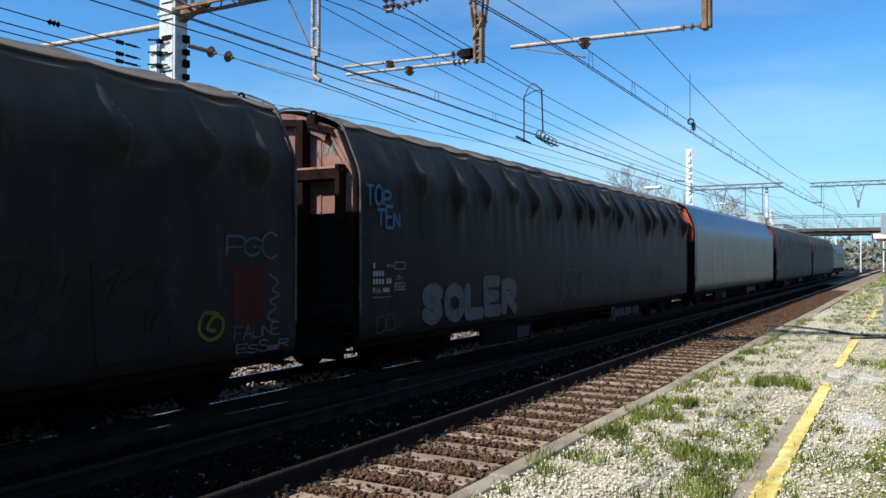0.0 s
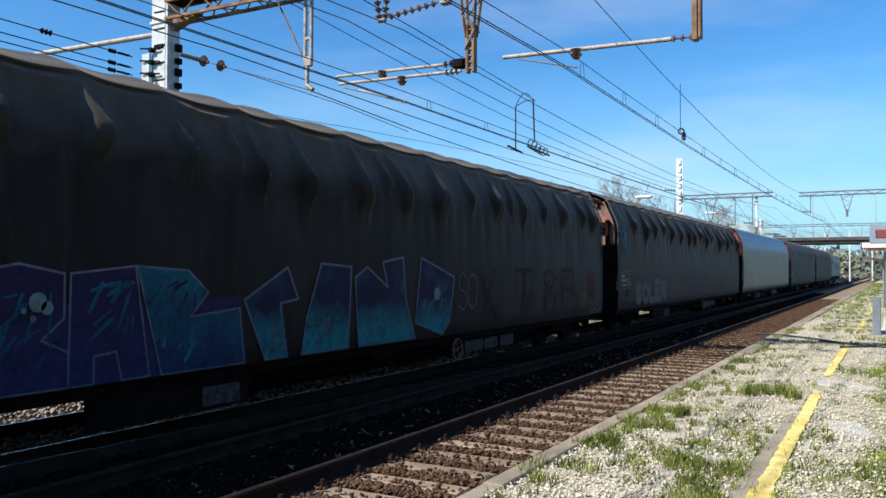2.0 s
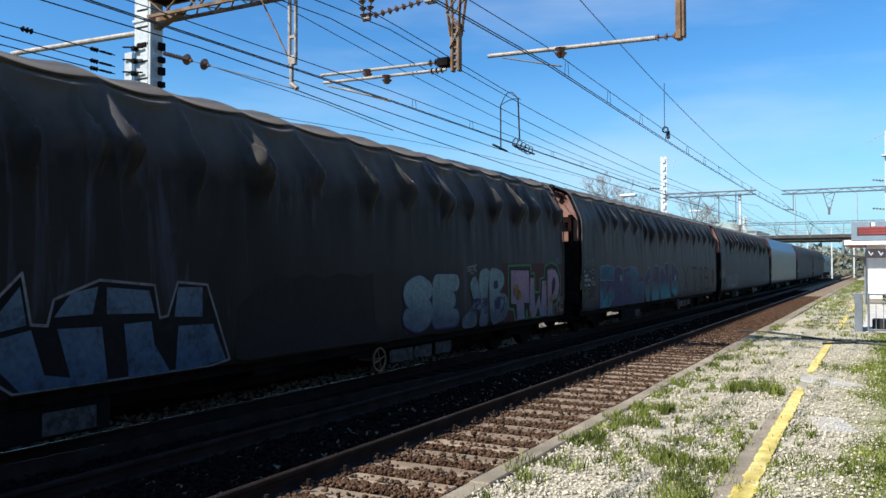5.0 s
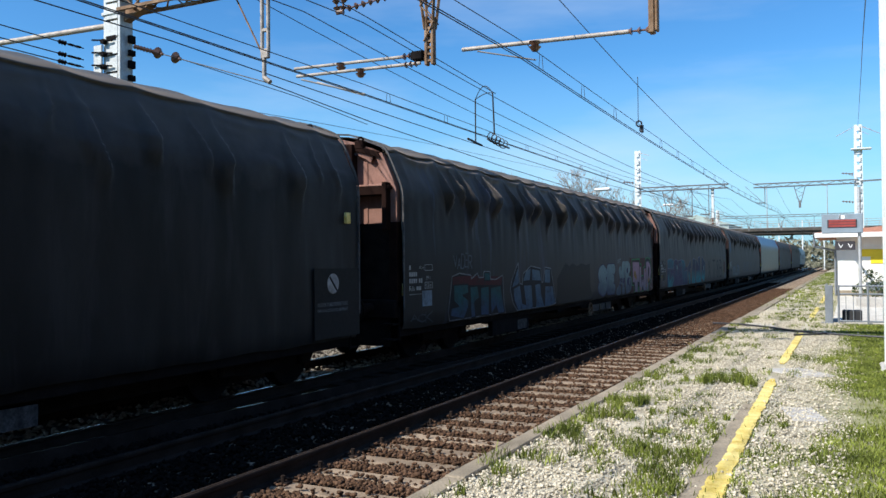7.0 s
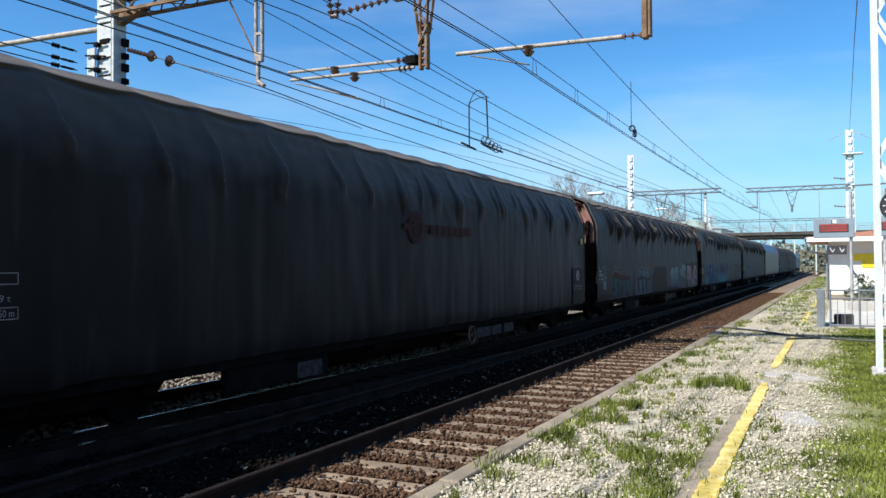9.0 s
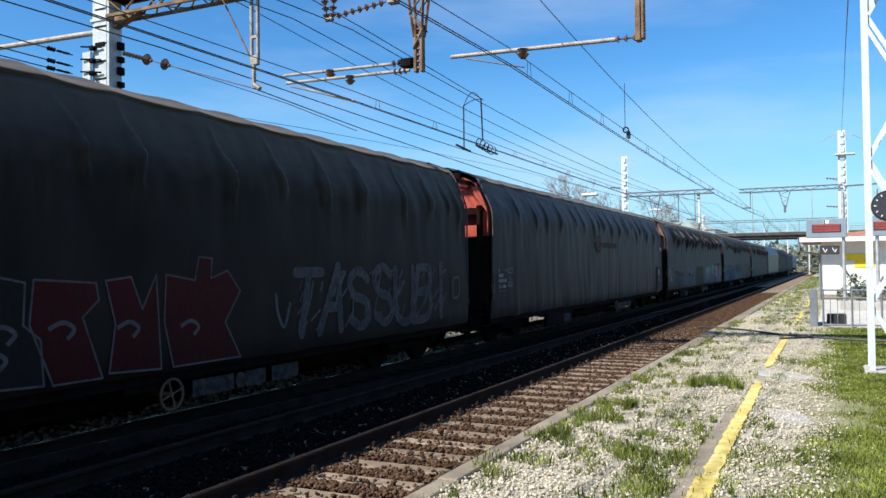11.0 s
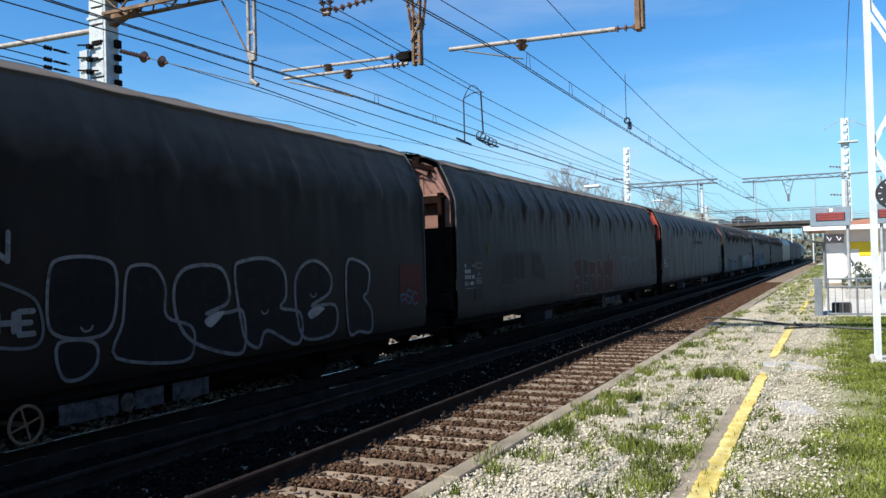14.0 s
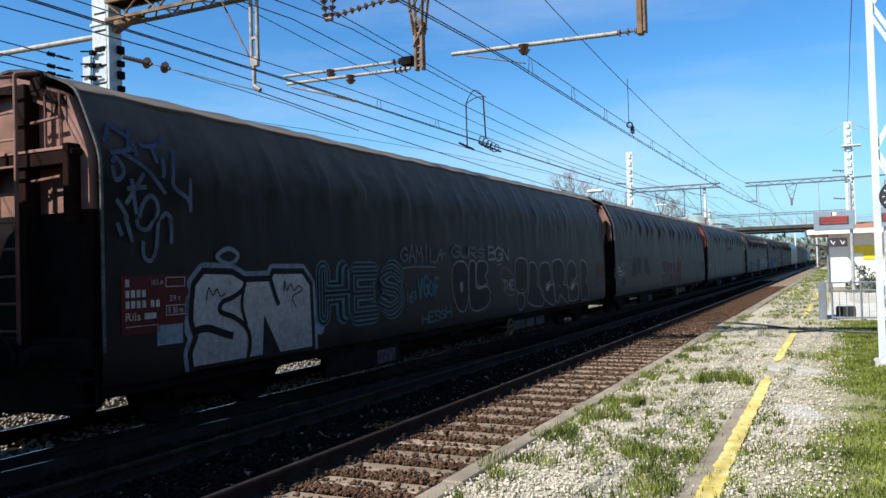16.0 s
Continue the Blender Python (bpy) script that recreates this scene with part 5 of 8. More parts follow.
for y, z, r in ((-17.45, 1.52, 0.10), (-17.35, 1.46, 0.07), (-17.5, 1.36, 0.035), (-17.6, 1.44, 0.03), (-9.55, 1.40, 0.12)):
    part("paint_spot", add_rod(bmesh.new(), (SIDE + 0.020, y, z), (SIDE + 0.022, y, z), r, 12), PA["aqua"], W[5], "turquoise paint spot")
shape(W[5], ((-14.55, 1.45), (-13.7, 1.87), (-13.47, 1.43), (-13.85, 1.38), (-13.7, 0.64), (-14.15, 0.64)), "navy", "lineb", 0.035, 0.010, PIECE)
shape(W[5], ((-12.95, 1.93), (-12.2, 1.88), (-12.28, 0.64), (-13.4, 0.64), (-13.28, 1.17)), "navy", "lineb", 0.035, 0.014, PIECE)
shape(W[5], ((-12.1, 1.72), (-11.77, 1.88), (-11.17, 1.55), (-11.32, 1.96), (-10.7, 2.05), (-10.6, 1.32), (-10.3, 0.64), (-12.0, 0.64)), "navy", "lineb", 0.035, 0.010, PIECE)
shape(W[5], ((-10.1, 2.05), (-8.87, 1.7), (-9.06, 0.87), (-9.35, 0.64), (-10.3, 0.91)), "navy", "lineb", 0.035, 0.014, PIECE)
for k, (y0, y1, z0, z1, c) in enumerate(((-19.5, -18.4, 1.5, 1.85, "navy"), (-19.4, -19.05, 0.7, 1.4, "deep"), (-18.9, -18.4, 0.7, 1.0, "deep"), (-16.1, -15.4, 0.75, 1.7, "navy"), (-15.3, -14.7, 0.7, 1.2, "deep"),
                                         (-18.0, -17.3, 0.75, 1.6, "deep"), (-16.9, -16.3, 1.1, 1.7, "deep"), (-14.1, -13.8, 0.7, 1.1, "tealine"), (-13.2, -12.35, 0.7, 1.15, "tealine"), (-11.8, -10.6, 0.7, 1.15, "tealine"),
                                         (-10.1, -9.2, 0.95, 1.3, "tealine"), (-11.6, -10.9, 1.2, 1.5, "violet"), (-12.9, -12.3, 1.3, 1.8, "violet"))):
    hatch(W[5], y0, y1, z0, z1, c, 14, 80 + k)
data_table(W[5], -21.05, 1.78, "plate")
tag(W[5], "EOS", (-21.05, -20.65, 1.04, 1.18), "yellow", 57, 0.025)
panel(W[5], -20.6, -20.15, 0.95, 1.22, "plate", 0.010)
tag(W[5], "GNYS", (-21.2, -20.14, 1.88, 2.14), "line", 58, 0.025)
tag(W[5], "GNYS", (-21.1, -20.3, 0.68, 0.94), "line", 59, 0.022)
# sixth wagon
panel(W[6], -3.95, -0.02, 0.64, 1.95, "red", 0.0015, "graffiti_ground", "dark red sprayed ground")
shape(W[6], ((-3.66, 1.89), (-2.35, 1.91), (-2.31, 1.71), (-2.11, 1.71), (-2.08, 1.25), (-1.75, 1.25), (-1.72, 1.58), (-1.45, 1.6), (-1.4, 1.89), (-0.98, 1.98), (-0.53, 1.9), (-0.29, 1.62), (-0.29, 1.23), (-0.56, 0.95), (-0.79, 0.88),
              (-0.79, 0.64), (-2.53, 0.64), (-2.6, 0.85), (-2.64, 0.64), (-3.28, 0.64), (-3.38, 0.9), (-3.66, 0.93)), "black", "green", 0.05, 0.008, "black shadow of block letters with a green outline", "graffiti_ground")
LILAC = "lilac block letter with a thin dark edge"
shape(W[6], ((-3.54, 1.8), (-2.45, 1.79), (-2.44, 1.0), (-2.76, 1.02), (-2.72, 0.64), (-3.18, 0.64), (-3.22, 1.0), (-3.53, 1.03)), "lilac", "black", 0.022, 0.013, LILAC)
shape(W[6], ((-2.38, 1.62), (-2.15, 1.61), (-2.05, 0.92), (-1.8, 1.22), (-1.68, 0.92), (-1.6, 1.54), (-1.3, 1.53), (-1.29, 0.64), (-1.72, 0.64), (-1.87, 0.88), (-2.06, 0.64), (-2.46, 0.65)), "lilac", "black", 0.022, 0.013, LILAC)
shape(W[6], ((-1.23, 1.78), (-0.95, 1.82), (-0.68, 1.79), (-0.46, 1.64), (-0.38, 1.4), (-0.45, 1.18), (-0.62, 1.05), (-0.89, 1.02), (-0.89, 0.68), (-1.22, 0.64)), "lilac", "line", 0.028, 0.0135, LILAC)
shape(W[6], rounded(((-0.94, 1.15), (-0.93, 1.45), (-0.8, 1.6), (-0.67, 1.52), (-0.7, 1.33), (-0.82, 1.2))), "black", None, 0.02, 0.019, "black opening of a block letter")
for y, z, r in ((-3.25, 1.33, 0.14), (-3.1, 1.22, 0.12), (-2.35, 0.75, 0.08), (-1.42, 1.45, 0.06), (-1.0, 1.05, 0.09), (-0.8, 1.1, 0.07), (-1.35, 0.85, 0.06)):
    bm = bmesh.new()
    add_rod(bm, (SIDE + 0.0265, y, z), (SIDE + 0.0280, y, z), r, 14)
    part("paint_spot", bm, PA["orange"], W[6], "ochre paint spot")
tag(W[6], "SWEK", (-0.60, -0.10, 0.90, 1.08), "chalk", 60, 0.022)
tag(W[6], "SHW8", (-0.66, -0.12, 0.68, 0.86), "chalk", 64, 0.022)
tag(W[6], "LRE", (-0.80, -0.30, 1.93, 2.10), "tealine", 72, 0.02)
blocks(W[6], "SE", (-8.3, -6.1, 0.68, 1.76), "aqua", "violet", 6, 0.34, 0.035, label="pale turquoise letters with dark violet shade", lean=0.04)
TURQ = "pale turquoise bubble letter with a thin pale edge"
shape(W[6], rounded(((-5.62, 1.5), (-5.33, 1.66), (-5.1, 1.12), (-5.15, 0.97), (-5.35, 1.0), (-5.35, 0.68), (-5.92, 0.66), (-5.94, 0.84), (-5.62, 0.97), (-5.45, 1.17))), "aqua", "line", 0.018, 0.012, TURQ)
shape(W[6], rounded(((-5.13, 1.77), (-4.7, 1.8), (-4.78, 1.35), (-4.8, 0.68), (-5.19, 0.67), (-5.06, 1.08), (-5.2, 1.4))), "aqua", "line", 0.018, 0.016, TURQ)
shape(W[6], rounded(((-4.66, 1.78), (-4.24, 1.82), (-3.95, 1.7), (-3.92, 1.49), (-4.15, 1.31), (-3.83, 1.25), (-3.69, 1.03), (-3.8, 0.77), (-4.23, 0.67), (-4.55, 0.67), (-4.66, 1.1))), "aqua", "line", 0.018, 0.012, TURQ)
for pts in (((-4.46, 1.55), (-4.27, 1.56), (-4.25, 1.42), (-4.44, 1.40)), ((-4.42, 1.15), (-4.14, 1.15), (-4.15, 0.98), (-4.39, 0.96))):
    shape(W[6], rounded(pts), "violet", None, 0.02, 0.020, "dark opening of a bubble letter")
for k, (a, b) in enumerate(((-5.6, -5.15), (-5.05, -4.8), (-4.5, -3.9))):
    hatch(W[6], a, b, 0.85, 1.2, "violet", 16, 210 + k, "dark violet sprayed shade")
tag(W[6], "SEK", (-5.75, -5.3, 1.72, 1.92), "chalk", 61, 0.026)
data_table(W[6], -21.04, 1.79)
panel(W[6], -20.52, -20.12, 1.0, 1.30, "halo", 0.012, "paper_sheet", "pale paper sheet pasted on the side")
tag(W[6], "ACK", (-21.0, -20.1, 0.68, 0.92), "faint", 62, 0.03)
tag(W[6], "VADER", (-19.14, -18.22, 1.70, 2.0), "line", 63, 0.03)
shape(W[6], ((-19.4, 0.82), (-19.3, 1.17), (-19.2, 1.55), (-18.85, 1.61), (-18.27, 1.56), (-18.24, 1.48), (-17.93, 1.6), (-17.84, 1.5), (-17.6, 1.5), (-17.57, 1.63), (-17.22, 1.62), (-17.19, 1.45),
              (-16.87, 1.44), (-16.45, 1.53), (-16.42, 1.0), (-16.3, 0.64), (-19.35, 0.64)), "black", "chalk", 0.028, 0.006, "dark sprayed ground with a white jagged outline", "graffiti_ground")
shape(W[6], ((-19.18, 1.54), (-18.3, 1.55), (-16.47, 1.5), (-16.56, 1.3), (-19.18, 1.37)), "wine", None, off=0.009, label="wine red sprayed band", name="graffiti_band")
TEAL = "teal and blue sprayed letter with black edges"
shape(W[6], ((-19.13, 1.37), (-18.43, 1.37), (-18.41, 1.18), (-18.7, 1.14), (-18.38, 1.02), (-18.44, 0.87), (-18.65, 0.64), (-19.3, 0.73), (-19.25, 0.9), (-18.9, 0.92), (-19.13, 1.04)), "teal", "black", 0.03, 0.013, TEAL)
shape(W[6], ((-18.32, 1.31), (-17.93, 1.32), (-17.84, 1.06), (-18.1, 0.97), (-18.05, 0.64), (-18.27, 0.64)), "teal", "black", 0.03, 0.013, TEAL)
shape(W[6], ((-17.75, 1.28), (-17.3, 1.3), (-17.3, 0.64), (-17.75, 0.66)), "teal", "black", 0.03, 0.013, TEAL)
shape(W[6], ((-17.2, 1.26), (-16.6, 1.29), (-16.36, 0.64), (-16.74, 0.64), (-16.87, 0.83), (-17.17, 0.64)), "teal", "black", 0.03, 0.013, TEAL)
shape(W[6], ((-17.55, 1.6), (-17.25, 1.6), (-17.22, 1.42), (-17.55, 1.42)), "teal", "black", 0.03, 0.013, TEAL)
shape(W[6], ((-15.98, 1.17), (-15.87, 1.41), (-15.45, 1.81), (-15.35, 1.3), (-15.17, 1.28), (-15.1, 1.54), (-14.55, 1.73), (-13.8, 1.66), (-13.72, 1.28), (-13.6, 1.3), (-13.45, 1.69), (-12.97, 1.65),
              (-12.82, 1.3), (-12.57, 0.69), (-12.9, 0.64), (-15.54, 0.64), (-15.8, 0.83)), "black", "chalk", 0.03, 0.006, "black sprayed ground with a white outline", "graffiti_ground")
for pts in (((-15.86, 1.22), (-15.47, 1.68), (-15.4, 1.3)), ((-15.1, 1.36), (-14.9, 1.6), (-14.57, 1.66), (-14.64, 1.37)), ((-14.46, 1.65), (-13.88, 1.6), (-13.8, 1.34), (-14.46, 1.36)),
            ((-13.45, 1.63), (-13.05, 1.62), (-13.05, 1.26), (-13.5, 1.28)), ((-14.23, 1.24), (-13.85, 1.25), (-13.8, 0.98), (-13.56, 0.64), (-14.16, 0.64)),
            ((-13.44, 1.17), (-12.87, 1.16), (-12.64, 0.7), (-13.19, 0.64), (-13.48, 0.64)),
            ((-15.77, 1.17), (-15.35, 1.25), (-15.2, 0.79), (-14.9, 0.73), (-15.06, 1.24), (-14.52, 1.23), (-14.44, 0.64), (-15.46, 0.65), (-15.7, 0.9))):
    shape(W[6], pts, "sky", None, off=0.012, label="powder blue part of a sprayed letter")
shape(W[6], ((-12.45, 0.69), (-12.43, 1.35), (-11.93, 1.65), (-11.66, 1.79), (-11.3, 1.7), (-10.98, 1.78), (-10.55, 1.7), (-10.13, 1.78), (-9.6, 1.72), (-9.2, 1.77), (-9.15, 1.04), (-8.9, 0.64), (-12.3, 0.64)),
      "shade", None, 0.025, 0.004, "faded dark bubble letters", "graffiti_ground")
# seventh wagon
panel(W[7], -1.30, -0.02, 0.66, 1.76, "plate", 0.006, label="dark marking panel")
part("notice_disc", add_rod(bmesh.new(), (SIDE + 0.006, -0.80, 1.52), (SIDE + 0.009, -0.80, 1.52), 0.16, 28), PA["white"], W[7], "round white warning disc")
part("disc_bar", add_bar(bmesh.new(), (SIDE + 0.011, -0.90, 1.63), (SIDE + 0.011, -0.70, 1.41), 0.035, 0.004, (1, 0, 0)), PA["black"], W[7])
word(W[7], "OUVERTURE/FERMETURE", (-1.22, -0.38, 1.165, 1.225), "pale", 0.010)
word(W[7], "MANUELLE UNIQUEMENT", (-1.22, -0.38, 1.07, 1.13), "pale", 0.010)
bm = add_ring(bmesh.new(), (SIDE + 0.03, -11.5, 2.6), (1, 0, 0), 0.26, 0.06, 28, 4)
for a, b in ((-12.0, -11.8), (-11.2, -11.0)):
    add_box(bm, (SIDE - 0.03, a, 2.55), (SIDE + 0.09, b, 2.66))
add_ring(bm, (SIDE + 0.03, -11.5, 2.6), (1, 0, 0), 0.10, 0.045, 20, 4)
for q in bm.verts:
    q.co.x = SIDE + 0.010 + 0.03 * (q.co.x - SIDE - 0.03)
part("emblem", bm, PA["emblem"], W[7], "faded red ring emblem")
for k in range(7):
    part("emblem_bar", box((SIDE + 0.004, -10.9 + 0.29 * k, 2.49), (SIDE + 0.010, -10.66 + 0.29 * k, 2.67)), PA["emblem"], W[7])
part("lock_box", box((SIDE - 0.03, -0.43, 2.49), (SIDE + 0.03, -0.31, 2.67), 0.01), M["yellow"], W[7], "dull yellow lock box")
data_table(W[7], -20.9, 1.80)
# eighth wagon
data_table(W[8], -20.86, 1.79)
panel(W[8], -20.35, -19.92, 0.96, 1.23, "plate", 0.010)
for pts in (((-19.24, 1.59), (-19.22, 1.82), (-19.02, 1.88), (-18.87, 1.74), (-18.89, 1.52), (-19.16, 1.47), (-19.24, 1.59)), ((-18.76, 1.26), (-18.62, 1.8), (-18.33, 2.05), (-18.03, 1.99), (-17.85, 1.75), (-17.89, 1.21)),
            ((-17.88, 1.52), (-17.85, 1.96), (-17.66, 2.04), (-17.47, 1.92), (-17.48, 1.43)), ((-17.45, 1.43), (-17.41, 1.99), (-17.18, 2.04), (-17.07, 1.88), (-17.08, 1.42)),
            ((-17.02, 1.38), (-16.98, 1.88), (-16.73, 2.03), (-16.51, 1.92), (-16.47, 1.4)), ((-16.45, 1.54), (-16.47, 1.98), (-16.35, 2.06), (-16.19, 1.95), (-16.18, 1.61)),
            ((-16.16, 1.65), (-16.15, 1.95), (-15.99, 2.04), (-15.84, 1.95), (-15.85, 1.64)), ((-15.91, 1.64), (-15.61, 1.73), (-15.43, 1.56), (-15.38, 1.27)),
            ((-19.24, 1.02), (-19.07, 1.31), (-18.81, 1.39), (-18.53, 1.23), (-17.56, 1.3), (-16.93, 1.32)), ((-19.1, 0.75), (-18.95, 1.1), (-18.7, 0.75)), ((-18.5, 0.7), (-18.3, 1.0), (-18.1, 0.72))):
    scrawl(W[8], pts, "faint", 0.045, label="faint pale spray line")
shape(W[8], ((-18.7, 1.24), (-18.6, 1.75), (-18.3, 2.0), (-18.05, 1.95), (-17.9, 1.7), (-17.92, 1.24)), "shade", None, off=0.003, label="faded dark sprayed patch", name="graffiti_ground")
shape(W[8], ((-17.85, 1.4), (-17.8, 1.95), (-17.1, 2.0), (-17.1, 1.35)), "shade", None, off=0.003, label="faded dark sprayed patch", name="graffiti_ground")
shape(W[8], ((-16.42, 1.4), (-16.42, 1.95), (-15.88, 1.98), (-15.5, 1.6), (-15.45, 1.2)), "shade", None, off=0.003, label="faded dark sprayed patch", name="graffiti_ground")
scrawl(W[8], ((-20.6, 2.18), (-20.5, 2.0), (-20.3, 1.96), (-20.1, 2.1), (-20.05, 2.25)), "faint", 0.05)
scrawl(W[8], ((-19.62, 2.22), (-19.5, 2.16), (-19.55, 2.02), (-19.4, 2.0)), "yellow", 0.05)
for k, pts in enumerate((((-12.75, 1.76), (-11.85, 1.87), (-11.78, 0.70), (-12.71, 0.72), (-12.72, 1.2), (-12.3, 1.22)), ((-11.7, 1.87), (-11.05, 1.74), (-11.07, 1.31), (-10.87, 1.15), (-10.83, 0.67), (-11.68, 0.71)),
                         ((-10.95, 1.77), (-10.17, 1.72), (-10.13, 1.53), (-10.35, 1.35), (-10.08, 0.66), (-10.72, 0.66), (-11.0, 1.31)), ((-10.04, 1.74), (-9.67, 1.78), (-9.5, 1.4), (-9.28, 1.8), (-9.2, 0.66), (-9.99, 0.70), (-9.9, 1.25)),
                         ((-9.12, 1.80), (-8.62, 1.72), (-8.55, 2.02), (-8.3, 2.0), (-8.32, 1.74), (-8.0, 1.84), (-7.74, 1.56), (-8.05, 1.15), (-7.74, 0.66), (-9.0, 0.66), (-9.15, 1.22)))):
    shape(W[8], pts, "plate" if k == 1 else "red", "dull", 0.024, 0.004 + 0.002 * (k % 2), "worn dark red sprayed letter with a chalky edge")
for y, z in ((-12.35, 0.95), (-11.4, 1.0), (-11.3, 1.25), (-10.6, 1.25), (-9.7, 1.2), (-8.7, 1.15), (-12.3, 1.22)):
    scrawl(W[8], ((y - 0.18, z), (y, z + 0.06), (y + 0.14, z - 0.02), (y + 0.05, z - 0.12)), "dull", 0.05, 0.016)
blocks(W[8], "TASSUBI", (-6.6, -1.0, 0.76, 1.92), "ghost", "dull", 15, 0.13, 0.014, label="chalky grey scribbled letters", lean=0.22, off=0.016)
for k in range(6):
    hatch(W[8], -6.5 + 0.92 * k, -5.75 + 0.92 * k, 0.85, 1.8, "line" if k % 2 else "dull", 12, 160 + k)
scrawl(W[8], ((-6.95, 1.5), (-6.9, 1.2), (-6.75, 1.0), (-6.6, 1.35)), "line", 0.06)
panel(W[8], -0.95, -0.35, 1.10, 1.72, "dim", label="dark marking panel with a pale mark")
scrawl(W[8], ((-0.8, 1.6), (-0.5, 1.62), (-0.5, 1.25), (-0.8, 1.22), (-0.8, 1.58)), "dull", 0.05, 0.010)
# ninth wagon
data_table(W[9], -20.93, 1.80, "maroon")
panel(W[9], -20.46, -20.04, 1.0, 1.24, "halo", 0.012, "paper_sheet", "pale paper sheet pasted on the side")
for y0, y1, z0, z1 in ((-20.0, -19.75, 1.0, 1.42), (-17.3, -16.97, 0.86, 1.36)):
    shape(W[9], rounded(((y0, z0 + 0.1), (y0 + 0.05, z1), (y1, z1 - 0.05), (y1 - 0.04, z0))), "halo", None, off=0.004, label="pale blue sprayed halo", name="graffiti_halo")
SILHOUETTE = ((-19.84, 1.72), (-19.66, 1.88), (-19.11, 1.86), (-18.86, 1.75), (-18.31, 1.75), (-18.24, 1.85), (-17.52, 1.84), (-17.31, 1.64), (-17.27, 0.64), (-19.90, 0.64), (-19.93, 0.85), (-19.82, 1.05), (-19.9, 1.25), (-19.88, 1.5))
piece = shape(W[9], SILHOUETTE, "silver", "black", 0.085, 0.012, "chalk white block letters with a black outline")
v, f, c = ribbon(list(SILHOUETTE) + [SILHOUETTE[0]], 0.22, 0.0035, 0)
add_mesh("graffiti_halo", [(SIDE + 0.4 * o, y, max(0.631, z)) for y, z, o in v], f, PA["halo"], piece, "pale blue sprayed halo")
for pts, wd in ((((-18.84, 1.76), (-18.9, 1.62), (-19.1, 1.52), (-19.32, 1.46), (-19.36, 1.34), (-19.1, 1.25), (-18.86, 1.1), (-18.78, 0.9), (-18.84, 0.66)), 0.07), (((-19.84, 1.12), (-19.6, 1.14), (-19.3, 1.05), (-19.12, 1.0)), 0.10),
                (((-18.86, 1.7), (-18.93, 1.4), (-18.84, 1.12)), 0.06), (((-18.30, 1.74), (-18.2, 1.5), (-18.12, 1.36)), 0.085)):
    scrawl(W[9], pts, "black", wd, 0.020, label="black inner line of a block letter", name="graffiti_line")
shape(W[9], ((-18.52, 0.64), (-18.46, 1.24), (-18.08, 0.64)), "black", None, off=0.019, label="black wedge in a block letter")
shape(W[9], rounded(((-19.4, 2.06), (-19.18, 2.17), (-18.98, 2.08), (-19.15, 1.96))), "shade", "halo", 0.06, 0.010, "pale sprayed ring")
scrawl(W[9], ((-19.62, 1.5), (-19.57, 1.66), (-19.5, 1.56), (-19.42, 1.64), (-19.36, 1.54), (-19.26, 1.58)), "black", 0.018, 0.030)
scrawl(W[9], ((-18.0, 1.55), (-17.97, 1.7), (-17.92, 1.56), (-17.84, 1.66), (-17.76, 1.55), (-17.66, 1.62), (-17.55, 1.56), (-17.8, 1.46), (-17.72, 1.3)), "black", 0.018, 0.030)
for k, (wd, c) in enumerate(((0.40, "tealine"), (0.34, "black"), (0.26, "tealine"), (0.19, "plate"), (0.10, "tealine"), (0.05, "black"))):
    blocks(W[9], "HES", (-17.2 + (0.4 - wd) / 2, -14.3 - (0.4 - wd) / 2, 0.90 + (0.4 - wd) / 2, 2.05 - (0.4 - wd) / 2), c, None, 17, wd, 0.0, label="dull blue letters drawn with concentric lines", lean=0.02, off=0.008 + 0.006 * k)
for k, pts in enumerate((((-20.65, 2.25), (-20.64, 2.06), (-20.53, 2.02), (-20.45, 2.16), (-20.4, 2.5), (-20.3, 2.58), (-20.2, 2.45), (-20.21, 2.22)), ((-20.74, 2.49), (-20.66, 2.7), (-20.53, 2.78), (-20.44, 2.63), (-20.56, 2.4), (-20.71, 2.4), (-20.74, 2.49)),
                         ((-20.9, 3.26), (-20.62, 3.11), (-20.31, 2.82)), ((-20.05, 3.39), (-20.19, 2.96), (-19.94, 2.78), (-19.9, 2.62)), ((-19.89, 3.05), (-19.9, 2.62)), ((-20.28, 3.27), (-20.35, 3.01)),
                         ((-20.59, 3.39), (-20.38, 3.4), (-20.13, 3.55)), ((-20.4, 3.38), (-20.4, 3.19)), ((-20.93, 2.66), (-20.65, 3.04)), ((-20.91, 2.84), (-20.62, 2.88)), ((-20.84, 2.96), (-20.78, 2.55)),
                         ((-21.1, 3.12), (-21.01, 3.19), (-20.96, 3.01), (-21.07, 2.93), (-21.11, 3.09)), ((-20.98, 3.61), (-21.06, 3.45), (-21.14, 3.38)), ((-20.97, 3.58), (-20.72, 3.43), (-20.69, 3.25)),
                         ((-21.08, 3.24), (-20.68, 3.33)), ((-20.68, 3.59), (-20.8, 3.3)), ((-21.07, 2.71), (-20.92, 2.51), (-20.82, 2.23)), ((-21.03, 2.45), (-20.97, 2.3)))):
    scrawl(W[9], pts, "tagblue", 0.055, 0.009 + 0.0015 * k, label="greyish scrawled spray tag")
tag(W[9], "GAMIL", (-14.45, -12.95, 1.90, 2.26), "line", 65, 0.045, "pale sprayed name tag")
scrawl(W[9], ((-12.95, 1.95), (-12.75, 2.2), (-12.7, 1.98)), "line", 0.045)
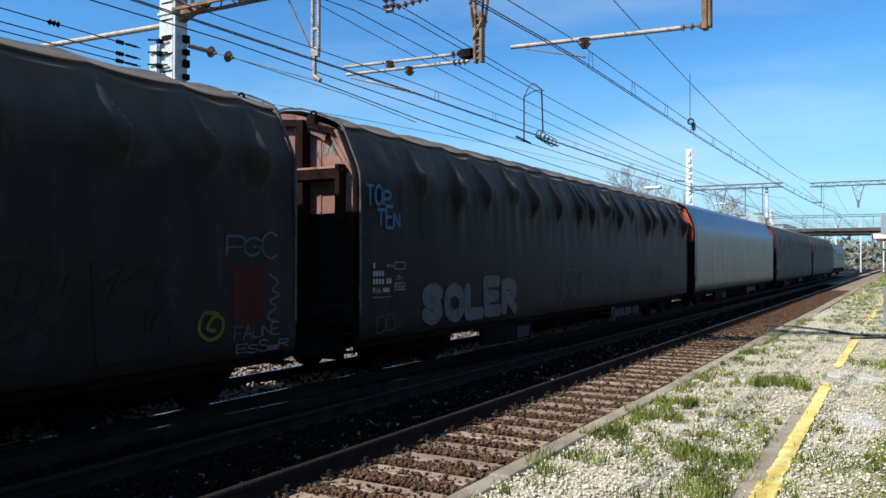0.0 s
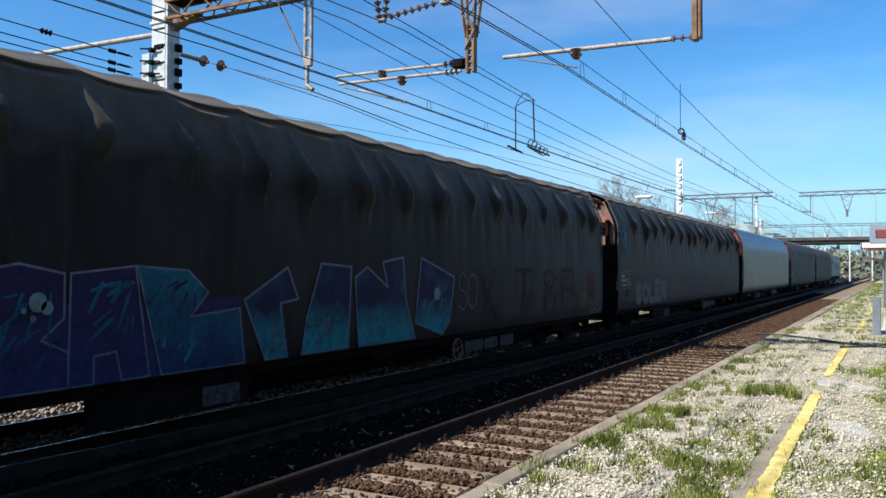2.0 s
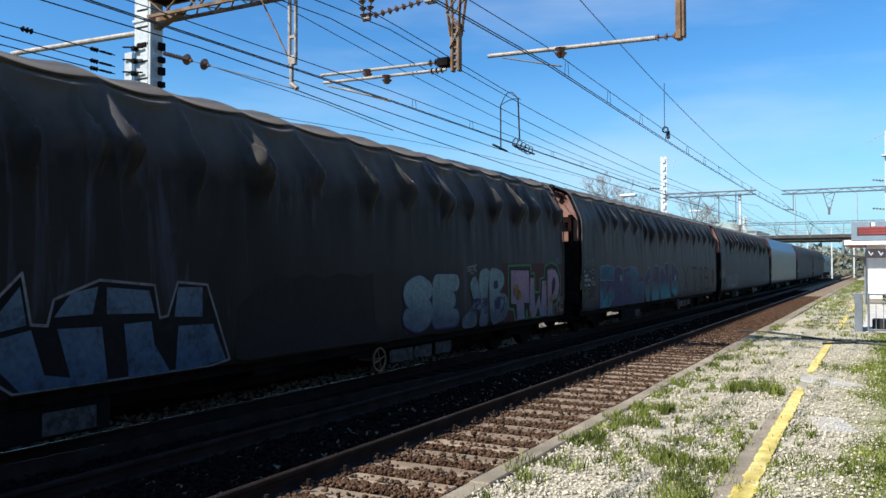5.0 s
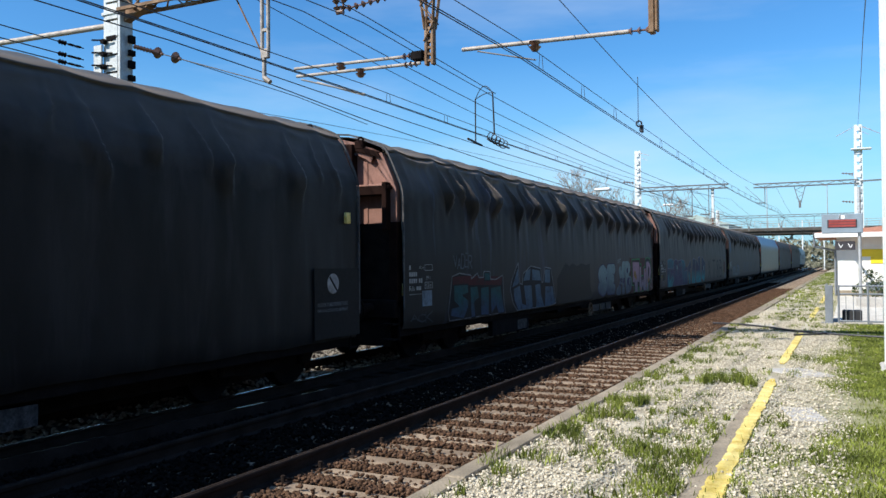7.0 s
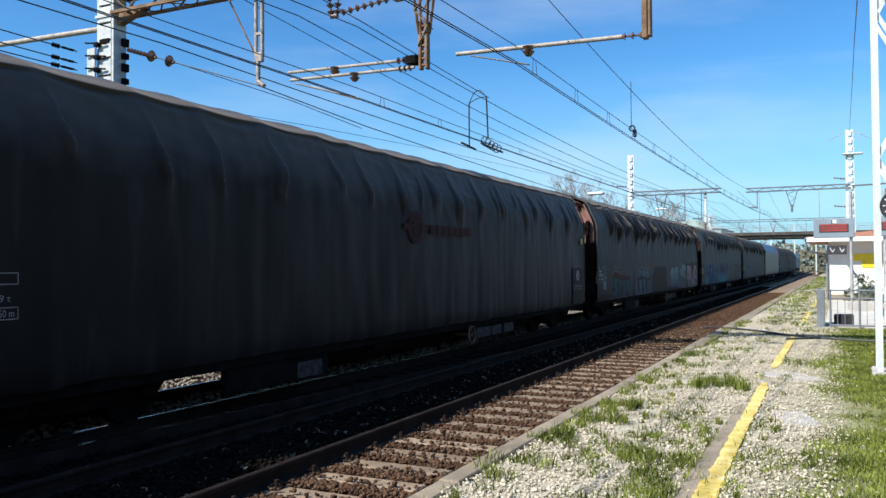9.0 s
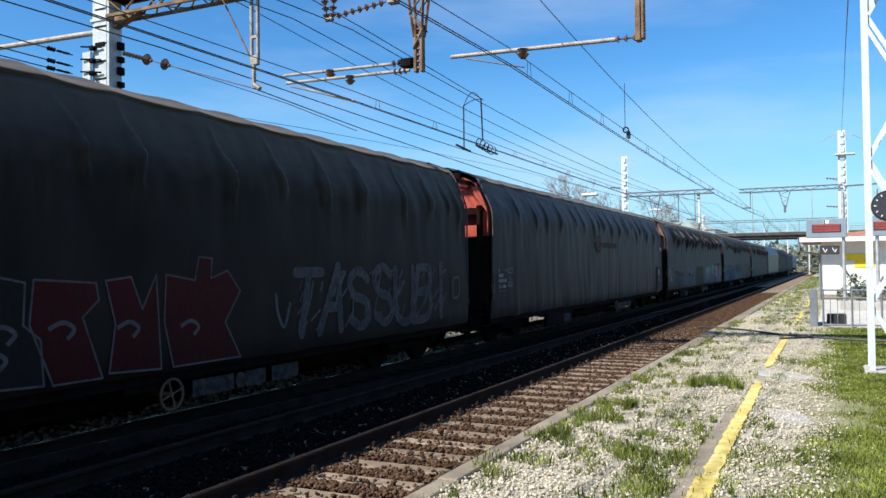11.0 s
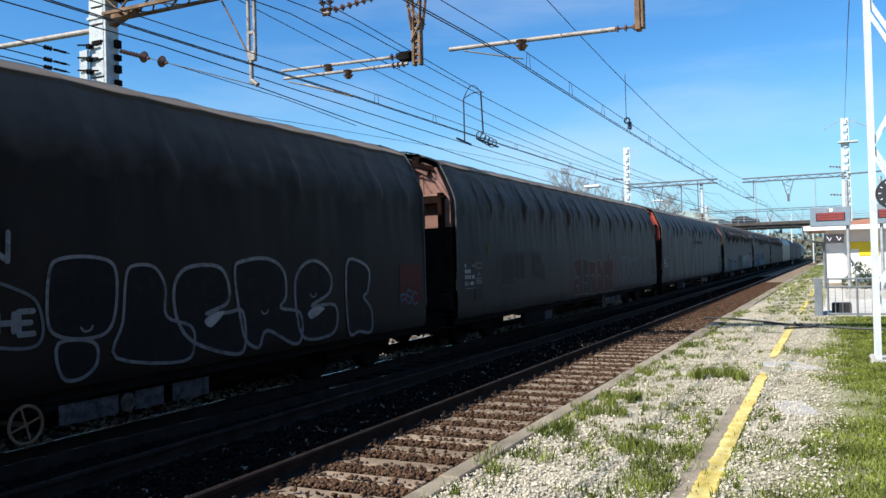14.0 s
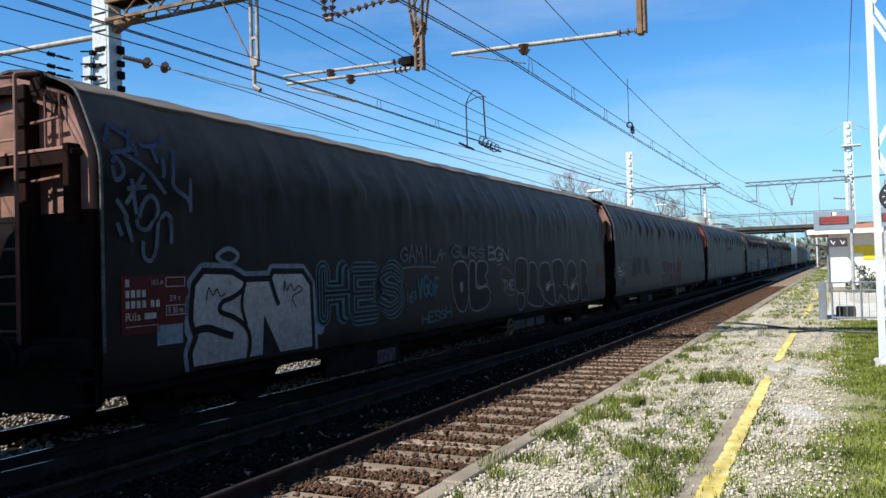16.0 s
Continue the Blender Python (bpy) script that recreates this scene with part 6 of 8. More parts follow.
scrawl(W[9], ((-12.9, 2.08), (-12.7, 2.1), (-12.5, 2.12)), "line", 0.045)
scrawl(W[9], ((-14.5, 1.80), (-14.2, 1.85), (-13.6, 1.86), (-13.0, 1.84)), "line", 0.035)
tag(W[9], "VGOF", (-13.82, -12.87, 1.22, 1.67), "blueline", 66, 0.07)
tag(W[9], "IVES", (-14.27, -13.87, 1.17, 1.42), "tealine", 73, 0.03)
tag(W[9], "HESSH", (-13.66, -12.32, 0.74, 1.0), "tealine", 74, 0.035)
tag(W[9], "GURS", (-12.25, -10.45, 1.96, 2.34), "line", 67, 0.06, "pale sprayed capital letters")
tag(W[9], "BGN", (-10.3, -9.0, 1.92, 2.26), "chalk", 68, 0.055)
scrawl(W[9], ((-9.72, 1.86), (-9.45, 1.87)), "chalk", 0.03)
BUBBLE = "black bubble letter with a chalky outline"
for k, pts in enumerate((((-12.25, 1.7), (-12.05, 1.92), (-11.61, 1.93), (-11.40, 1.68), (-11.44, 1.16), (-11.64, 0.89), (-11.98, 0.93), (-12.21, 1.27)), ((-11.36, 1.86), (-11.02, 1.90), (-11.0, 1.36), (-10.39, 1.36), (-10.21, 1.13), (-10.53, 0.89), (-11.34, 0.93)),
                         ((-10.93, 1.9), (-10.43, 1.93), (-10.32, 1.74), (-10.5, 1.6), (-10.36, 1.44), (-10.92, 1.40)),
                         ((-8.55, 1.86), (-8.39, 1.99), (-7.98, 2.0), (-7.71, 1.9), (-7.68, 1.55), (-7.77, 1.22), (-8.01, 1.12), (-8.41, 1.16), (-8.58, 1.33)), ((-8.46, 1.1), (-8.01, 1.07), (-7.97, 0.84), (-8.17, 0.70), (-8.42, 0.74)),
                         ((-7.55, 1.72), (-7.46, 1.89), (-7.12, 1.88), (-6.94, 1.64), (-6.93, 1.28), (-6.53, 1.13), (-6.46, 0.93), (-6.65, 0.70), (-7.7, 0.86), (-7.6, 1.26)))):
    shape(W[9], rounded(pts), "black", "chalk", 0.04, 0.008 + 0.003 * (k % 2), BUBBLE)
for k, pts in enumerate((((-6.8, 1.58), (-6.65, 1.82), (-6.31, 1.89), (-5.94, 1.84), (-5.79, 1.6), (-5.84, 1.37), (-6.23, 1.26), (-5.8, 1.25), (-5.52, 1.24), (-5.48, 0.78), (-5.71, 0.68), (-6.44, 0.9), (-6.74, 1.2)),
                         ((-5.67, 1.8), (-5.5, 1.93), (-4.96, 1.96), (-4.59, 1.78), (-4.54, 1.41), (-4.67, 1.24), (-4.21, 1.14), (-4.16, 0.8), (-4.37, 0.68), (-5.0, 0.94), (-5.19, 0.72), (-5.46, 0.84), (-5.58, 1.19)),
                         ((-4.3, 1.63), (-4.04, 1.88), (-3.68, 1.9), (-3.35, 1.68), (-3.41, 1.4), (-3.9, 1.22), (-3.26, 1.2), (-3.2, 0.88), (-3.44, 0.72), (-4.09, 0.74), (-4.28, 1.11)),
                         ((-2.88, 1.83), (-2.5, 1.9), (-2.16, 1.73), (-2.22, 1.38), (-2.36, 1.28), (-2.11, 1.05), (-2.13, 0.68), (-2.53, 0.71), (-2.85, 0.75)))):
    shape(W[9], rounded(pts), "black", "chalk", 0.05, 0.008 + 0.003 * (k % 2), BUBBLE)
shape(W[9], rounded(((-11.87, 1.45), (-11.76, 1.53), (-11.71, 1.36), (-11.82, 1.27))), "chalk", None, off=0.018, label="pale opening of a bubble letter")
shape(W[9], rounded(((-6.27, 1.18), (-6.02, 1.27), (-5.9, 1.25), (-6.15, 1.08))), "silver", None, off=0.018, label="pale opening of a bubble letter")
shape(W[9], rounded(((-4.0, 1.12), (-3.8, 1.2), (-3.55, 1.16), (-3.9, 1.02))), "silver", None, off=0.018, label="pale opening of a bubble letter")
for y, z in ((-8.1, 1.2), (-5.05, 1.18), (-3.85, 1.36)):
    scrawl(W[9], ((y - 0.08, z + 0.05), (y - 0.03, z), (y + 0.05, z + 0.01), (y + 0.08, z + 0.06)), "chalk", 0.025, 0.018)
scrawl(W[9], ((-9.51, 1.49), (-9.46, 1.72), (-9.25, 1.78), (-8.97, 1.70), (-8.71, 1.55), (-8.64, 1.23), (-8.79, 1.09), (-9.26, 1.16), (-9.47, 1.32), (-9.51, 1.49)), "line", 0.035)
tag(W[9], "THE", (-9.4, -8.72, 1.2, 1.5), "chalk", 69, 0.06)
panel(W[9], -1.05, -0.18, 1.05, 1.82, "maroon", label="dark red marking panel")
tag(W[9], "PSC", (-1.06, -0.36, 1.04, 1.34), "blueline", 70, 0.04)
# first to third
for k in (1, 2, 3):
    data_table(W[k], -20.9, 1.80)


# a name in white on the end wall of the fourth wagon
V, Fs, count = [], [], 0
for i, ch in enumerate("FAUNE"):
    for st in SKELETON[ch]:
        q = [(0.42 + 0.11 * i + 0.085 * p[0] + 0.02 * p[1] + 0.1, 3.52 + 0.17 * p[1] + 0.01 * (i % 2)) for p in st]
        v, f, count = ribbon(q, 0.024, 0.0, count)
        k = len(V)
        V += [(x, -TARP + 0.015 - o, z) for x, z, o in v]
        Fs += [tuple(k + t for t in g) for g in f]
add_mesh("end_tag", V, Fs, PA["chalk"], W[4], "white sprayed name on the end wall")


# ---- overhead line ----
GANTRY = 14.45


def wire(name, pts, r, parent=None, label="", material=None):
    cu = bpy.data.curves.new(name, "CURVE")
    cu.dimensions, cu.bevel_depth, cu.bevel_resolution = "3D", r, 1
    sp = cu.splines.new("POLY")
    sp.points.add(len(pts) - 1)
    for p, q in zip(sp.points, pts):
        p.co = (*q, 1)
    cu.materials.append(material or M["wire"])
    ob = new(name, cu)
    ob.parent = parent
    if label:
        ob["label"] = label
    return ob


SPANS = [-44.0, GANTRY, 71.0, 131.0, 190.0, 250.0]


def along(f, lo=-30.0, hi=250.0):
    """Points of a line that hangs from the supports; f(y, u) gives x and z, u is 1 at a support and 0 in mid-span."""
    out = []
    for a, b in zip(SPANS, SPANS[1:]):
        for i in range(24):
            y = a + (b - a) * i / 24
            u = (2 * i / 24 - 1) ** 2
            if lo <= y <= hi:
                x, z = f(y, u)
                out.append((x, y, z))
    return out


def stagger(y, k=0.16):
    a = (y - GANTRY) / 57.0
    return k * (1 - 4 * abs((a / 2) % 1 - 0.5))


def catenary(cx, contact, aux, main_mid, main_top, shift, label, drop=0.2):
    c = empty("overhead_line")
    tagged(c, label, "overhead wire", "overhead lines")
    st = lambda y: cx + shift + stagger(y)
    for dx in (-0.03, 0.03):
        wire("contact_wire", along(lambda y, u: (st(y) + dx, contact - drop * (1 - u))), 0.0095, c)
    wire("auxiliary_wire", along(lambda y, u: (st(y), aux - (drop + 0.07) * (1 - u))), 0.008, c)
    wire("messenger_wire", along(lambda y, u: (st(y), main_mid + (main_top - main_mid) * u)), 0.010, c)
    for a, b in zip(SPANS[1:3], SPANS[2:4]):
        n = 20
        for i in range(n):
            y = a + (b - a) * (i + 0.35) / n
            u = (2 * (i + 0.35) / n - 1) ** 2
            zc, za = contact - drop * (1 - u), aux - (drop + 0.07) * (1 - u)
            for dx, dy in ((-0.03, 0.0), (0.03, 0.09)):
                part("stirrup", add_rod(bmesh.new(), (st(y) + dx, y + dy, zc), (st(y) + dx * 0.3, y + dy, za), 0.006, 5), M["wire"], c)
    return c


def insulators(bm, a, b, n, r):
    a, b = Vector(a), Vector(b)
    d = (b - a).normalized()
    add_rod(bm, a, b, r * 0.28, 6)
    for i in range(n):
        p = a.lerp(b, (i + 0.5) / n)
        add_rod(bm, p - d * r * 0.35, p + d * r * 0.35, r, 12, r * 0.45)
    return bm


def lattice_column(parent, name, x, y, w, d, z0, z1, material, step, leg=0.07, up=0.0):
    """Four angle legs with zigzag bracing on each face."""
    bm = bmesh.new()
    t = (w * (1 - up), d * (1 - up))
    for sx in (-1, 1):
        for sy in (-1, 1):
            add_bar(bm, (x + sx * w / 2, y + sy * d / 2, z0), (x + sx * t[0] / 2, y + sy * t[1] / 2, z1), leg, leg)
    part(name, bm, material, parent)
    n = max(2, int((z1 - z0) / step))
    for face in range(4):
        for i in range(n):
            bm = bmesh.new()
            za, zb = z0 + (z1 - z0) * i / n, z0 + (z1 - z0) * (i + 1) / n
            s = 1 if i % 2 else -1
            k = 1 - up * (i + 0.5) / n
            if face < 2:
                yy = y + (d / 2 if face else -d / 2) * k
                add_bar(bm, (x - s * w / 2 * k, yy, za), (x + s * w / 2 * k, yy, zb), leg * 0.8, leg * 0.35, (0, 1, 0))
            else:
                xx = x + (w / 2 if face == 2 else -w / 2) * k
                add_bar(bm, (xx, y - s * d / 2 * k, za), (xx, y + s * d / 2 * k, zb), leg * 0.35, leg * 0.8, (0, 1, 0))
            part("bracing", bm, material, parent)


def slotted_mast(parent, x, y, w, d, z0, z1, foot=1.25):
    """A tapering mast of two flanges tied by battens with open slots between them, painted pale."""
    for s in (-1, 1):
        part("flange", add_bar(bmesh.new(), (x + s * w * foot / 2, y, z0), (x + s * w / 2, y, z1), 0.07, d), M["white_steel"], parent)
    n = int((z1 - z0) / 0.62)
    for sy in (-1, 1):
        for i in range(n):
            z = z0 + (z1 - z0) * (i + 0.5) / n
            h = w * (foot + (1 - foot) * (i + 0.5) / n) / 2 - 0.02
            part("batten", box((x - h, y + sy * d / 2 - 0.012, z - 0.20), (x + h, y + sy * d / 2 + 0.012, z + 0.20)), M["white_steel"], parent)


def lattice_beam(parent, x0, x1, y, z, h, w, material, step):
    for sy in (-1, 1):
        for sz in (-1, 1):
            bm = bmesh.new()
            add_bar(bm, (x0, y + sy * w / 2, z + sz * h / 2), (x1, y + sy * w / 2, z + sz * h / 2), 0.075, 0.075)
            part("chord", bm, material, parent)
    n = max(2, int(abs(x1 - x0) / step))
    for sy in (-1, 1):
        bm = bmesh.new()
        for i in range(n):
            a, b = x0 + (x1 - x0) * i / n, x0 + (x1 - x0) * (i + 1) / n
            s = 1 if i % 2 else -1
            add_bar(bm, (a, y + sy * w / 2, z - s * h / 2), (b, y + sy * w / 2, z + s * h / 2), 0.05, 0.02)
        part("web", bm, material, parent)
    bm = bmesh.new()
    for i in range(n):
        a, b = x0 + (x1 - x0) * i / n, x0 + (x1 - x0) * (i + 1) / n
        s = 1 if i % 2 else -1
        add_bar(bm, (a, y - s * w / 2, z - h / 2), (b, y + s * w / 2, z - h / 2), 0.04, 0.02)
    part("lower_lacing", bm, material, parent)


def build_near_gantry():
    y = GANTRY
    g = empty("catenary_gantry")
    tagged(g, "steel catenary gantry with rusted orange beam spanning the tracks", "gantry", "gantries")
    # the mast beyond the tracks
    for s in (-1, 1):
        part("mast_flange", box((-16.1 + s * 0.24 - 0.045, y - 0.20, -0.5), (-16.1 + s * 0.24 + 0.045, y + 0.20, 11.0), 0.01), M["mast_paint"], g, "white painted steel mast flange")
    part("web", box((-16.3, y - 0.02, -0.5), (-15.9, y + 0.02, 11.0)), M["mast_paint"], g)
    for i in range(26):
        z = -0.3 + i * 0.43
        part("batten", box((-16.31, y - 0.212, z), (-15.89, y - 0.188, z + 0.38), 0.004), M["mast_paint"], g)
        part("batten", box((-16.31, y + 0.188, z), (-15.89, y + 0.212, z + 0.38), 0.004), M["mast_paint"], g)
    part("side_plate", box((-16.62, y - 0.30, 5.0), (-16.34, y - 0.25, 7.25), 0.01), M["mast_paint"], g)
    for i in range(8):
        z = 5.15 + i * 0.31
        part("rung", add_rod(bmesh.new(), (-16.60, y - 0.36, z + 0.06), (-16.02, y - 0.26, z), 0.022, 6), M["dark_steel"], g)
        part("rung_bracket", box((-16.36, y - 0.33, z - 0.05), (-16.24, y - 0.21, z + 0.06), 0.008), M["dark_steel"], g)
        part("bolt_bar", box((-15.81, y + 0.02, z - 0.02), (-15.71, y + 0.20, z + 0.12 + 0.05 * (i % 2)), 0.01), M["dark_steel"], g)
    part("collar", box((-16.42, y - 0.24, 7.98), (-15.78, y + 0.24, 8.06), 0.01), M["mast_paint"], g)
    part("collar", box((-16.26, y - 0.24, 7.35), (-15.94, y - 0.20, 7.46), 0.01), M["dark_steel"], g)
    lattice_beam(g, -15.85, 0.9, y, 8.28, 0.44, 0.5, M["rust_beam"], 0.55)
    part("top_plate", box((-15.85, y - 0.25, 8.47), (0.9, y + 0.25, 8.49)), M["dark_oxide"], g)
    part("knee_bracket", plate([(-15.80, 7.8), (-15.80, 8.1), (-14.9, 8.1)], y - 0.1, 0.2), M["rust_beam"], g)
    # hanger over the far track: twin tubes with a hook
    bm = bmesh.new()
    for dx in (-0.085, 0.085):
        add_rod(bm, (-11.55 + dx, y, 6.55), (-11.55 + dx, y, 8.1), 0.045, 10)
    add_box(bm, (-11.66, y - 0.05, 6.40), (-11.44, y + 0.05, 6.62), 0.02)
    add_box(bm, (-11.65, y - 0.04, 7.0), (-11.45, y + 0.04, 7.07), 0.01)
    add_rod(bm, (-11.58, y, 5.95), (-11.58, y, 6.5), 0.05, 10)
    add_rod(bm, (-11.58, y, 5.98), (-11.42, y, 5.86), 0.06, 8)
    part("hanger", bm, M["pipe"], g, "weathered twin-tube hanger")
    part("stay", add_rod(bmesh.new(), (-12.5, y, 8.1), (-11.62, y, 6.5), 0.022, 6), M["rust_beam"], g)
    # lattice hanger between the near and middle tracks
    bm = bmesh.new()
    for sx in (-1, 1):
        for sy in (-1, 1):
            add_bar(bm, (-7.43 + sx * 0.24, y + sy * 0.2, 8.1), (-7.43 + sx * 0.09, y + sy * 0.06, 6.5), 0.05)
    for i in range(5):
        s = 1 if i % 2 else -1
        za, zb = 8.0 - i * 0.35, 7.65 - i * 0.35
        for sy in (-1, 1):
            k = 1 - i * 0.13
            add_bar(bm, (-7.43 - s * 0.22 * k, y + sy * 0.17 * k, za), (-7.43 + s * 0.22 * k, y + sy * 0.17 * k, zb), 0.04, 0.02)
    part("lattice_hanger", bm, M["rust_beam"], g)
    bm = bmesh.new()
    add_box(bm, (-7.53, y - 0.07, 5.78), (-7.47, y + 0.07, 6.75), 0.01)
    add_box(bm, (-7.39, y - 0.07, 5.78), (-7.33, y + 0.07, 6.75), 0.01)
    for i in range(7):
        add_box(bm, (-7.47, y - 0.05, 5.85 + 0.13 * i), (-7.39, y + 0.05, 5.89 + 0.13 * i))
    part("hanger_foot", bm, M["rust_beam"], g)
    part("weight_box", box((-7.82, y - 0.11, 5.90), (-7.56, y + 0.11, 6.08), 0.02), M["dark_steel"], g)
    part("cantilever_tube", add_rod(bmesh.new(), (-8.05, y, 6.02), (-10.75, y, 6.08), 0.034, 10), M["pipe"], g, "weathered cantilever tube")
    part("cantilever_tube", add_rod(bmesh.new(), (-7.6, y - 0.1, 5.82), (-10.62, y - 0.1, 5.88), 0.034, 10), M["pipe"], g, "weathered cantilever tube")
    for a, b, k, r in (((-7.72, y, 6.02), (-8.1, y, 6.02), 3, 0.075), ((-7.66, y - 0.1, 5.82), (-8.0, y - 0.1, 5.82), 3, 0.07),
                       ((-9.55, y, 6.06), (-9.55, y, 5.90), 2, 0.11), ((-9.0, y - 0.1, 5.86), (-9.0, y - 0.1, 5.68), 2, 0.11)):
        part("insulator", insulators(bmesh.new(), a, b, k, r), M["insulator"], g)
    bm = bmesh.new()
    add_rod(bm, (-10.5, y - 0.1, 5.80), (-8.9, y - 0.1, 5.33), 0.018, 8)
    part("steady_arm", bm, M["dark_galv"], g)
    part("steady_arm", add_rod(bmesh.new(), (-10.3, y + 0.2, 5.78), (-9.1, y + 0.2, 5.38), 0.018, 8), M["pipe"], g)
    # insulator strings of the middle track's messenger
    bm = bmesh.new()
    for xx in (-9.75, -9.40):
        insulators(bm, (xx, y, 8.05), (xx + (0.12 if xx < -9.5 else -0.1), y, 7.15), 6, 0.085)
    add_rod(bm, (-9.65, y, 7.15), (-9.48, y, 7.15), 0.05, 8)
    insulators(bm, (-9.4, y, 7.2), (-8.2, y, 7.32), 7, 0.075)
    part("insulator_string", bm, M["insulator"], g)
    bm = bmesh.new()
    add_box(bm, (-8.12, y - 0.09, 7.25), (-7.9, y + 0.09, 8.1), 0.02)
    part("short_hanger", bm, M["pipe"], g)
    # hanger and tube over the near track
    bm = bmesh.new()
    add_box(bm, (-3.09, y - 0.09, 5.83), (-2.99, y + 0.09, 8.1), 0.012)
    add_box(bm, (-2.98, y - 0.08, 5.86), (-2.93, y + 0.08, 8.1), 0.012)
    part("post_hanger", bm, M["rust_beam"], g)
    part("tube", add_rod(bmesh.new(), (-3.45, y, 5.92), (-6.72, y, 6.0), 0.042, 12), M["pipe"], g, "pale weathered cantilever tube")
    for a, b, k, r in (((-3.05, y, 5.91), (-3.5, y, 5.92), 3, 0.07), ((-5.22, y, 5.97), (-5.22, y, 5.78), 2, 0.12)):
        part("insulator", insulators(bmesh.new(), a, b, k, r), M["insulator"], g)
    part("steady_arm", add_rod(bmesh.new(), (-6.4, y, 5.93), (-5.2, y, 5.62), 0.015, 8), M["dark_galv"], g)
    # the tube towards the side that lies beyond the mast
    part("outer_tube", add_rod(bmesh.new(), (-16.3, y, 7.80), (-21.5, y, 7.92), 0.07, 12), M["pipe"], g)
    # the white lattice mast on the platform
    lattice_column(g, "platform_mast", 0.85, y + 0.55, 0.62, 0.62, 0.0, 9.4, M["white_steel"], 1.05, 0.085)
    part("mast_footing", box((0.42, y + 0.1, -0.3), (1.28, y + 1.0, 0.13), 0.03), M["concrete_pale"], g)
    return g


def build_jumper(label):
    """A looped cable that joins the feeder to the messenger, with a coil at its foot."""
    j = empty("feeder_jumper")
    tagged(j, label, "cable loop", "cable jumpers")
    a, b = Vector((-10.5, 23.5, 6.98)), Vector((-8.85, 21.0, 6.56))
    part("hanger_rod", add_rod(bmesh.new(), a, (a.x, a.y, 5.62), 0.022, 6), M["black"], j)
    part("hanger_rod", add_rod(bmesh.new(), b, (b.x, b.y + 0.1, 5.40), 0.022, 6), M["black"], j)
    for rise, off in ((0.30, 0.0), (0.10, 0.12)):
        wire("arc", [a.lerp(b, s) + Vector((0, off * math.sin(math.pi * s), rise * math.sin(math.pi * s))) for s in np.linspace(0, 1, 14)], 0.014, j, "", M["black"])
    wire("coil", [(-8.85 + 0.11 * math.cos(q), 20.75 + q * 0.042, 5.32 + 0.12 * math.sin(q) - q * 0.004) for q in np.linspace(0, 27, 100)], 0.014, j, "", M["black"])
    part("foot_clamp", add_bar(bmesh.new(), (-10.5, 22.9, 5.66), (-10.5, 24.0, 5.58), 0.05), M["black"], j)
    part("foot_clamp", add_bar(bmesh.new(), (-8.85, 20.6, 5.22), (-8.85, 22.2, 5.16), 0.04), M["black"], j)
    return j


def far_gantry(mx, y, x1, ztop, zb, hangers, label, beam_h=0.3, wide=0.27, foot=1.4):
    g = empty("catenary_gantry")
    tagged(g, label, "gantry", "gantries")
    slotted_mast(g, mx, y, wide, 0.24, -0.5, ztop, foot)
    lattice_beam(g, mx, x1, y, zb, beam_h, 0.35, M["dark_galv"], 0.8)
    for a, b, r in (((mx - 0.1, y, zb + 0.35), (mx - 0.7, y, zb + 0.6), 0.05), ((mx + 0.1, y, ztop - 0.15), (mx + 0.95, y, ztop - 0.45), 0.05), ((mx + 0.1, y, ztop - 0.5), (mx + 0.8, y, ztop - 0.85), 0.04)):
        part("bracket_arm", add_bar(bmesh.new(), a, b, r), M["galv"], g)
    for z in (zb + 0.62, zb - 1.7):
        part("insulator", insulators(bmesh.new(), (mx - 0.35, y, z), (mx - 1.25, y, z + 0.1), 4, 0.11), M["insulator"], g)
    for x, zl, kind in hangers:
        bm = bmesh.new()
        if kind == "v":
            for s in (-1, 1):
                add_bar(bm, (x + s * 0.45, y, zb - beam_h / 2), (x + s * 0.09, y, zl + 0.5), 0.06)
            for i in range(4):
                s = 1 if i % 2 else -1
                k, z = 1 - i * 0.2, zb - beam_h / 2 - 0.35 * i
                add_bar(bm, (x - s * 0.42 * k, y, z), (x + s * 0.42 * k, y, z - 0.35), 0.035)
            add_box(bm, (x - 0.09, y - 0.08, zl), (x + 0.09, y + 0.08, zl + 0.6))
        else:
            add_bar(bm, (x, y, zb), (x, y, zl), 0.06)
            insulators(bm, (x, y, zl + 0.1), (x - 0.7, y, zl + 0.12), 4, 0.10)
            add_bar(bm, (x - 1.6, y, zb), (x - 0.1, y, zl + 0.1), 0.035)
        part("hanger", bm, M["dark_galv"], g)
    return g


build_near_gantry()
catenary(T1, 5.69, 6.01, 6.36, 7.62, 0.22, "twin contact wires and messenger over the near track", 0.3)
catenary(T2, 5.36, 5.57, 6.10, 6.86, 0.0, "twin contact wires and messenger over the middle track", 0.1)
far_line = empty("overhead_line")
tagged(far_line, "single contact wire and messenger over the far track", "overhead wire", "overhead lines")
wire("messenger_wire", along(lambda y, u: (T3 + 0.55 + stagger(y), 6.78 + 1.08 * u)), 0.010, far_line)
wire("contact_wire", [(-11.5, GANTRY - 0.1, 5.86), (-11.5, 19.0, 5.64), (-11.5, 28.0, 5.40), (-11.6, 40.0, 5.22), (-11.8, 68.0, 5.25)], 0.012, far_line)
build_jumper("dark cable loop hanging between the overhead wires")
cj = empty("cable_coil")
tagged(cj, "small coil of cable hung on a wire over the track", "cable coil")
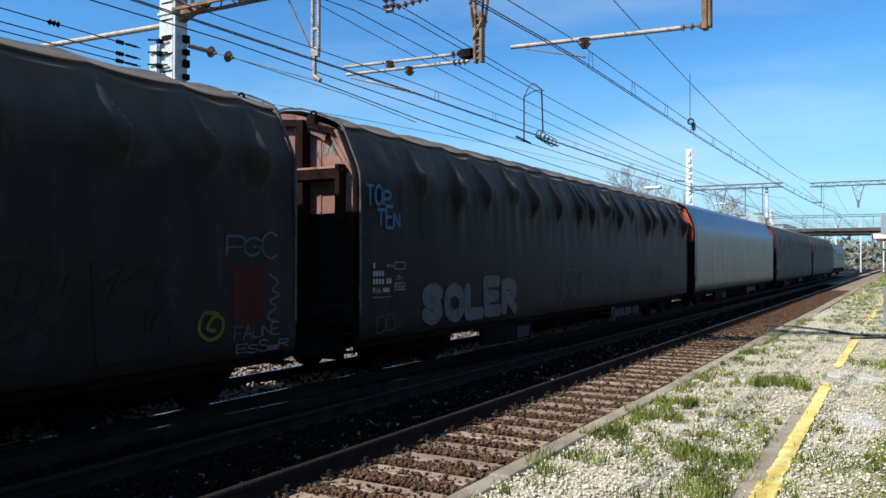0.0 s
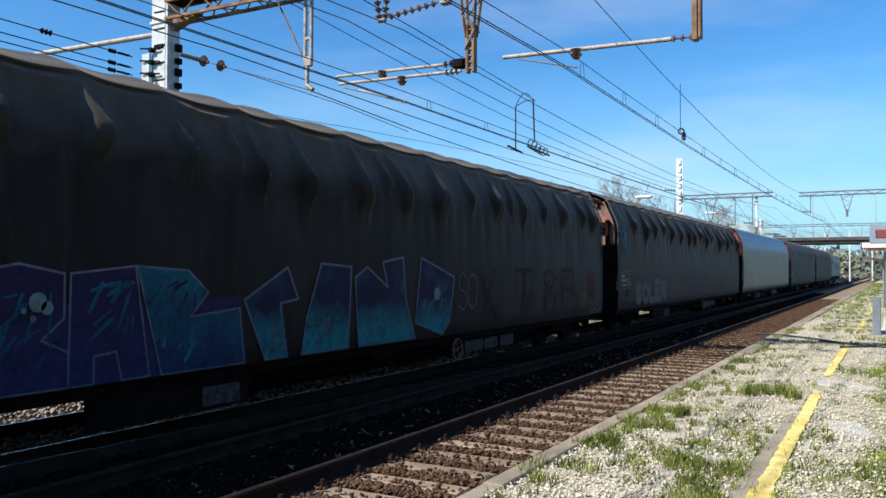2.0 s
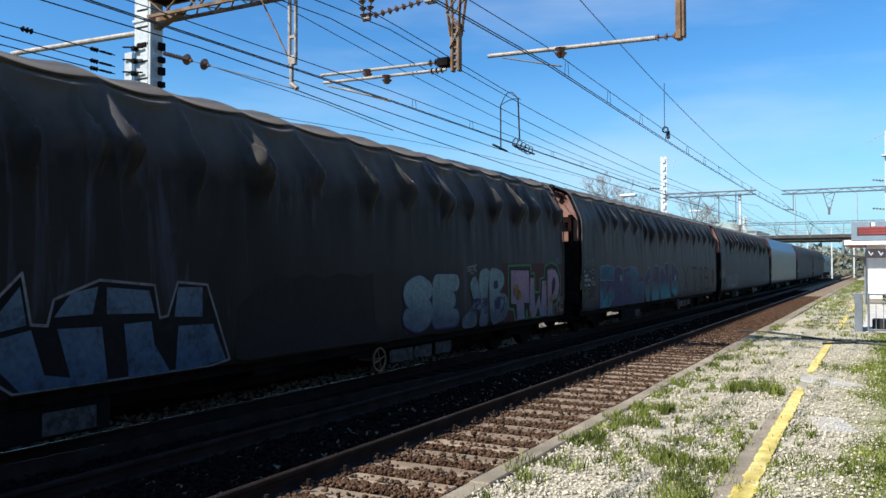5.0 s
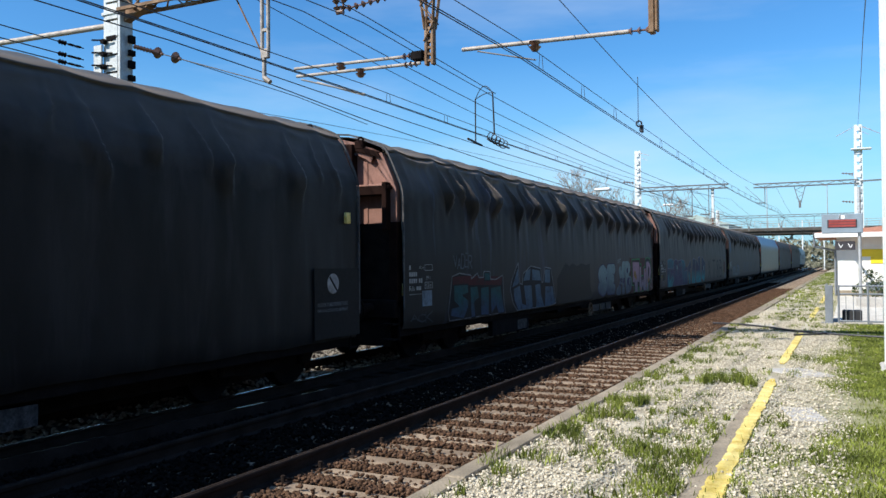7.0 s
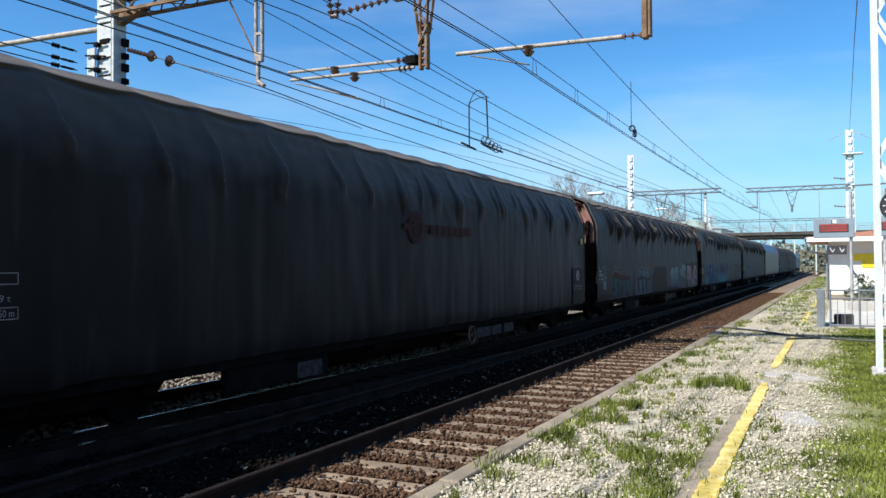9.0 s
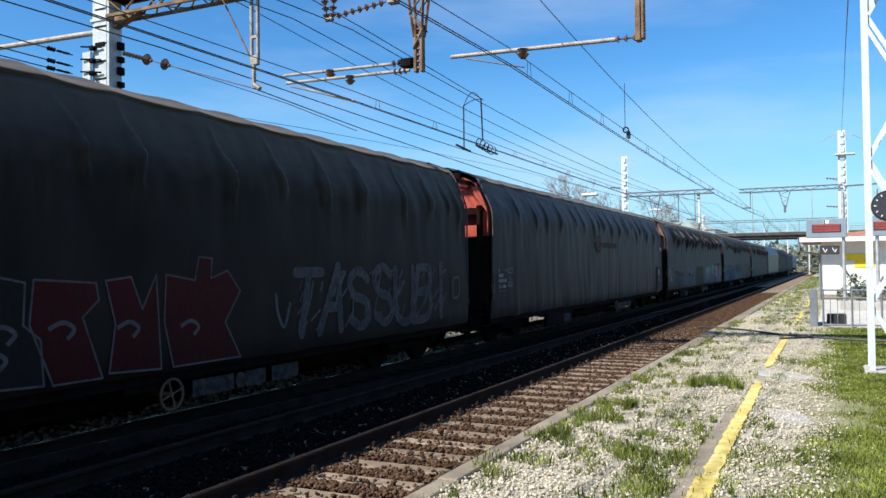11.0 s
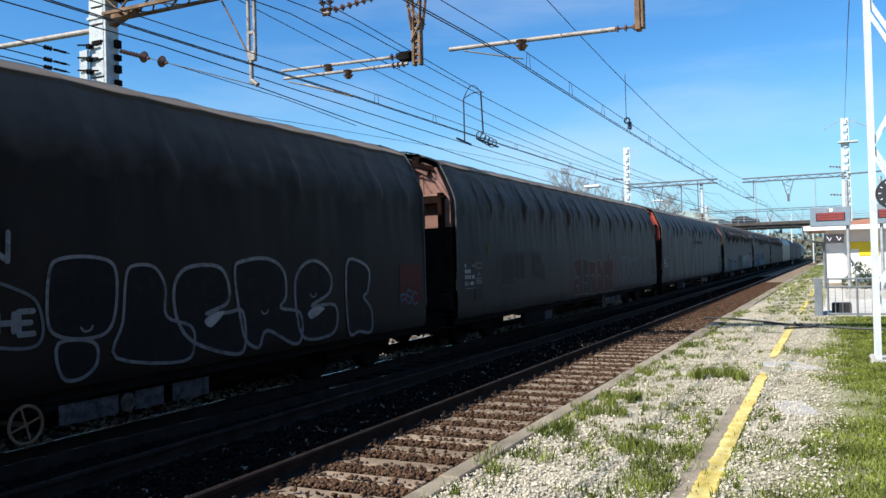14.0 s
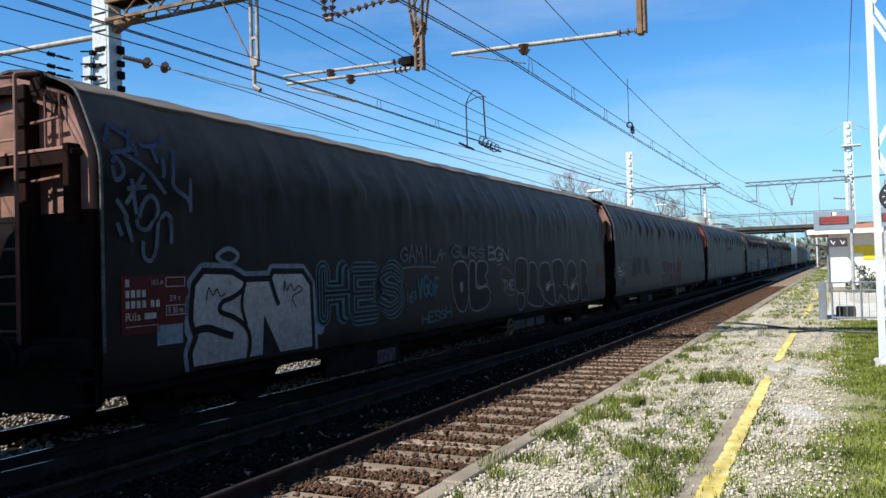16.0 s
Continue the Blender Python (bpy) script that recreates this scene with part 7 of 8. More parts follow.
part("hanger_rod", add_rod(bmesh.new(), (-5.24, 22.9, 5.7), (-5.24, 22.9, 7.0), 0.010, 6), M["wire"], cj)
part("coil", add_ring(bmesh.new(), (-5.22, 22.9, 5.68), (0.4, -1, 0), 0.075, 0.022, 18, 6), M["wire"], cj)
part("clamp", box((-5.21, 22.95, 5.45), (-5.13, 23.1, 5.66), 0.01), M["wire"], cj)
far_gantry(-15.65, 68.0, -8.5, 10.98, 7.72, ((-13.2, 5.2, "v"), (-11.3, 5.3, "i"), (-10.0, 5.4, "i")), "pale catenary mast with a beam and hanging insulators")
far_gantry(0.78, 75.0, -7.3, 12.85, 8.2, ((-3.65, 6.2, "v"), (-6.4, 6.6, "i")), "tall white catenary mast beside the platform with a beam", wide=0.34, foot=1.6)
far_gantry(-18.0, 131.0, 2.0, 9.5, 8.3, ((-13.5, 6.2, "v"), (-9.0, 6.2, "v"), (-4.5, 6.4, "i")), "distant catenary portal near the bridge")
wm = empty("mast_platform")
tagged(wm, "white maintenance shelf high on the catenary mast", "mast fitting")
part("shelf", box((0.25, 74.6, 10.78), (1.75, 75.4, 10.9), 0.02), M["white_steel"], wm)
part("rail", add_bar(bmesh.new(), (0.9, 74.9, 8.2), (3.5, 74.9, 8.27), 0.12), M["dark_galv"], wm)
for k in (-1, 1):
    part("stay", add_rod(bmesh.new(), (0.78 + 0.3 * k, 75, 12.7), (0.78 + 1.6 * k, 75, 12.0), 0.03, 6), M["galv"], wm)
wire("mast_feeder", [(0.8, 75.0, 12.8), (0.58, 40.0, 9.95), (0.50, 30.0, 9.03), (0.41, 20.0, 7.63), (0.33, 10.0, 6.6), (0.3, -10.0, 6.0)], 0.012, wm)
sp = empty("signal_post")
tagged(sp, "slim pale post with dark insulators beside the far track", "post")
part("post", add_bar(bmesh.new(), (-9.75, 68.3, 5.2), (-9.75, 68.3, 7.6), 0.28, 0.2), M["white_steel"], sp)
part("insulator", insulators(bmesh.new(), (-9.75, 68.3, 4.5), (-9.75, 68.3, 5.3), 4, 0.16), M["insulator"], sp)

# feeders that end on the mast or run past it
fd = empty("feeder_wires")
tagged(fd, "dark feeder wires with insulators strung past the mast", "overhead wire")
for x, z0, z1, r in ((-14.4, 7.18, 6.92, 0.015), (-10.5, 7.30, 6.53, 0.011)):
    wire("feeder", along(lambda y, u: (x, z1 + (z0 - z1) * u)), r, fd)
for k, (zm, zf) in enumerate(((7.12, 7.6), (6.84, 7.3), (6.66, 7.1))):
    bm = bmesh.new()
    a, b = Vector((-16.6, GANTRY - 0.6, zm)), Vector((-17.2 - 0.2 * k, -20.0, zf))
    p = lambda s: a.lerp(b, s / (b - a).length)
    add_rod(bm, a, p(0.55), 0.014, 6)
    for s in (0.10, 0.28):
        add_bar(bm, p(s), p(s + 0.15), 0.07, 0.04)
    part("tension_link", bm, M["dark_steel"], fd)
    part("tension_insulator", insulators(bmesh.new(), p(0.5), p(0.72), 3, 0.06), M["dark_steel"], fd)
    if k == 0:
        part("tension_insulator", insulators(bmesh.new(), p(2.2), p(2.5), 3, 0.07), M["dark_steel"], fd)
    wire("tension_wire", [p(0.7), p(3.0), b], 0.014, fd)
a, b = Vector((-15.6, GANTRY - 0.05, 7.19)), Vector((-11.5, GANTRY - 0.1, 5.86))
p = lambda s: a.lerp(b, s / (b - a).length)
for s, e, k, r in ((0.1, 0.85, 7, 0.06), (0.85, 1.1, 1, 0.14), (1.45, 1.7, 1, 0.14)):
    part("tension_insulator", insulators(bmesh.new(), p(s), p(e), k, r), M["insulator"], fd)
wire("tension_wire", [p(0.1), p(1.8), b], 0.014, fd)
wire("tension_wire", [p(1.8), (-12.2, 16.5, 5.98), (-11.65, 18.9, 5.60)], 0.009, fd)
wire("tension_wire", [(-9.4, 9.0, 7.45), (-9.0, 14.8, 7.0), (-8.85, 21.2, 6.58)], 0.010, fd)
wire("tension_wire", [(-20, 20, 7.35), (-20, 28, 7.76), (-20, 39, 8.2), (-20, 57, 8.7), (-19.5, 75, 8.8)], 0.010, fd)


# ---- station building, signs, fence ----
M["sign_grey"] = mat("grey_sign_steel", (0.22, 0.27, 0.31), 0.5, var=0.08, scale=3, fine=40, bump=0.03)
M["sign_dark"] = mat("dark_display_glass", (0.05, 0.045, 0.05), 0.3, var=0.1, scale=5, fine=30, bump=0)
M["sign_red"] = mat("dim_red_display", (0.30, 0.05, 0.04), 0.45, var=0.15, scale=6, fine=50, bump=0)
M["paving"] = mat("pale_paving", (0.55, 0.52, 0.46), 0.9, spec=0.2, var=0.15, scale=2, fine=40, bump=0.2)
M["white"] = mat("white_paint", (0.80, 0.80, 0.80), 0.6, var=0.05, scale=5, fine=40, bump=0)
M["yellow_sign"] = mat("yellow_panel", (0.85, 0.62, 0.02), 0.55, var=0.06, scale=4, fine=40, bump=0)
M["roof_tile"] = mat("terracotta_tile", (0.40, 0.17, 0.10), 0.85, var=0.25, scale=4, fine=40, bump=0.3)
M["fence_grey"] = mat("grey_painted_metal", (0.17, 0.19, 0.21), 0.55, var=0.15, scale=5, fine=50, bump=0.05)
M["window_glass"] = mat("dark_window_glass", (0.03, 0.035, 0.04), 0.08, var=0.1, scale=2, fine=10, bump=0)
M["shrub"] = mat("dark_shrub_leaf", (0.06, 0.085, 0.035), 0.7, var=0.3, scale=3, fine=20, bump=0, island=0.4)


def build_station():
    b = empty("station_building", -0.55, 43.5)
    tagged(b, "small white rendered station building with a tiled roof", "building")
    part("wall", box((0, 0, -0.3), (8.5, 9.0, 3.0), 0.02), M["wall_white"], b)
    part("plinth", box((-0.03, -0.03, -0.3), (8.53, 9.03, 0.35), 0.01), M["concrete"], b)
    # canopy roof with a gutter
    bm = bmesh.new()
    v = [bm.verts.new(p) for p in ((-0.9, -0.9, 2.95), (9.4, -0.9, 2.95), (9.4, 9.9, 2.95), (-0.9, 9.9, 2.95), (-0.9, -0.9, 3.1), (9.4, -0.9, 3.1), (9.4, 9.9, 3.1), (-0.9, 9.9, 3.1), (4.2, 2.5, 3.65), (4.2, 6.5, 3.65))]
    for f in ((3, 2, 1, 0), (0, 1, 5, 4), (1, 2, 6, 5), (2, 3, 7, 6), (3, 0, 4, 7), (4, 5, 8), (5, 6, 9, 8), (6, 7, 9), (7, 4, 8, 9)):
        bm.faces.new([v[i] for i in f])
    part("roof", bm, M["roof_tile"], b, "low terracotta tiled roof")
    bm = bmesh.new()
    add_box(bm, (-0.98, -0.98, 2.86), (9.5, -0.9, 3.08), 0.01)
    add_box(bm, (-0.98, -0.98, 2.86), (-0.9, 9.9, 3.08), 0.01)
    part("fascia", bm, M["white"], b)
    bm = bmesh.new()
    add_rod(bm, (-0.93, -0.85, 2.9), (-0.93, -0.85, 2.45), 0.05, 8)
    add_rod(bm, (-0.93, -0.85, 2.45), (-0.05, -0.06, 2.25), 0.05, 8)
    add_rod(bm, (-0.05, -0.06, 2.25), (-0.05, -0.06, 0.1), 0.05, 8)
    part("downpipe", bm, M["fence_grey"], b)
    bm = box((1.0, -0.03, 1.95), (2.3, -0.004, 2.3), 0.005)
    add_box(bm, (1.45, -0.03, 1.62), (2.3, -0.004, 1.949), 0.005)
    part("yellow_panel", bm, M["yellow_sign"], b, "plain stepped yellow panel on the white wall")
    d = part("door", box((4.2, -0.05, 0.05), (5.2, -0.004, 2.15), 0.01), M["fence_grey"], b, "grey painted door")
    part("door_handle", box((4.3, -0.1, 1.0), (4.42, -0.05, 1.04)), M["galv"], d)
    w = part("window", box((6.2, -0.04, 1.0), (7.4, -0.004, 2.1), 0.01), M["window_glass"], b)
    part("sill", box((6.1, -0.14, 0.92), (7.5, -0.041, 0.99), 0.008), M["concrete_pale"], w)
    s = empty("pictogram_sign", -0.16, 41.8)
    tagged(s, "small dark blue pictogram sign on a bracket", "sign")
    part("panel", box((-0.42, -0.03, 2.25), (0.42, 0.03, 2.66), 0.01), M["sign_dark"], s)
    part("bracket", box((-0.05, 0.03, 2.44), (0.05, 1.7, 2.50)), M["fence_grey"], s)
    for k in (-1, 1):
        bm = bmesh.new()
        add_bar(bm, (k * 0.2 - 0.08, -0.034, 2.56), (k * 0.2 + 0.02, -0.034, 2.36), 0.03, 0.006, (0, 1, 0))
        add_bar(bm, (k * 0.2 + 0.02, -0.034, 2.36), (k * 0.2 + 0.10, -0.034, 2.50), 0.03, 0.006, (0, 1, 0))
        part("pictogram", bm, M["white"], s)


def build_display(x0, w, y, z0, z1, poles, label):
    s = empty("departure_display", x0, y)
    tagged(s, label, "display", "departure displays")
    part("case", box((0, -0.18, z0), (w, 0.18, z1), 0.02), M["sign_grey"], s)
    part("screen", box((0.22, -0.195, z0 + 0.22), (w - 0.22, -0.181, z1 - 0.24), 0.004), M["sign_dark"], s)
    for i in range(3):
        zz = z0 + 0.26 + i * (z1 - z0 - 0.58) / 2
        part("display_line", box((0.27, -0.203, zz), (w - 0.27, -0.197, zz + 0.085)), M["sign_red"], s)
    bm = bmesh.new()
    add_box(bm, (w / 2 - 0.10, -0.19, z1 - 0.2), (w / 2 + 0.10, -0.182, z1 - 0.06))
    add_box(bm, (w / 2 - 0.11, -0.19, z1 - 0.2), (w / 2 - 0.05, -0.184, z1 - 0.05))
    part("track_plate", bm, M["white"], s, "small pale track plate")
    for p in poles:
        part("pole", add_rod(bmesh.new(), (p, 0.02, 0.0), (p, 0.02, z1 + 1.1), 0.07, 10), M["galv"], s)
    return s


def build_fence():
    f = empty("platform_fence")
    tagged(f, "low grey tubular metal fence with a solid end panel", "fence")
    part("end_panel", add_box(box((-0.62, 24.9, 0.0), (-0.42, 25.02, 1.12), 0.01), (-0.72, 24.86, 0.0), (-0.40, 25.06, 0.10), 0.01), M["fence_grey"], f, "solid grey end panel")
    part("end_side", box((-0.62, 25.02, 0.0), (-0.58, 26.6, 1.12), 0.01), M["fence_grey"], f)
    x = 0.35
    xs = [-0.28 + 0.72 * i for i in range(12)]
    for x in xs:
        part("fence_post", add_rod(bmesh.new(), (x, 25.0, 0), (x, 25.0, 1.12), 0.028, 8), M["fence_grey"], f)
    for z in (1.1, 0.88, 0.14):
        part("fence_rail", add_rod(bmesh.new(), (-0.3, 25.0, z), (xs[-1], 25.0, z), 0.024, 8), M["fence_grey"], f)
    for i in range(44):
        x = -0.28 + 0.18 * i
        part("baluster", add_rod(bmesh.new(), (x, 25.0, 0.14), (x, 25.0, 0.88), 0.008, 5), M["fence_grey"], f)
    p = part("low_wall", box((0.2, 33.5, -0.1), (9, 33.9, 0.42), 0.02), M["concrete_pale"], None)
    tagged(p, "low pale concrete wall behind the fence", "wall", kind="structure")
    pv = part("forecourt", box((-0.45, 25.1, PLAT - 0.05), (12, 43.4, PLAT + 0.012), 0.004), M["paving"], None)
    tagged(pv, "pale concrete forecourt before the station building", "paving", kind="structure")
    rng = np.random.default_rng(21)
    n = 2600
    x = rng.uniform(0.1, 8.0, n)
    c = np.stack([x, 42.6 + rng.normal(0, 0.25, n), 0.1 + rng.random(n) * (0.42 + 0.35 * np.sin(x * 2.1) ** 2 + 0.5 * (np.abs(x - 1.0) < 0.45))], 1)
    co = (c[:, None, :] + rng.normal(0, 0.06, (n, 3, 3))).reshape(-1, 3)
    tagged(fast_mesh("wall_shrubs", co, np.arange(3 * n).reshape(-1, 3), M["shrub"]), "low shrubs growing along the white wall", "shrubs", kind="stuff")
    pl = empty("planter_box", 0.05, 25.5)
    tagged(pl, "dark planter box beside the fence", "planter")
    part("tub", box((-0.25, -0.2, 0.05), (0.25, 0.2, 0.42), 0.03), M["black"], pl)


def build_clock():
    c = empty("platform_clock", 0.80, 14.5)
    tagged(c, "round dark platform clock fixed to the white mast", "clock")
    part("case", add_rod(bmesh.new(), (0, -0.05, 2.74), (0, 0.09, 2.74), 0.24, 28), M["black"], c)
    part("face", add_rod(bmesh.new(), (0, -0.062, 2.74), (0, -0.051, 2.74), 0.215, 28), M["sign_dark"], c)
    bm = bmesh.new()
    for i in range(12):
        a = i * math.pi / 6
        add_bar(bm, (0.165 * math.sin(a), -0.068, 2.74 + 0.165 * math.cos(a)), (0.20 * math.sin(a), -0.068, 2.74 + 0.20 * math.cos(a)), 0.016, 0.006, (0, 1, 0))
    part("hour_marks", bm, M["white"], c)
    bm = bmesh.new()
    add_bar(bm, (0, -0.072, 2.74), (0.10, -0.072, 2.72), 0.018, 0.006, (0, 1, 0))
    add_bar(bm, (0, -0.072, 2.74), (0.15, -0.072, 2.69), 0.012, 0.006, (0, 1, 0))
    part("pointer", bm, M["white"], c)


def build_bridge():
    b = empty("road_bridge", 0, 140)
    tagged(b, "long flat concrete road bridge with railings over the tracks", "bridge")
    part("deck", box((-34, -0.2, 5.9), (45, 9, 6.55), 0.03), M["dark_concrete"], b)
    part("parapet_beam", box((-34, -0.5, 6.35), (45, -0.2, 6.85), 0.03), M["dark_concrete"], b)
    for x in (-33, -15, 1.5, 18):
        part("pier", box((x - 0.5, 1.5, -0.6), (x + 0.5, 7.5, 5.9), 0.05), M["concrete"], b)
    for y in (-0.35, 8.8):
        for z in (7.25, 7.6, 7.95):
            part("railing", add_rod(bmesh.new(), (-34, y, z), (45, y, z), 0.035, 6), M["galv"], b)
        for i in range(40):
            x = -33.5 + 2 * i
            part("railing_post", add_bar(bmesh.new(), (x, y, 6.6), (x, y, 8.0), 0.07), M["galv"], b)
    part("abutment", box((-300, -1, -0.6), (-34, 10, 6.54), 0.05), M["concrete"], b)
    part("abutment", box((45, -1, -0.6), (120, 10, 6.54), 0.05), M["concrete"], b)
    for x in (-12, -3, 8):
        s = empty("street_lamp", x, 144)
        tagged(s, "slim street lamp standing on the bridge", "street lamp", "lamps on the bridge")
        bm = bmesh.new()
        add_rod(bm, (0, 0, 6.5), (0, 0, 13.6), 0.09, 8, 0.05)
        part("pole", bm, M["galv"], s)
        part("lamp_head", add_bar(bmesh.new(), (0.05, 0, 13.55), (-1.1, 0, 13.75), 0.2, 0.1), M["galv"], s)


build_station()
build_display(-1.02, 1.55, 38.0, 2.92, 3.72, (1.42,), "grey departure display panel on a pole with dim red lines")
build_display(1.25, 1.6, 37.0, 2.92, 3.72, (0.35, 1.3), "second grey departure display panel on poles")
build_fence()
build_clock()
build_bridge()


# ---- what lies beyond: trees, lamps, hall, locomotive, car ----
M["bark"] = mat("grey_brown_bark", (0.22, 0.185, 0.155), 0.9, spec=0.1, var=0.3, scale=4, fine=30, bump=0.3)
M["twig"] = mat("bare_twig", (0.30, 0.255, 0.215), 0.9, spec=0.1, var=0.25, scale=3, fine=20, bump=0)
M["far_leaf"] = mat("spring_scrub", (0.13, 0.135, 0.085), 0.85, spec=0.1, var=0.35, scale=0.4, fine=5, bump=0, island=0.45, tint=(0.24, 0.225, 0.165))
M["hall_green"] = mat("pale_green_cladding", (0.36, 0.44, 0.40), 0.6, var=0.08, scale=1, fine=20, bump=0.05)
M["loco"] = mat("grey_locomotive_paint", (0.17, 0.19, 0.20), 0.45, var=0.1, scale=2, fine=30, bump=0.02)
M["car_paint"] = mat("dark_blue_car_paint", (0.035, 0.042, 0.055), 0.25, var=0.08, scale=2, fine=20, bump=0)


def tree_meshes(seed, height):
    """A bare tree: tapered trunk and limbs, and thin twigs."""
    rng = random.Random(seed)
    limbs, twigs = bmesh.new(), ([], [])

    def grow(p, d, ln, r, level):
        q = p + d * ln
        if level < 3:
            add_rod(limbs, p, q, r, 6, r * 0.68)
        else:
            side = d.cross(Vector((rng.uniform(-1, 1), rng.uniform(-1, 1), rng.uniform(-1, 1)))).normalized() * max(r, 0.019)
            k = len(twigs[0])
            twigs[0].extend([p - side, p + side, q])
            twigs[1].append((k, k + 1, k + 2))
        if level < 6:
            for i in range(3 if level < 5 else 4):
                t = rng.uniform(0.45, 1.0)
                v = Vector((rng.uniform(-1, 1), rng.uniform(-1, 1), rng.uniform(-0.25, 0.9)))
                grow(p.lerp(q, t), (d * 0.75 + v * 0.7).normalized(), ln * rng.uniform(0.55, 0.78), r * 0.55, level + 1)

    grow(Vector((0, 0, -0.6)), Vector((rng.uniform(-.05, .05), rng.uniform(-.05, .05), 1)), height * 0.36, height * 0.017, 0)
    return limbs, twigs


def build_trees():
    kinds = []
    for s, h in ((3, 14.0), (4, 12.5), (7, 15.0)):
        limbs, twigs = tree_meshes(s, h)
        t = empty("bare_tree")
        tagged(t, "leafless grey-brown tree behind the railway", "tree", "bare trees")
        part("trunk", limbs, M["bark"], t)
        add_mesh("crown", twigs[0], twigs[1], M["twig"], t, "crown of thin bare twigs")
        kinds.append(t)
    rng = random.Random(2)
    spots = [(-23.5, 70), (-25, 77), (-27, 84), (-24, 92), (-28, 98), (-23, 106), (-27, 113), (-30, 90), (-32, 104), (-22, 119), (-26, 126), (-31, 76), (-35, 96), (-21, 128)]
    for i, (x, y) in enumerate(spots):
        m = pose(x + rng.uniform(-1, 1), y + rng.uniform(-1, 1), -0.1, 0, 0, rng.uniform(0, 360))
        if i < 3:
            kinds[i].matrix_basis = m
        else:
            copy_thing(kinds[i % 3], m)


def scrub(name, boxes, n, size, seed, label):
    """Low growth far off: many small leaf clumps."""
    rng = np.random.default_rng(seed)
    P = []
    for x0, x1, y0, y1, h in boxes:
        k = n // len(boxes)
        x, y = rng.uniform(x0, x1, k), rng.uniform(y0, y1, k)
        top = np.array([h * (0.62 + 0.45 * noise.noise(Vector((a * 0.16, b * 0.05, seed))) + 0.22 * noise.noise(Vector((a * 0.6, b * 0.2, seed)))) for a, b in zip(x, y)])
        P.append(np.stack([x, y, -0.6 + top * rng.random(k) ** 0.6], 1))
    P = np.concatenate(P)
    k = len(P)
    tri = rng.normal(0, 1, (k, 3, 3)) * size
    co = (P[:, None, :] + tri).reshape(-1, 3)
    tagged(fast_mesh(name, co, np.arange(3 * k).reshape(-1, 3), M["far_leaf"]), label, "scrub", kind="stuff")


def build_hall():
    h = empty("corrugated_hall", -24, 152)
    tagged(h, "pale green corrugated hall behind bare trees", "building")
    part("wall", box((-6, 0, -0.6), (5, 20, 8.2), 0.05), M["hall_green"], h)
    part("roof", plate([(-6.3, 8.2), (5.3, 8.2), (-0.5, 10.0)], -0.3, 20.6), M["hall_green"], h)
    part("door", box((-2, -0.06, -0.6), (1.5, -0.01, 3.4), 0.02), M["fence_grey"], h)


def build_lamp(x, y, z, label):
    s = empty("street_lamp", x, y)
    tagged(s, label, "street lamp", "lamps behind the tracks")
    part("pole", add_rod(bmesh.new(), (0, 0, -0.6), (0, 0, z), 0.08, 8, 0.05), M["galv"], s)
    part("arm", add_rod(bmesh.new(), (0, 0, z - 0.05), (1.0, -0.3, z + 0.1), 0.04, 6), M["galv"], s)
    part("lamp_head", box((0.7, -0.75, z + 0.06), (1.9, -0.2, z + 0.26), 0.06), M["white"], s)


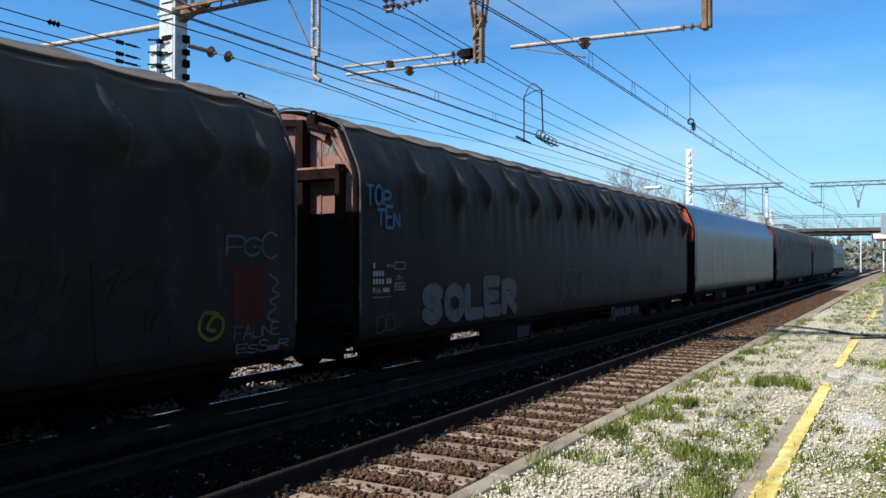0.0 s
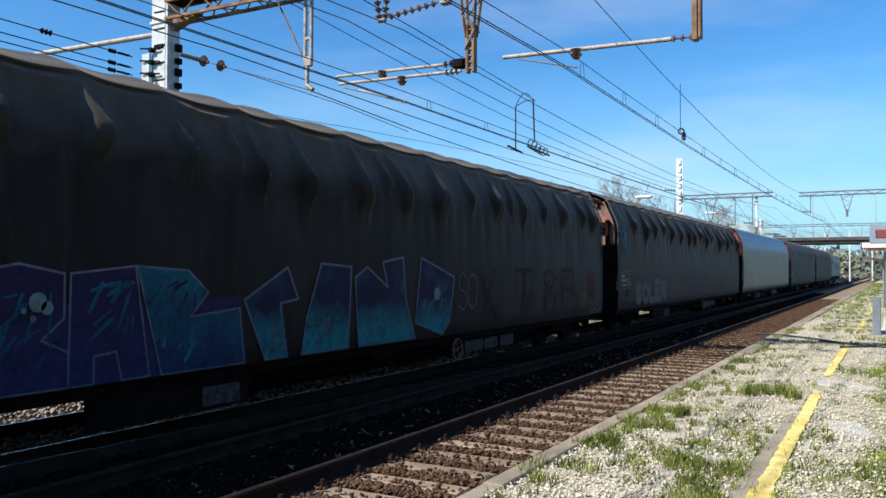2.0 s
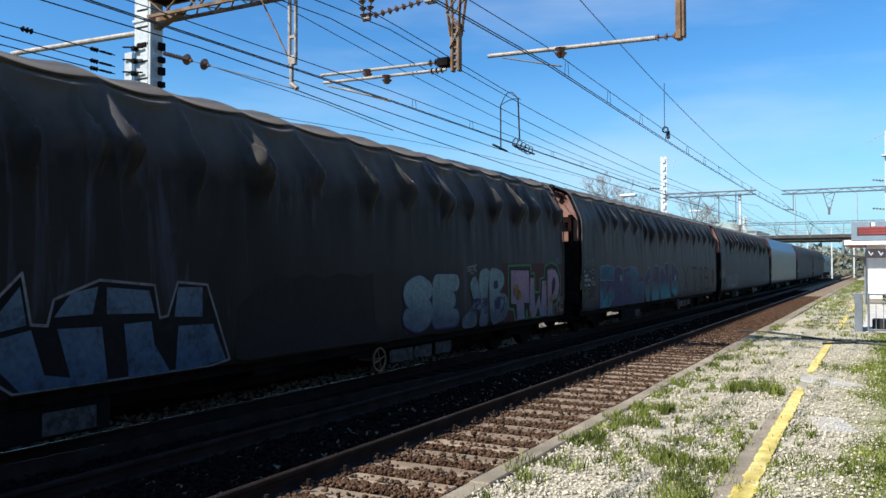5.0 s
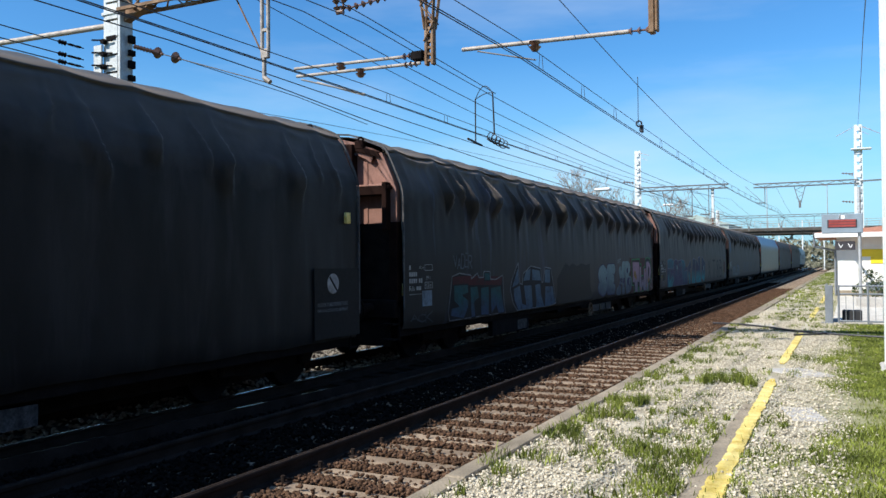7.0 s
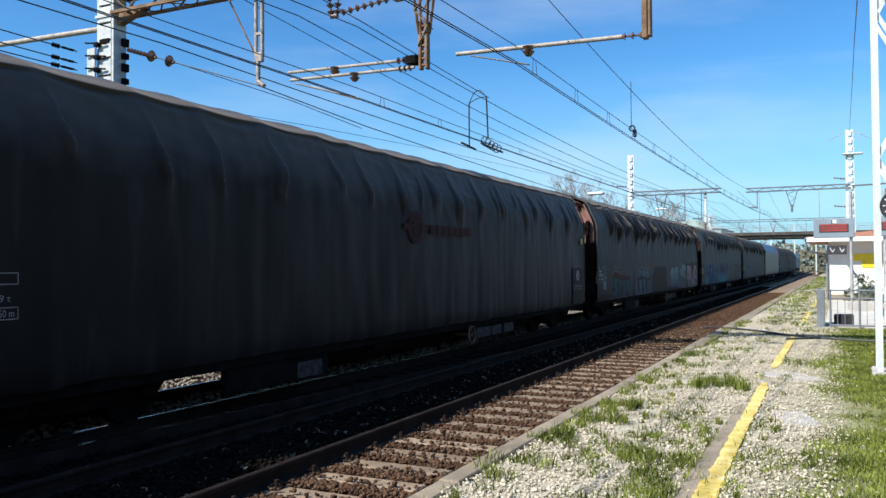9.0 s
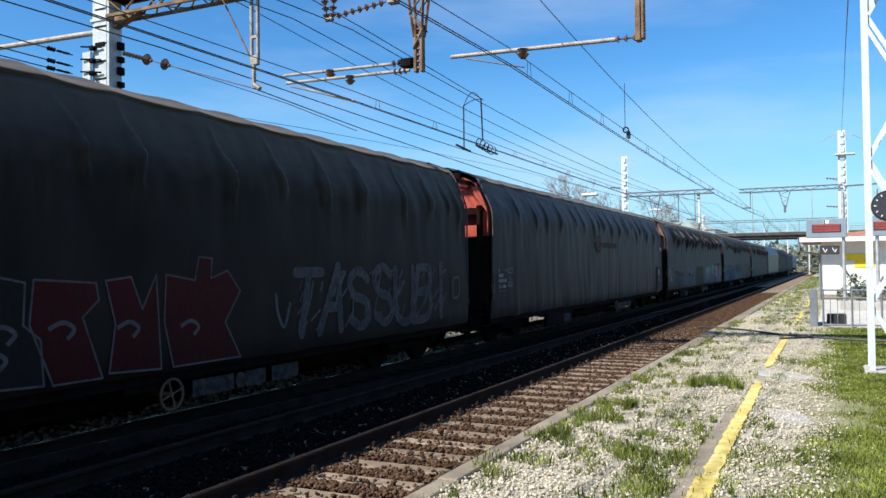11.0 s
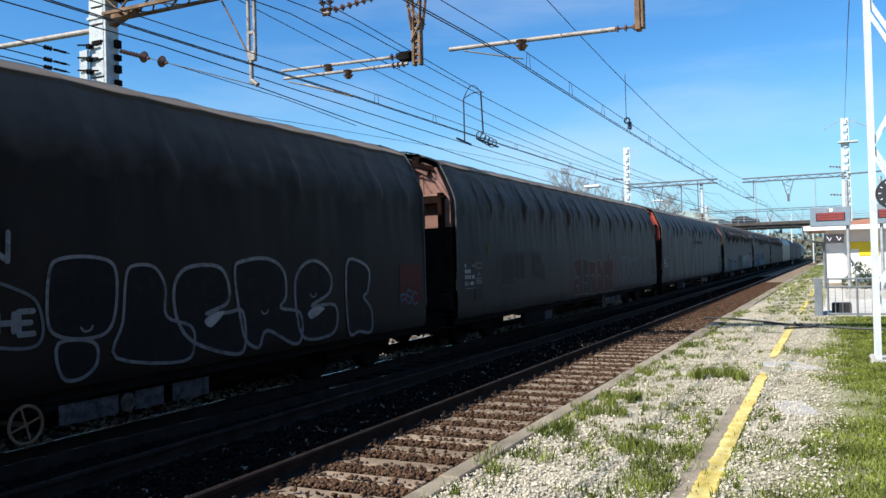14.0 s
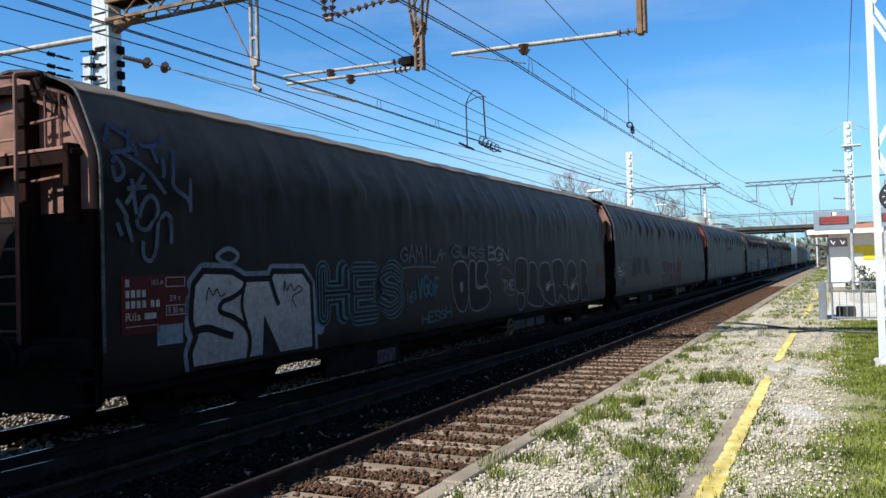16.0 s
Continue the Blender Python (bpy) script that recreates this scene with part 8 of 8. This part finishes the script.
def build_locomotive():
    c = empty("locomotive")
    tagged(c, "grey electric locomotive at the head of the train", "locomotive")
    pr = [(-1.45, 1.0), (1.45, 1.0), (1.48, 1.4), (1.48, 2.5), (1.40, 3.2), (1.15, 3.75), (-1.15, 3.75), (-1.40, 3.2), (-1.48, 2.5), (-1.48, 1.4)]
    bm = bmesh.new()
    rows = []
    for y, k in ((-9.0, 0.93), (-8.4, 1.0), (8.4, 1.0), (9.0, 0.93)):
        rows.append([bm.verts.new((x * k, y, 1.0 + (z - 1.0) * (k if z > 2.6 else 1))) for x, z in pr])
    n = len(pr)
    for a, b in zip(rows, rows[1:]):
        for i in range(n):
            bm.faces.new((a[i], a[(i + 1) % n], b[(i + 1) % n], b[i]))
    bm.faces.new(rows[0])
    bm.faces.new(rows[-1][::-1])
    bmesh.ops.recalc_face_normals(bm, faces=bm.faces)
    body = part("body", bm, M["loco"], c)
    for s in (-1, 1):
        part("windscreen", box((-1.1, s * 8.75 - 0.02, 2.55), (1.1, s * 8.75 + 0.28 * s, 3.15), 0.02), M["window_glass"], body)
        for x in (-1.49, 1.49):
            part("cab_window", box((x - 0.02, s * 7.6 - 0.4, 2.5), (x + 0.02, s * 7.6 + 0.4, 3.05), 0.01), M["window_glass"], body)
        for x in (-0.9, 0.9):
            part("headlight", add_rod(bmesh.new(), (x, s * 8.9, 1.5), (x, s * 9.02, 1.5), 0.13, 12), M["white"], body)
    for i in range(5):
        part("side_grille", box((1.475, -4.6 + 2.0 * i, 1.9), (1.5, -3.2 + 2.0 * i, 2.7), 0.01), M["fence_grey"], body)
    part("skirt", box((-1.35, -8.6, 0.45), (1.35, 8.6, 1.0), 0.03), M["dark_steel"], c)
    bm = bmesh.new()
    for s in (-1, 1):
        add_rod(bm, (0.6 * s, -5.5, 3.8), (0.35 * s, -6.9, 4.5), 0.03, 6)
        add_rod(bm, (0.35 * s, -6.9, 4.5), (0.5 * s, -5.6, 5.25), 0.025, 6)
    add_rod(bm, (-0.8, -5.6, 5.27), (0.8, -5.6, 5.27), 0.035, 6)
    part("pantograph", bm, M["dark_steel"], c)
    for y in (-6.0, 6.0):
        for p in (-1.4, 1.4):
            bm = bmesh.new()
            for x in (-0.75, 0.75):
                add_rod(bm, (x - 0.06, y + p, 0.55), (x + 0.06, y + p, 0.55), 0.55, 24)
            add_rod(bm, (-0.75, y + p, 0.55), (0.75, y + p, 0.55), 0.08, 8)
            part("wheelset", bm, M["dark_steel"], c)
    return c


def build_car():
    c = empty("car")
    tagged(c, "dark hatchback car driving over the bridge", "car")
    side = [(-2.05, 0.35), (2.05, 0.35), (2.12, 0.72), (1.95, 0.92), (1.0, 1.02), (0.35, 1.45), (-1.2, 1.48), (-1.95, 1.05), (-2.12, 0.85)]
    bm = bmesh.new()
    a = [bm.verts.new((x, -0.85, z)) for x, z in side]
    b = [bm.verts.new((x, 0.85, z)) for x, z in side]
    bm.faces.new(a)
    bm.faces.new(b[::-1])
    for i in range(len(side)):
        bm.faces.new((a[i], b[i], b[(i + 1) % len(side)], a[(i + 1) % len(side)]))
    bmesh.ops.recalc_face_normals(bm, faces=bm.faces)
    bmesh.ops.bevel(bm, geom=bm.edges[:], offset=0.05, segments=2, affect="EDGES")
    body = part("body", bm, M["car_paint"], c)
    for s in (-1, 1):
        part("side_window", plate([(0.75, 1.06), (0.3, 1.38), (-1.1, 1.40), (-1.5, 1.08)], s * 0.853, s * 0.01), M["window_glass"], body)
        for x in (-1.3, 1.3):
            part("wheel", add_rod(bmesh.new(), (x, s * 0.66, 0.32), (x, s * 0.88, 0.32), 0.32, 20), M["black"], c)
    for s in (-0.6, 0.6):
        part("headlight", box((2.05, s - 0.15, 0.62), (2.12, s + 0.15, 0.76), 0.02), M["white"], body)
    return c


build_trees()
scrub("far_woods", ((-70, -14, 190, 250, 6.0), (-14, 40, 210, 270, 2.2), (-45, -14, 150, 172, 5.0), (-3.5, 6, 165, 185, 1.6)), 30000, 0.32, 6, "belt of brown and green scrub beyond the bridge")
scrub("trackside_scrub", ((-60, -20.5, 66, 140, 4.6), (-60, -20.5, 20, 66, 2.6)), 26000, 0.24, 9, "low tangled scrub behind the far track")
scrub("distant_trees", ((-400, 300, 420, 520, 17.0),), 16000, 1.3, 12, "far line of trees on the horizon")
build_hall()
build_lamp(-17.6, 60, 7.0, "street lamp with a pale flat head behind the train")
build_lamp(-19.6, 95, 8.0, "street lamp with a pale flat head behind the train")
LOCO = build_locomotive()
for x, y, h in ((-7.6, 163, 9.0), (-4.2, 170, 9.6), (-2.0, 186, 9.4), (-12.5, 176, 9.0), (0.4, 200, 9.5)):
    m = empty("line_mast", x, y)
    tagged(m, "slim pale catenary mast far beyond the bridge", "mast", "masts beyond the bridge")
    part("post", add_bar(bmesh.new(), (0, 0, -0.6), (0, 0, h), 0.22, 0.22), M["white_steel"], m)
    part("arm", add_bar(bmesh.new(), (0, 0, h - 2.2), (-2.6, 0, h - 1.7), 0.07), M["galv"], m)
    part("arm", add_bar(bmesh.new(), (0, 0, h - 0.6), (-2.5, 0, h - 1.7), 0.05), M["galv"], m)
CAR = build_car()

# cables lying on the platform
cb = wire("ground_cable", [(-3.4, 23.6, 0.10), (-2.6, 23.1, 0.125), (-2.0, 22.6, 0.115), (-1.3, 21.6, 0.12), (-0.6, 21.0, 0.115), (0.4, 20.6, 0.11), (1.6, 20.4, 0.11), (3.0, 20.0, 0.11)], 0.028)
tagged(cb, "dark cable lying across the platform gravel", "cable")
cb2 = wire("ground_cable", [(-1.15, 20.3, 0.12), (-0.7, 20.7, 0.12), (-0.45, 21.0, 0.13)], 0.022)
tagged(cb2, "short dark branch of cable on the gravel", "cable")
# a rail of the crossover that closes on the near track's far rail
cr = empty("crossover_rail")
tagged(cr, "slender switch rail with a polished head between the tracks", "rail", kind="structure")
ya, xa, yb, xb = -1.0, -7.77, 16.5, -6.42
add_mesh("rail", [(x + dx, y, z) for y, x in ((ya, xa), (yb, xb)) for dx, z in ((-0.03, -0.2), (0.03, -0.2), (0.03, -0.003), (-0.03, -0.003))],
         [(0, 1, 2, 3), (7, 6, 5, 4), (0, 4, 5, 1), (1, 5, 6, 2), (2, 6, 7, 3), (3, 7, 4, 0)], M["rail_side"], cr)
add_mesh("running_face", [(xa - 0.016, ya, 0), (xa + 0.016, ya, 0), (xb + 0.016, yb, 0), (xb - 0.016, yb, 0)], [(0, 1, 2, 3)], M["rail_top"], cr)


# ---- what moves ----
# where the front edge of the fifth wagon's tarpaulin is along the track
RUN = [(0.0, 8.80), (3.5, 32.80), (7.0, 57.15), (9.0, 70.90), (12.5, 95.20), (14.5, 108.75), (16.0, 118.73)]


def run_at(t):
    for (a, p), (b, q) in zip(RUN, RUN[1:]):
        if t <= b:
            return p + (q - p) * (t - a) / (b - a)


def motions():
    for i, w in WAGONS.items():
        walk(w, [(t, pose(T2, s + (5 - i) * PITCH, 0)) for t, s in RUN])
    walk(LOCO, [(t, pose(T2, s + 4 * PITCH + 10.3, 0)) for t, s in RUN])
    walk(CAR, [(0.0, pose(-251.5, 142.2, 6.55)), (8.0, pose(-115.5, 142.2, 6.55)), (16.0, pose(20.5, 142.2, 6.55))])
    times = [k / 15 for k in range(241)]
    for axle, y in AXLES:
        if axle.parent.parent in TURNING:
            walk(axle, [(t, pose(0, y, 0.46, -math.degrees(run_at(t) / 0.46))) for t in times])


TURNING = [WAGONS[i] for i in (4, 5, 6, 7, 8, 9)]
motions()
